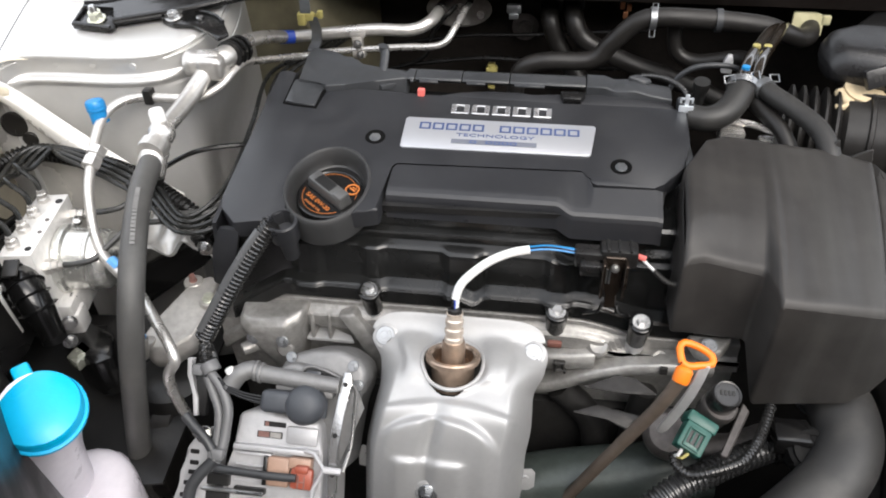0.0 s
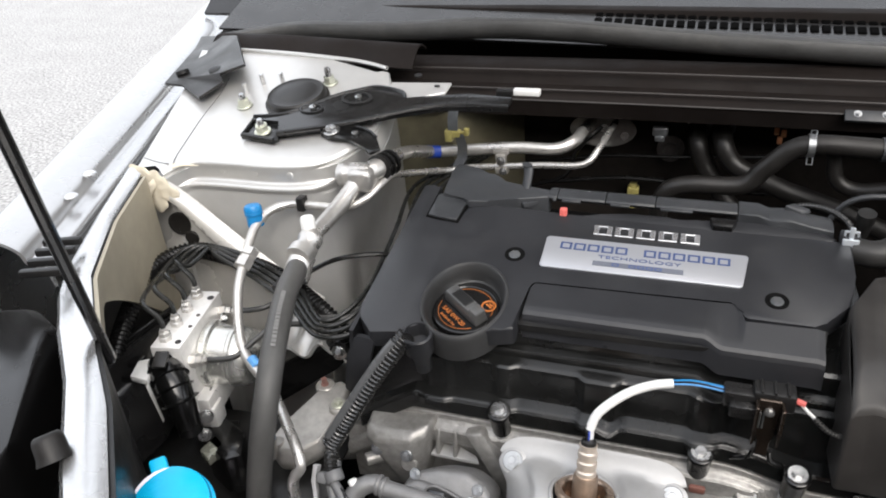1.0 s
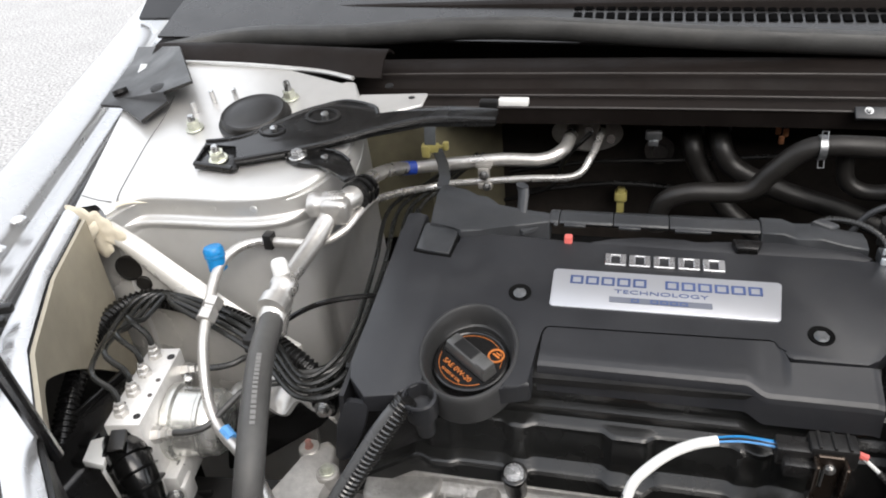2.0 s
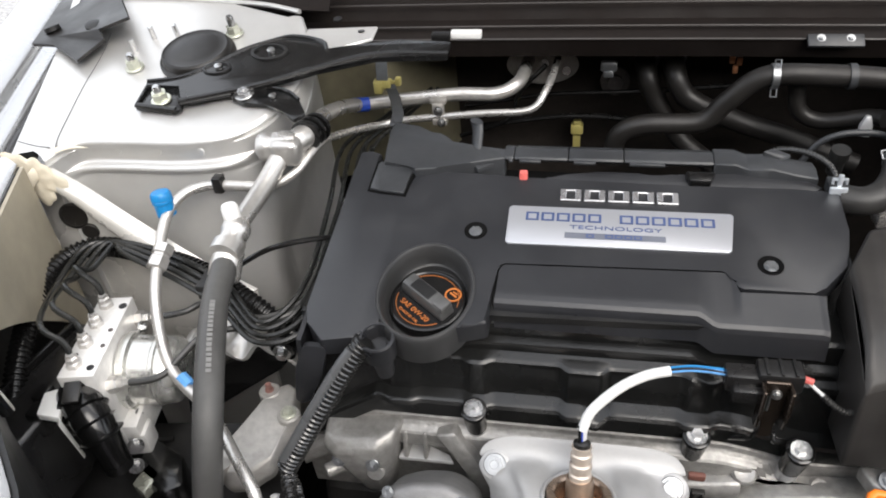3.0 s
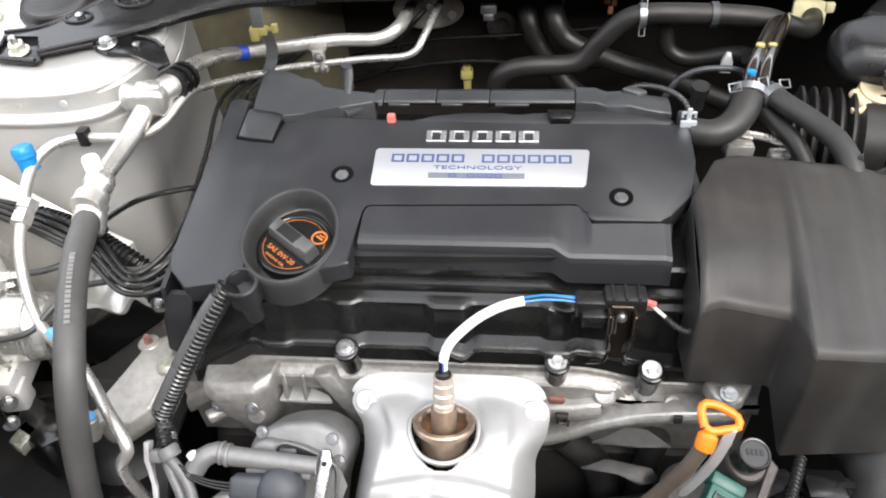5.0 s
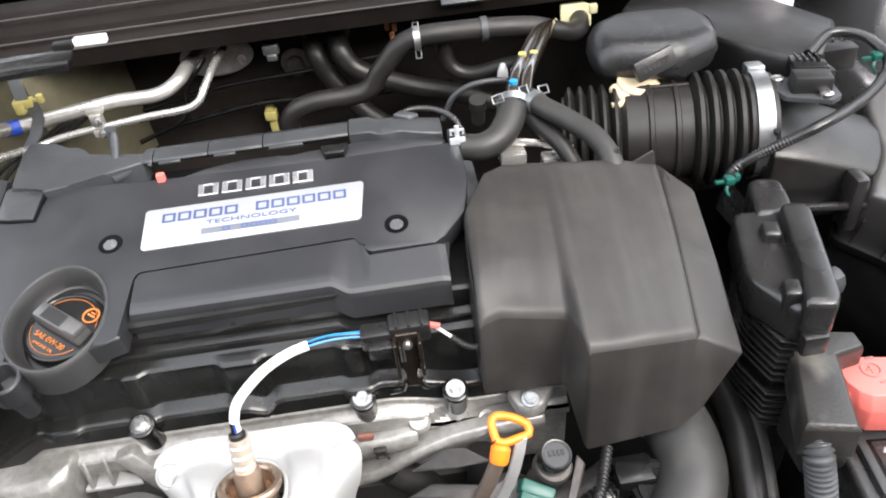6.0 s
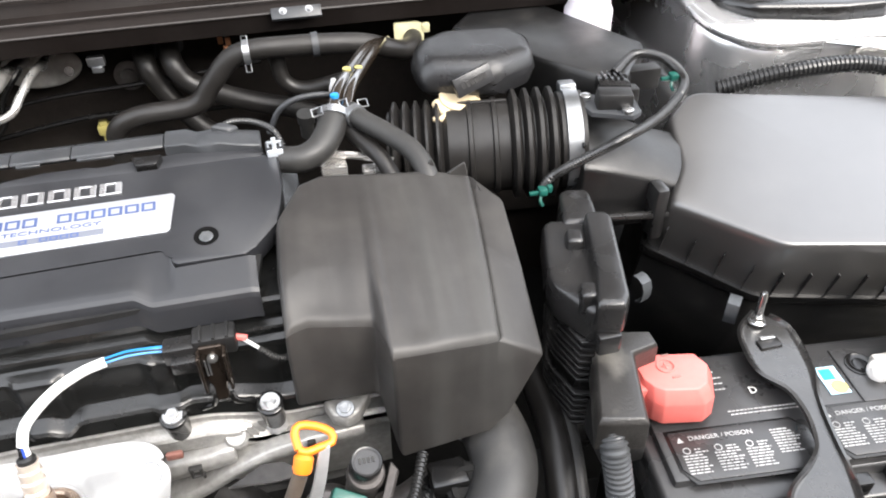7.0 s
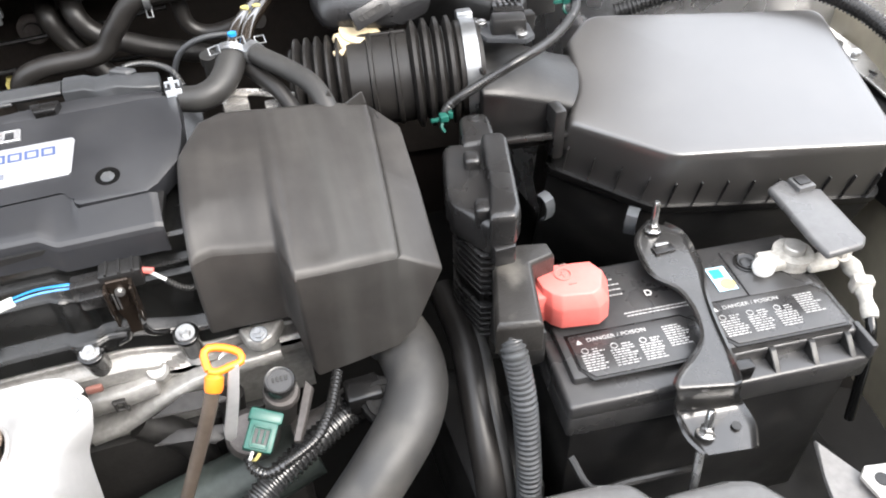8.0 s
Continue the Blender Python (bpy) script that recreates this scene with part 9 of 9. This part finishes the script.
for pts, (hx, hy, hz), lb in (
    ([(-0.262, 0.56, 0.825), (-0.262, 0.50, 0.815), (-0.250, 0.490, 0.785), (-0.22, 0.48, 0.745), (-0.18, 0.46, 0.72)], (-0.2600, 0.5200, 0.8170), "black rubber hose dropping from the bulkhead under a spring clip"),
    ([(-0.236, 0.56, 0.83), (-0.236, 0.49, 0.822), (-0.222, 0.475, 0.797), (-0.175, 0.468, 0.776), (-0.12, 0.462, 0.760), (-0.06, 0.45, 0.74)], (-0.2350, 0.5100, 0.8240), "black rubber hose running from the bulkhead past the engine"),
):
    bh = thing("bulkhead_hose", (pts[-1][0], pts[-1][1], pts[-1][2] - 0.0105), lb, "hose")
    b = B()
    tube(b, pts, 0.0105, 14)
    part("hose", b, RUBBER, bh)
    b = B()
    lathe(b, [(0.0108, -0.0035), (0.0118, -0.0035), (0.0118, 0.0035), (0.0108, 0.0035)], along((hx, hy, hz), (0.05, -1, -0.35)), 24)
    band = part("spring_clip", b, CLIPSTEEL, bh, "dull steel spring clip")
    for sx in (-1, 1):
        b = B()
        box(b, (hx + 0.011 * sx, hy - 0.003, hz + 0.009), (0.0045, 0.004, 0.008), 0.001)
        part("ear", b, CLIPSTEEL, band)
hosing("breather_hose", [(-0.135, 0.43, 0.835), (-0.130, 0.425, 0.81), (-0.11, 0.42, 0.802), (-0.075, 0.41, 0.812), (-0.065, 0.40, 0.815)], 0.0075, RUBBER, "black breather hose behind the engine")
hosing("vacuum_pipe", [(-0.150, 0.32, 0.815), (-0.139, 0.32, 0.835), (-0.12, 0.32, 0.844), (-0.092, 0.32, 0.842), (-0.080, 0.32, 0.825)], 0.0025, GREYP, "thin grey vacuum pipe", "pipe")
b = B()
lathe(b, [(0.006, 0), (0.006, 0.014), (0.0075, 0.015), (0.0075, 0.024), (0, 0.025)], along((-0.118, 0.335, 0.80), (0, -0.2, 1)), 16)
single("vacuum_valve", b, HOSE, "small grey vacuum valve", "valve")
elbow = thing("breather_elbow", (-0.12, 0.24, 0.82), "grey-black rubber elbow hose with spring clips at the cover's end", "hose")
b = B()
tube(b, [(-0.1430, 0.2390, 0.8370), (-0.1290, 0.2355, 0.8370), (-0.1155, 0.2400, 0.8400), (-0.1050, 0.2520, 0.8460), (-0.0985, 0.2690, 0.8525)], lambda u: 0.0098 + 0.0018 * u, 20)
part("elbow", b, HOSE, elbow)
b = B()
lathe(b, [(0.0120, -0.003), (0.0127, -0.003), (0.0127, 0.003), (0.0120, 0.003)], along((-0.099, 0.266, 0.852), (0.2, 0.7, 0.35)), 24)
wire_ear(b, (-0.1115, 0.2615, 0.8600), 0.0080, 0.0062, (-0.2, -0.6, 0.75), (1, 0, 0.2))
part("spring_clip", b, CLIPSTEEL, elbow)
fine = thing("clear_hoses", (-0.07, 0.31, 0.83), "pair of translucent brown hoses with coloured paint dots", "hose")
for k in range(2):
    b = B()
    tube(b, [(-0.099 + 0.010 * k, 0.272, 0.853), (-0.090 + 0.010 * k, 0.300, 0.858), (-0.072 + 0.010 * k, 0.345, 0.855), (-0.052 + 0.008 * k, 0.39, 0.850), (-0.03, 0.43, 0.838)], 0.0052, 12)
    part("tube", b, mat("smoky_plastic", (0.018, 0.0135, 0.0095), 0.08, bump=0.0, coat=1.0, spec=0.8), fine)
for p, mt in (((-0.0955, 0.283, 0.8605), BLUE), ((-0.080, 0.325, 0.8615), YELLOW), ((-0.070, 0.327, 0.8605), YELLOW)):
    b = B()
    lathe(b, [(0.0034, -0.002), (0.0034, 0.0015), (0, 0.002)], Matrix.Translation(p), 14)
    part("paint_dot", b, mt, fine)
pair = thing("return_hoses", (-0.06, 0.23, 0.82), "two dark rubber return hoses bending behind the shroud", "hose")
b = B()
tube(b, [(-0.086, 0.270, 0.853), (-0.078, 0.254, 0.852), (-0.062, 0.236, 0.848), (-0.047, 0.215, 0.842), (-0.040, 0.195, 0.828), (-0.040, 0.18, 0.80)], 0.0078, 14)
part("hose", b, HOSE, pair)
b = B()
tube(b, [(-0.092, 0.268, 0.842), (-0.082, 0.250, 0.838), (-0.070, 0.230, 0.832), (-0.060, 0.212, 0.815)], 0.0065, 12)
part("hose", b, RUBBER, pair)
b = B()
lathe(b, [(0.0082, -0.003), (0.009, -0.003), (0.009, 0.003), (0.0082, 0.003)], along((-0.083, 0.262, 0.853), (0.4, -0.8, -0.1)), 20)
wire_ear(b, (-0.0760, 0.2650, 0.8610), 0.0075, 0.0060, (0.2, -0.6, 0.75), (1, 0, 0.2))
wire_ear(b, (-0.0905, 0.2670, 0.8610), 0.0060, 0.0075, (-0.3, -0.6, 0.75), (1, 0, 0.2))
part("spring_clip", b, CLIPSTEEL, pair)
b = B()
tube(b, [(-0.112, 0.25, 0.830), (-0.085, 0.244, 0.828), (-0.060, 0.236, 0.824)], 0.003, 8)
box(b, (-0.105, 0.243, 0.82), (0.02, 0.016, 0.012), 0.002)
box(b, (-0.076, 0.236, 0.815), (0.016, 0.012, 0.014), 0.002)
part("rail", b, ALU, pair, "thin metal rail and fittings")
# small clips and grommets on the dark bulkhead
clip = thing("pipe_clip", (-0.505, 0.392, 0.846), "pale yellow plastic clip with a grey tongue beside the refrigerant pipe", "clip")
b = B()
box(b, (-0.5080, 0.392, 0.8460), (0.017, 0.009, 0.0080), 0.0015)
box(b, (-0.5115, 0.389, 0.8440), (0.008, 0.008, 0.0120), 0.0015)
box(b, (-0.4970, 0.392, 0.8475), (0.008, 0.004, 0.0030), 0.0008)
box(b, (-0.4925, 0.391, 0.8490), (0.0055, 0.006, 0.0080), 0.0012)
part("body", b, YELLOW, clip)
b = B()
loft(b, [[(x - 0.0055, y, z), (x + 0.0055, y, z), (x + 0.0055, y + 0.002, z), (x - 0.0055, y + 0.002, z)] for x, y, z in ((-0.5075, 0.389, 0.850), (-0.5075, 0.391, 0.862), (-0.5070, 0.396, 0.876))], 0.0005, 1, 40)
part("tongue", b, mat("blue_grey_plastic", (0.10, 0.11, 0.12), 0.45, bump=0.1), clip, "blue-grey tongue")
b = B()
prism(b, fillet([(-0.014, -0.011), (0.015, -0.011), (0.015, 0.009), (0.009, 0.012), (-0.014, 0.012)], 0.002), -0.003, 0.003, 0.0008, along((-0.003, 0.452, 0.832), (-0.1, -1, 0.2), (1, 0, 0)))
box(b, (0.014, 0.450, 0.838), (0.008, 0.006, 0.009), 0.0012)
single("hose_plate", b, mat("aged_ivory_plastic", (0.42, 0.39, 0.24), 0.45, bump=0.1, var=0.15), "aged ivory plastic plate round the end of a hose", "plate")
for x, y, z, mt, nm in ((-0.329, 0.544, 0.722, YELLOW, "loom"),):
    b = B()
    box(b, (x, y, z), (0.014, 0.012, 0.012), 0.002)
    box(b, (x, y - 0.001, z + 0.008), (0.009, 0.008, 0.006), 0.0015)
    box(b, (x, y + 0.002, z - 0.014), (0.0085, 0.006, 0.022), 0.001)
    single("wiring_clip", b, mt, "pale yellow plastic clip that holds a " + nm, "clip")
for i, (pts, r) in enumerate((([(-0.45, 0.50, 0.77), (-0.36, 0.50, 0.785), (-0.27, 0.50, 0.79), (-0.15, 0.5, 0.80)], 0.0025), ([(-0.44, 0.52, 0.735), (-0.33, 0.53, 0.745), (-0.22, 0.53, 0.738), (-0.12, 0.53, 0.74)], 0.003), ([(-0.45, 0.46, 0.755), (-0.40, 0.46, 0.775), (-0.385, 0.455, 0.81), (-0.36, 0.45, 0.84)], 0.0025))):
    hosing("bulkhead_cable", pts, r, WIRE, "thin black cable against the bulkhead", "cable", 8)
b = B()
box(b, (-0.300, 0.470, 0.8310), (0.016, 0.008, 0.010), 0.002)
box(b, (-0.300, 0.468, 0.8235), (0.010, 0.006, 0.006), 0.001)
single("bulkhead_connector", b, CLIPSTEEL, "pale grey connector under the cowl", "connector")
b = B()
lathe(b, [(0.016, 0), (0.016, 0.004), (0.009, 0.006), (0.008, 0.010), (0, 0.010)], along((-0.290, 0.556, 0.776), (0, -1, 0.1)), 24)
single("bulkhead_grommet", b, CASTDARK, "round dull metal plug on the bulkhead", "grommet")
b = B()
loft(b, [[(-0.0940, 0.374, 0.812), (-0.0840, 0.372, 0.812), (-0.0830, 0.379, 0.812), (-0.0930, 0.381, 0.812)], [(-0.0930, 0.374, 0.822), (-0.0840, 0.372, 0.822), (-0.0830, 0.379, 0.822), (-0.0920, 0.381, 0.822)], [(-0.0900, 0.376, 0.830), (-0.0860, 0.375, 0.830), (-0.0855, 0.379, 0.830), (-0.0895, 0.380, 0.830)]], 0.0012, 2)
single("pale_bracket", b, CASTLIGHT, "small pale plastic wedge bracket behind the engine", "bracket")
cop = thing("earth_terminal", (-0.181, 0.478, 0.82), "small copper earth terminal under the cowl", "terminal")
for k, (dx, dz) in enumerate(((-0.004, 0.004), (0.003, 0.002), (0.0, -0.006))):
    b = B()
    box(b, (-0.1808 + dx, 0.4778, 0.8314 + dz), (0.005, 0.004, 0.008), 0.001)
    part("lug", b, COPPER, cop)
b = B()
box(b, (-0.110, 0.437, 0.8705), (0.046, 0.004, 0.012), 0.001, Matrix.Translation((-0.110, 0.437, 0.8705)) @ Matrix.Rotation(radians(-53), 4, "X") @ Matrix.Translation((0.110, -0.437, -0.8705)))
single("cowl_plate", b, GREYP, "narrow dark plate under two cowl bolts", "plate")
tagb = thing("cowl_label", (-0.42, 0.36, 0.90), "small white label block on the cowl beam", "label")
b = B()
box(b, (-0.4225, 0.368, 0.9035), (0.026, 0.008, 0.006), 0.001)
part("label", b, WHITE, tagb)
b = B()
box(b, (-0.444, 0.366, 0.9025), (0.016, 0.008, 0.006), 0.001)
part("holder", b, DARK, tagb)
for x in (-0.122, -0.098):
    b = B()
    hexhead(b, along((x, 0.438, 0.872), (0, -0.6, 0.8)), 0.0026, 0.0022)
    single("cowl_bolt", b, CLIPSTEEL, "dull steel bolt on the dark cowl beam", "bolt")
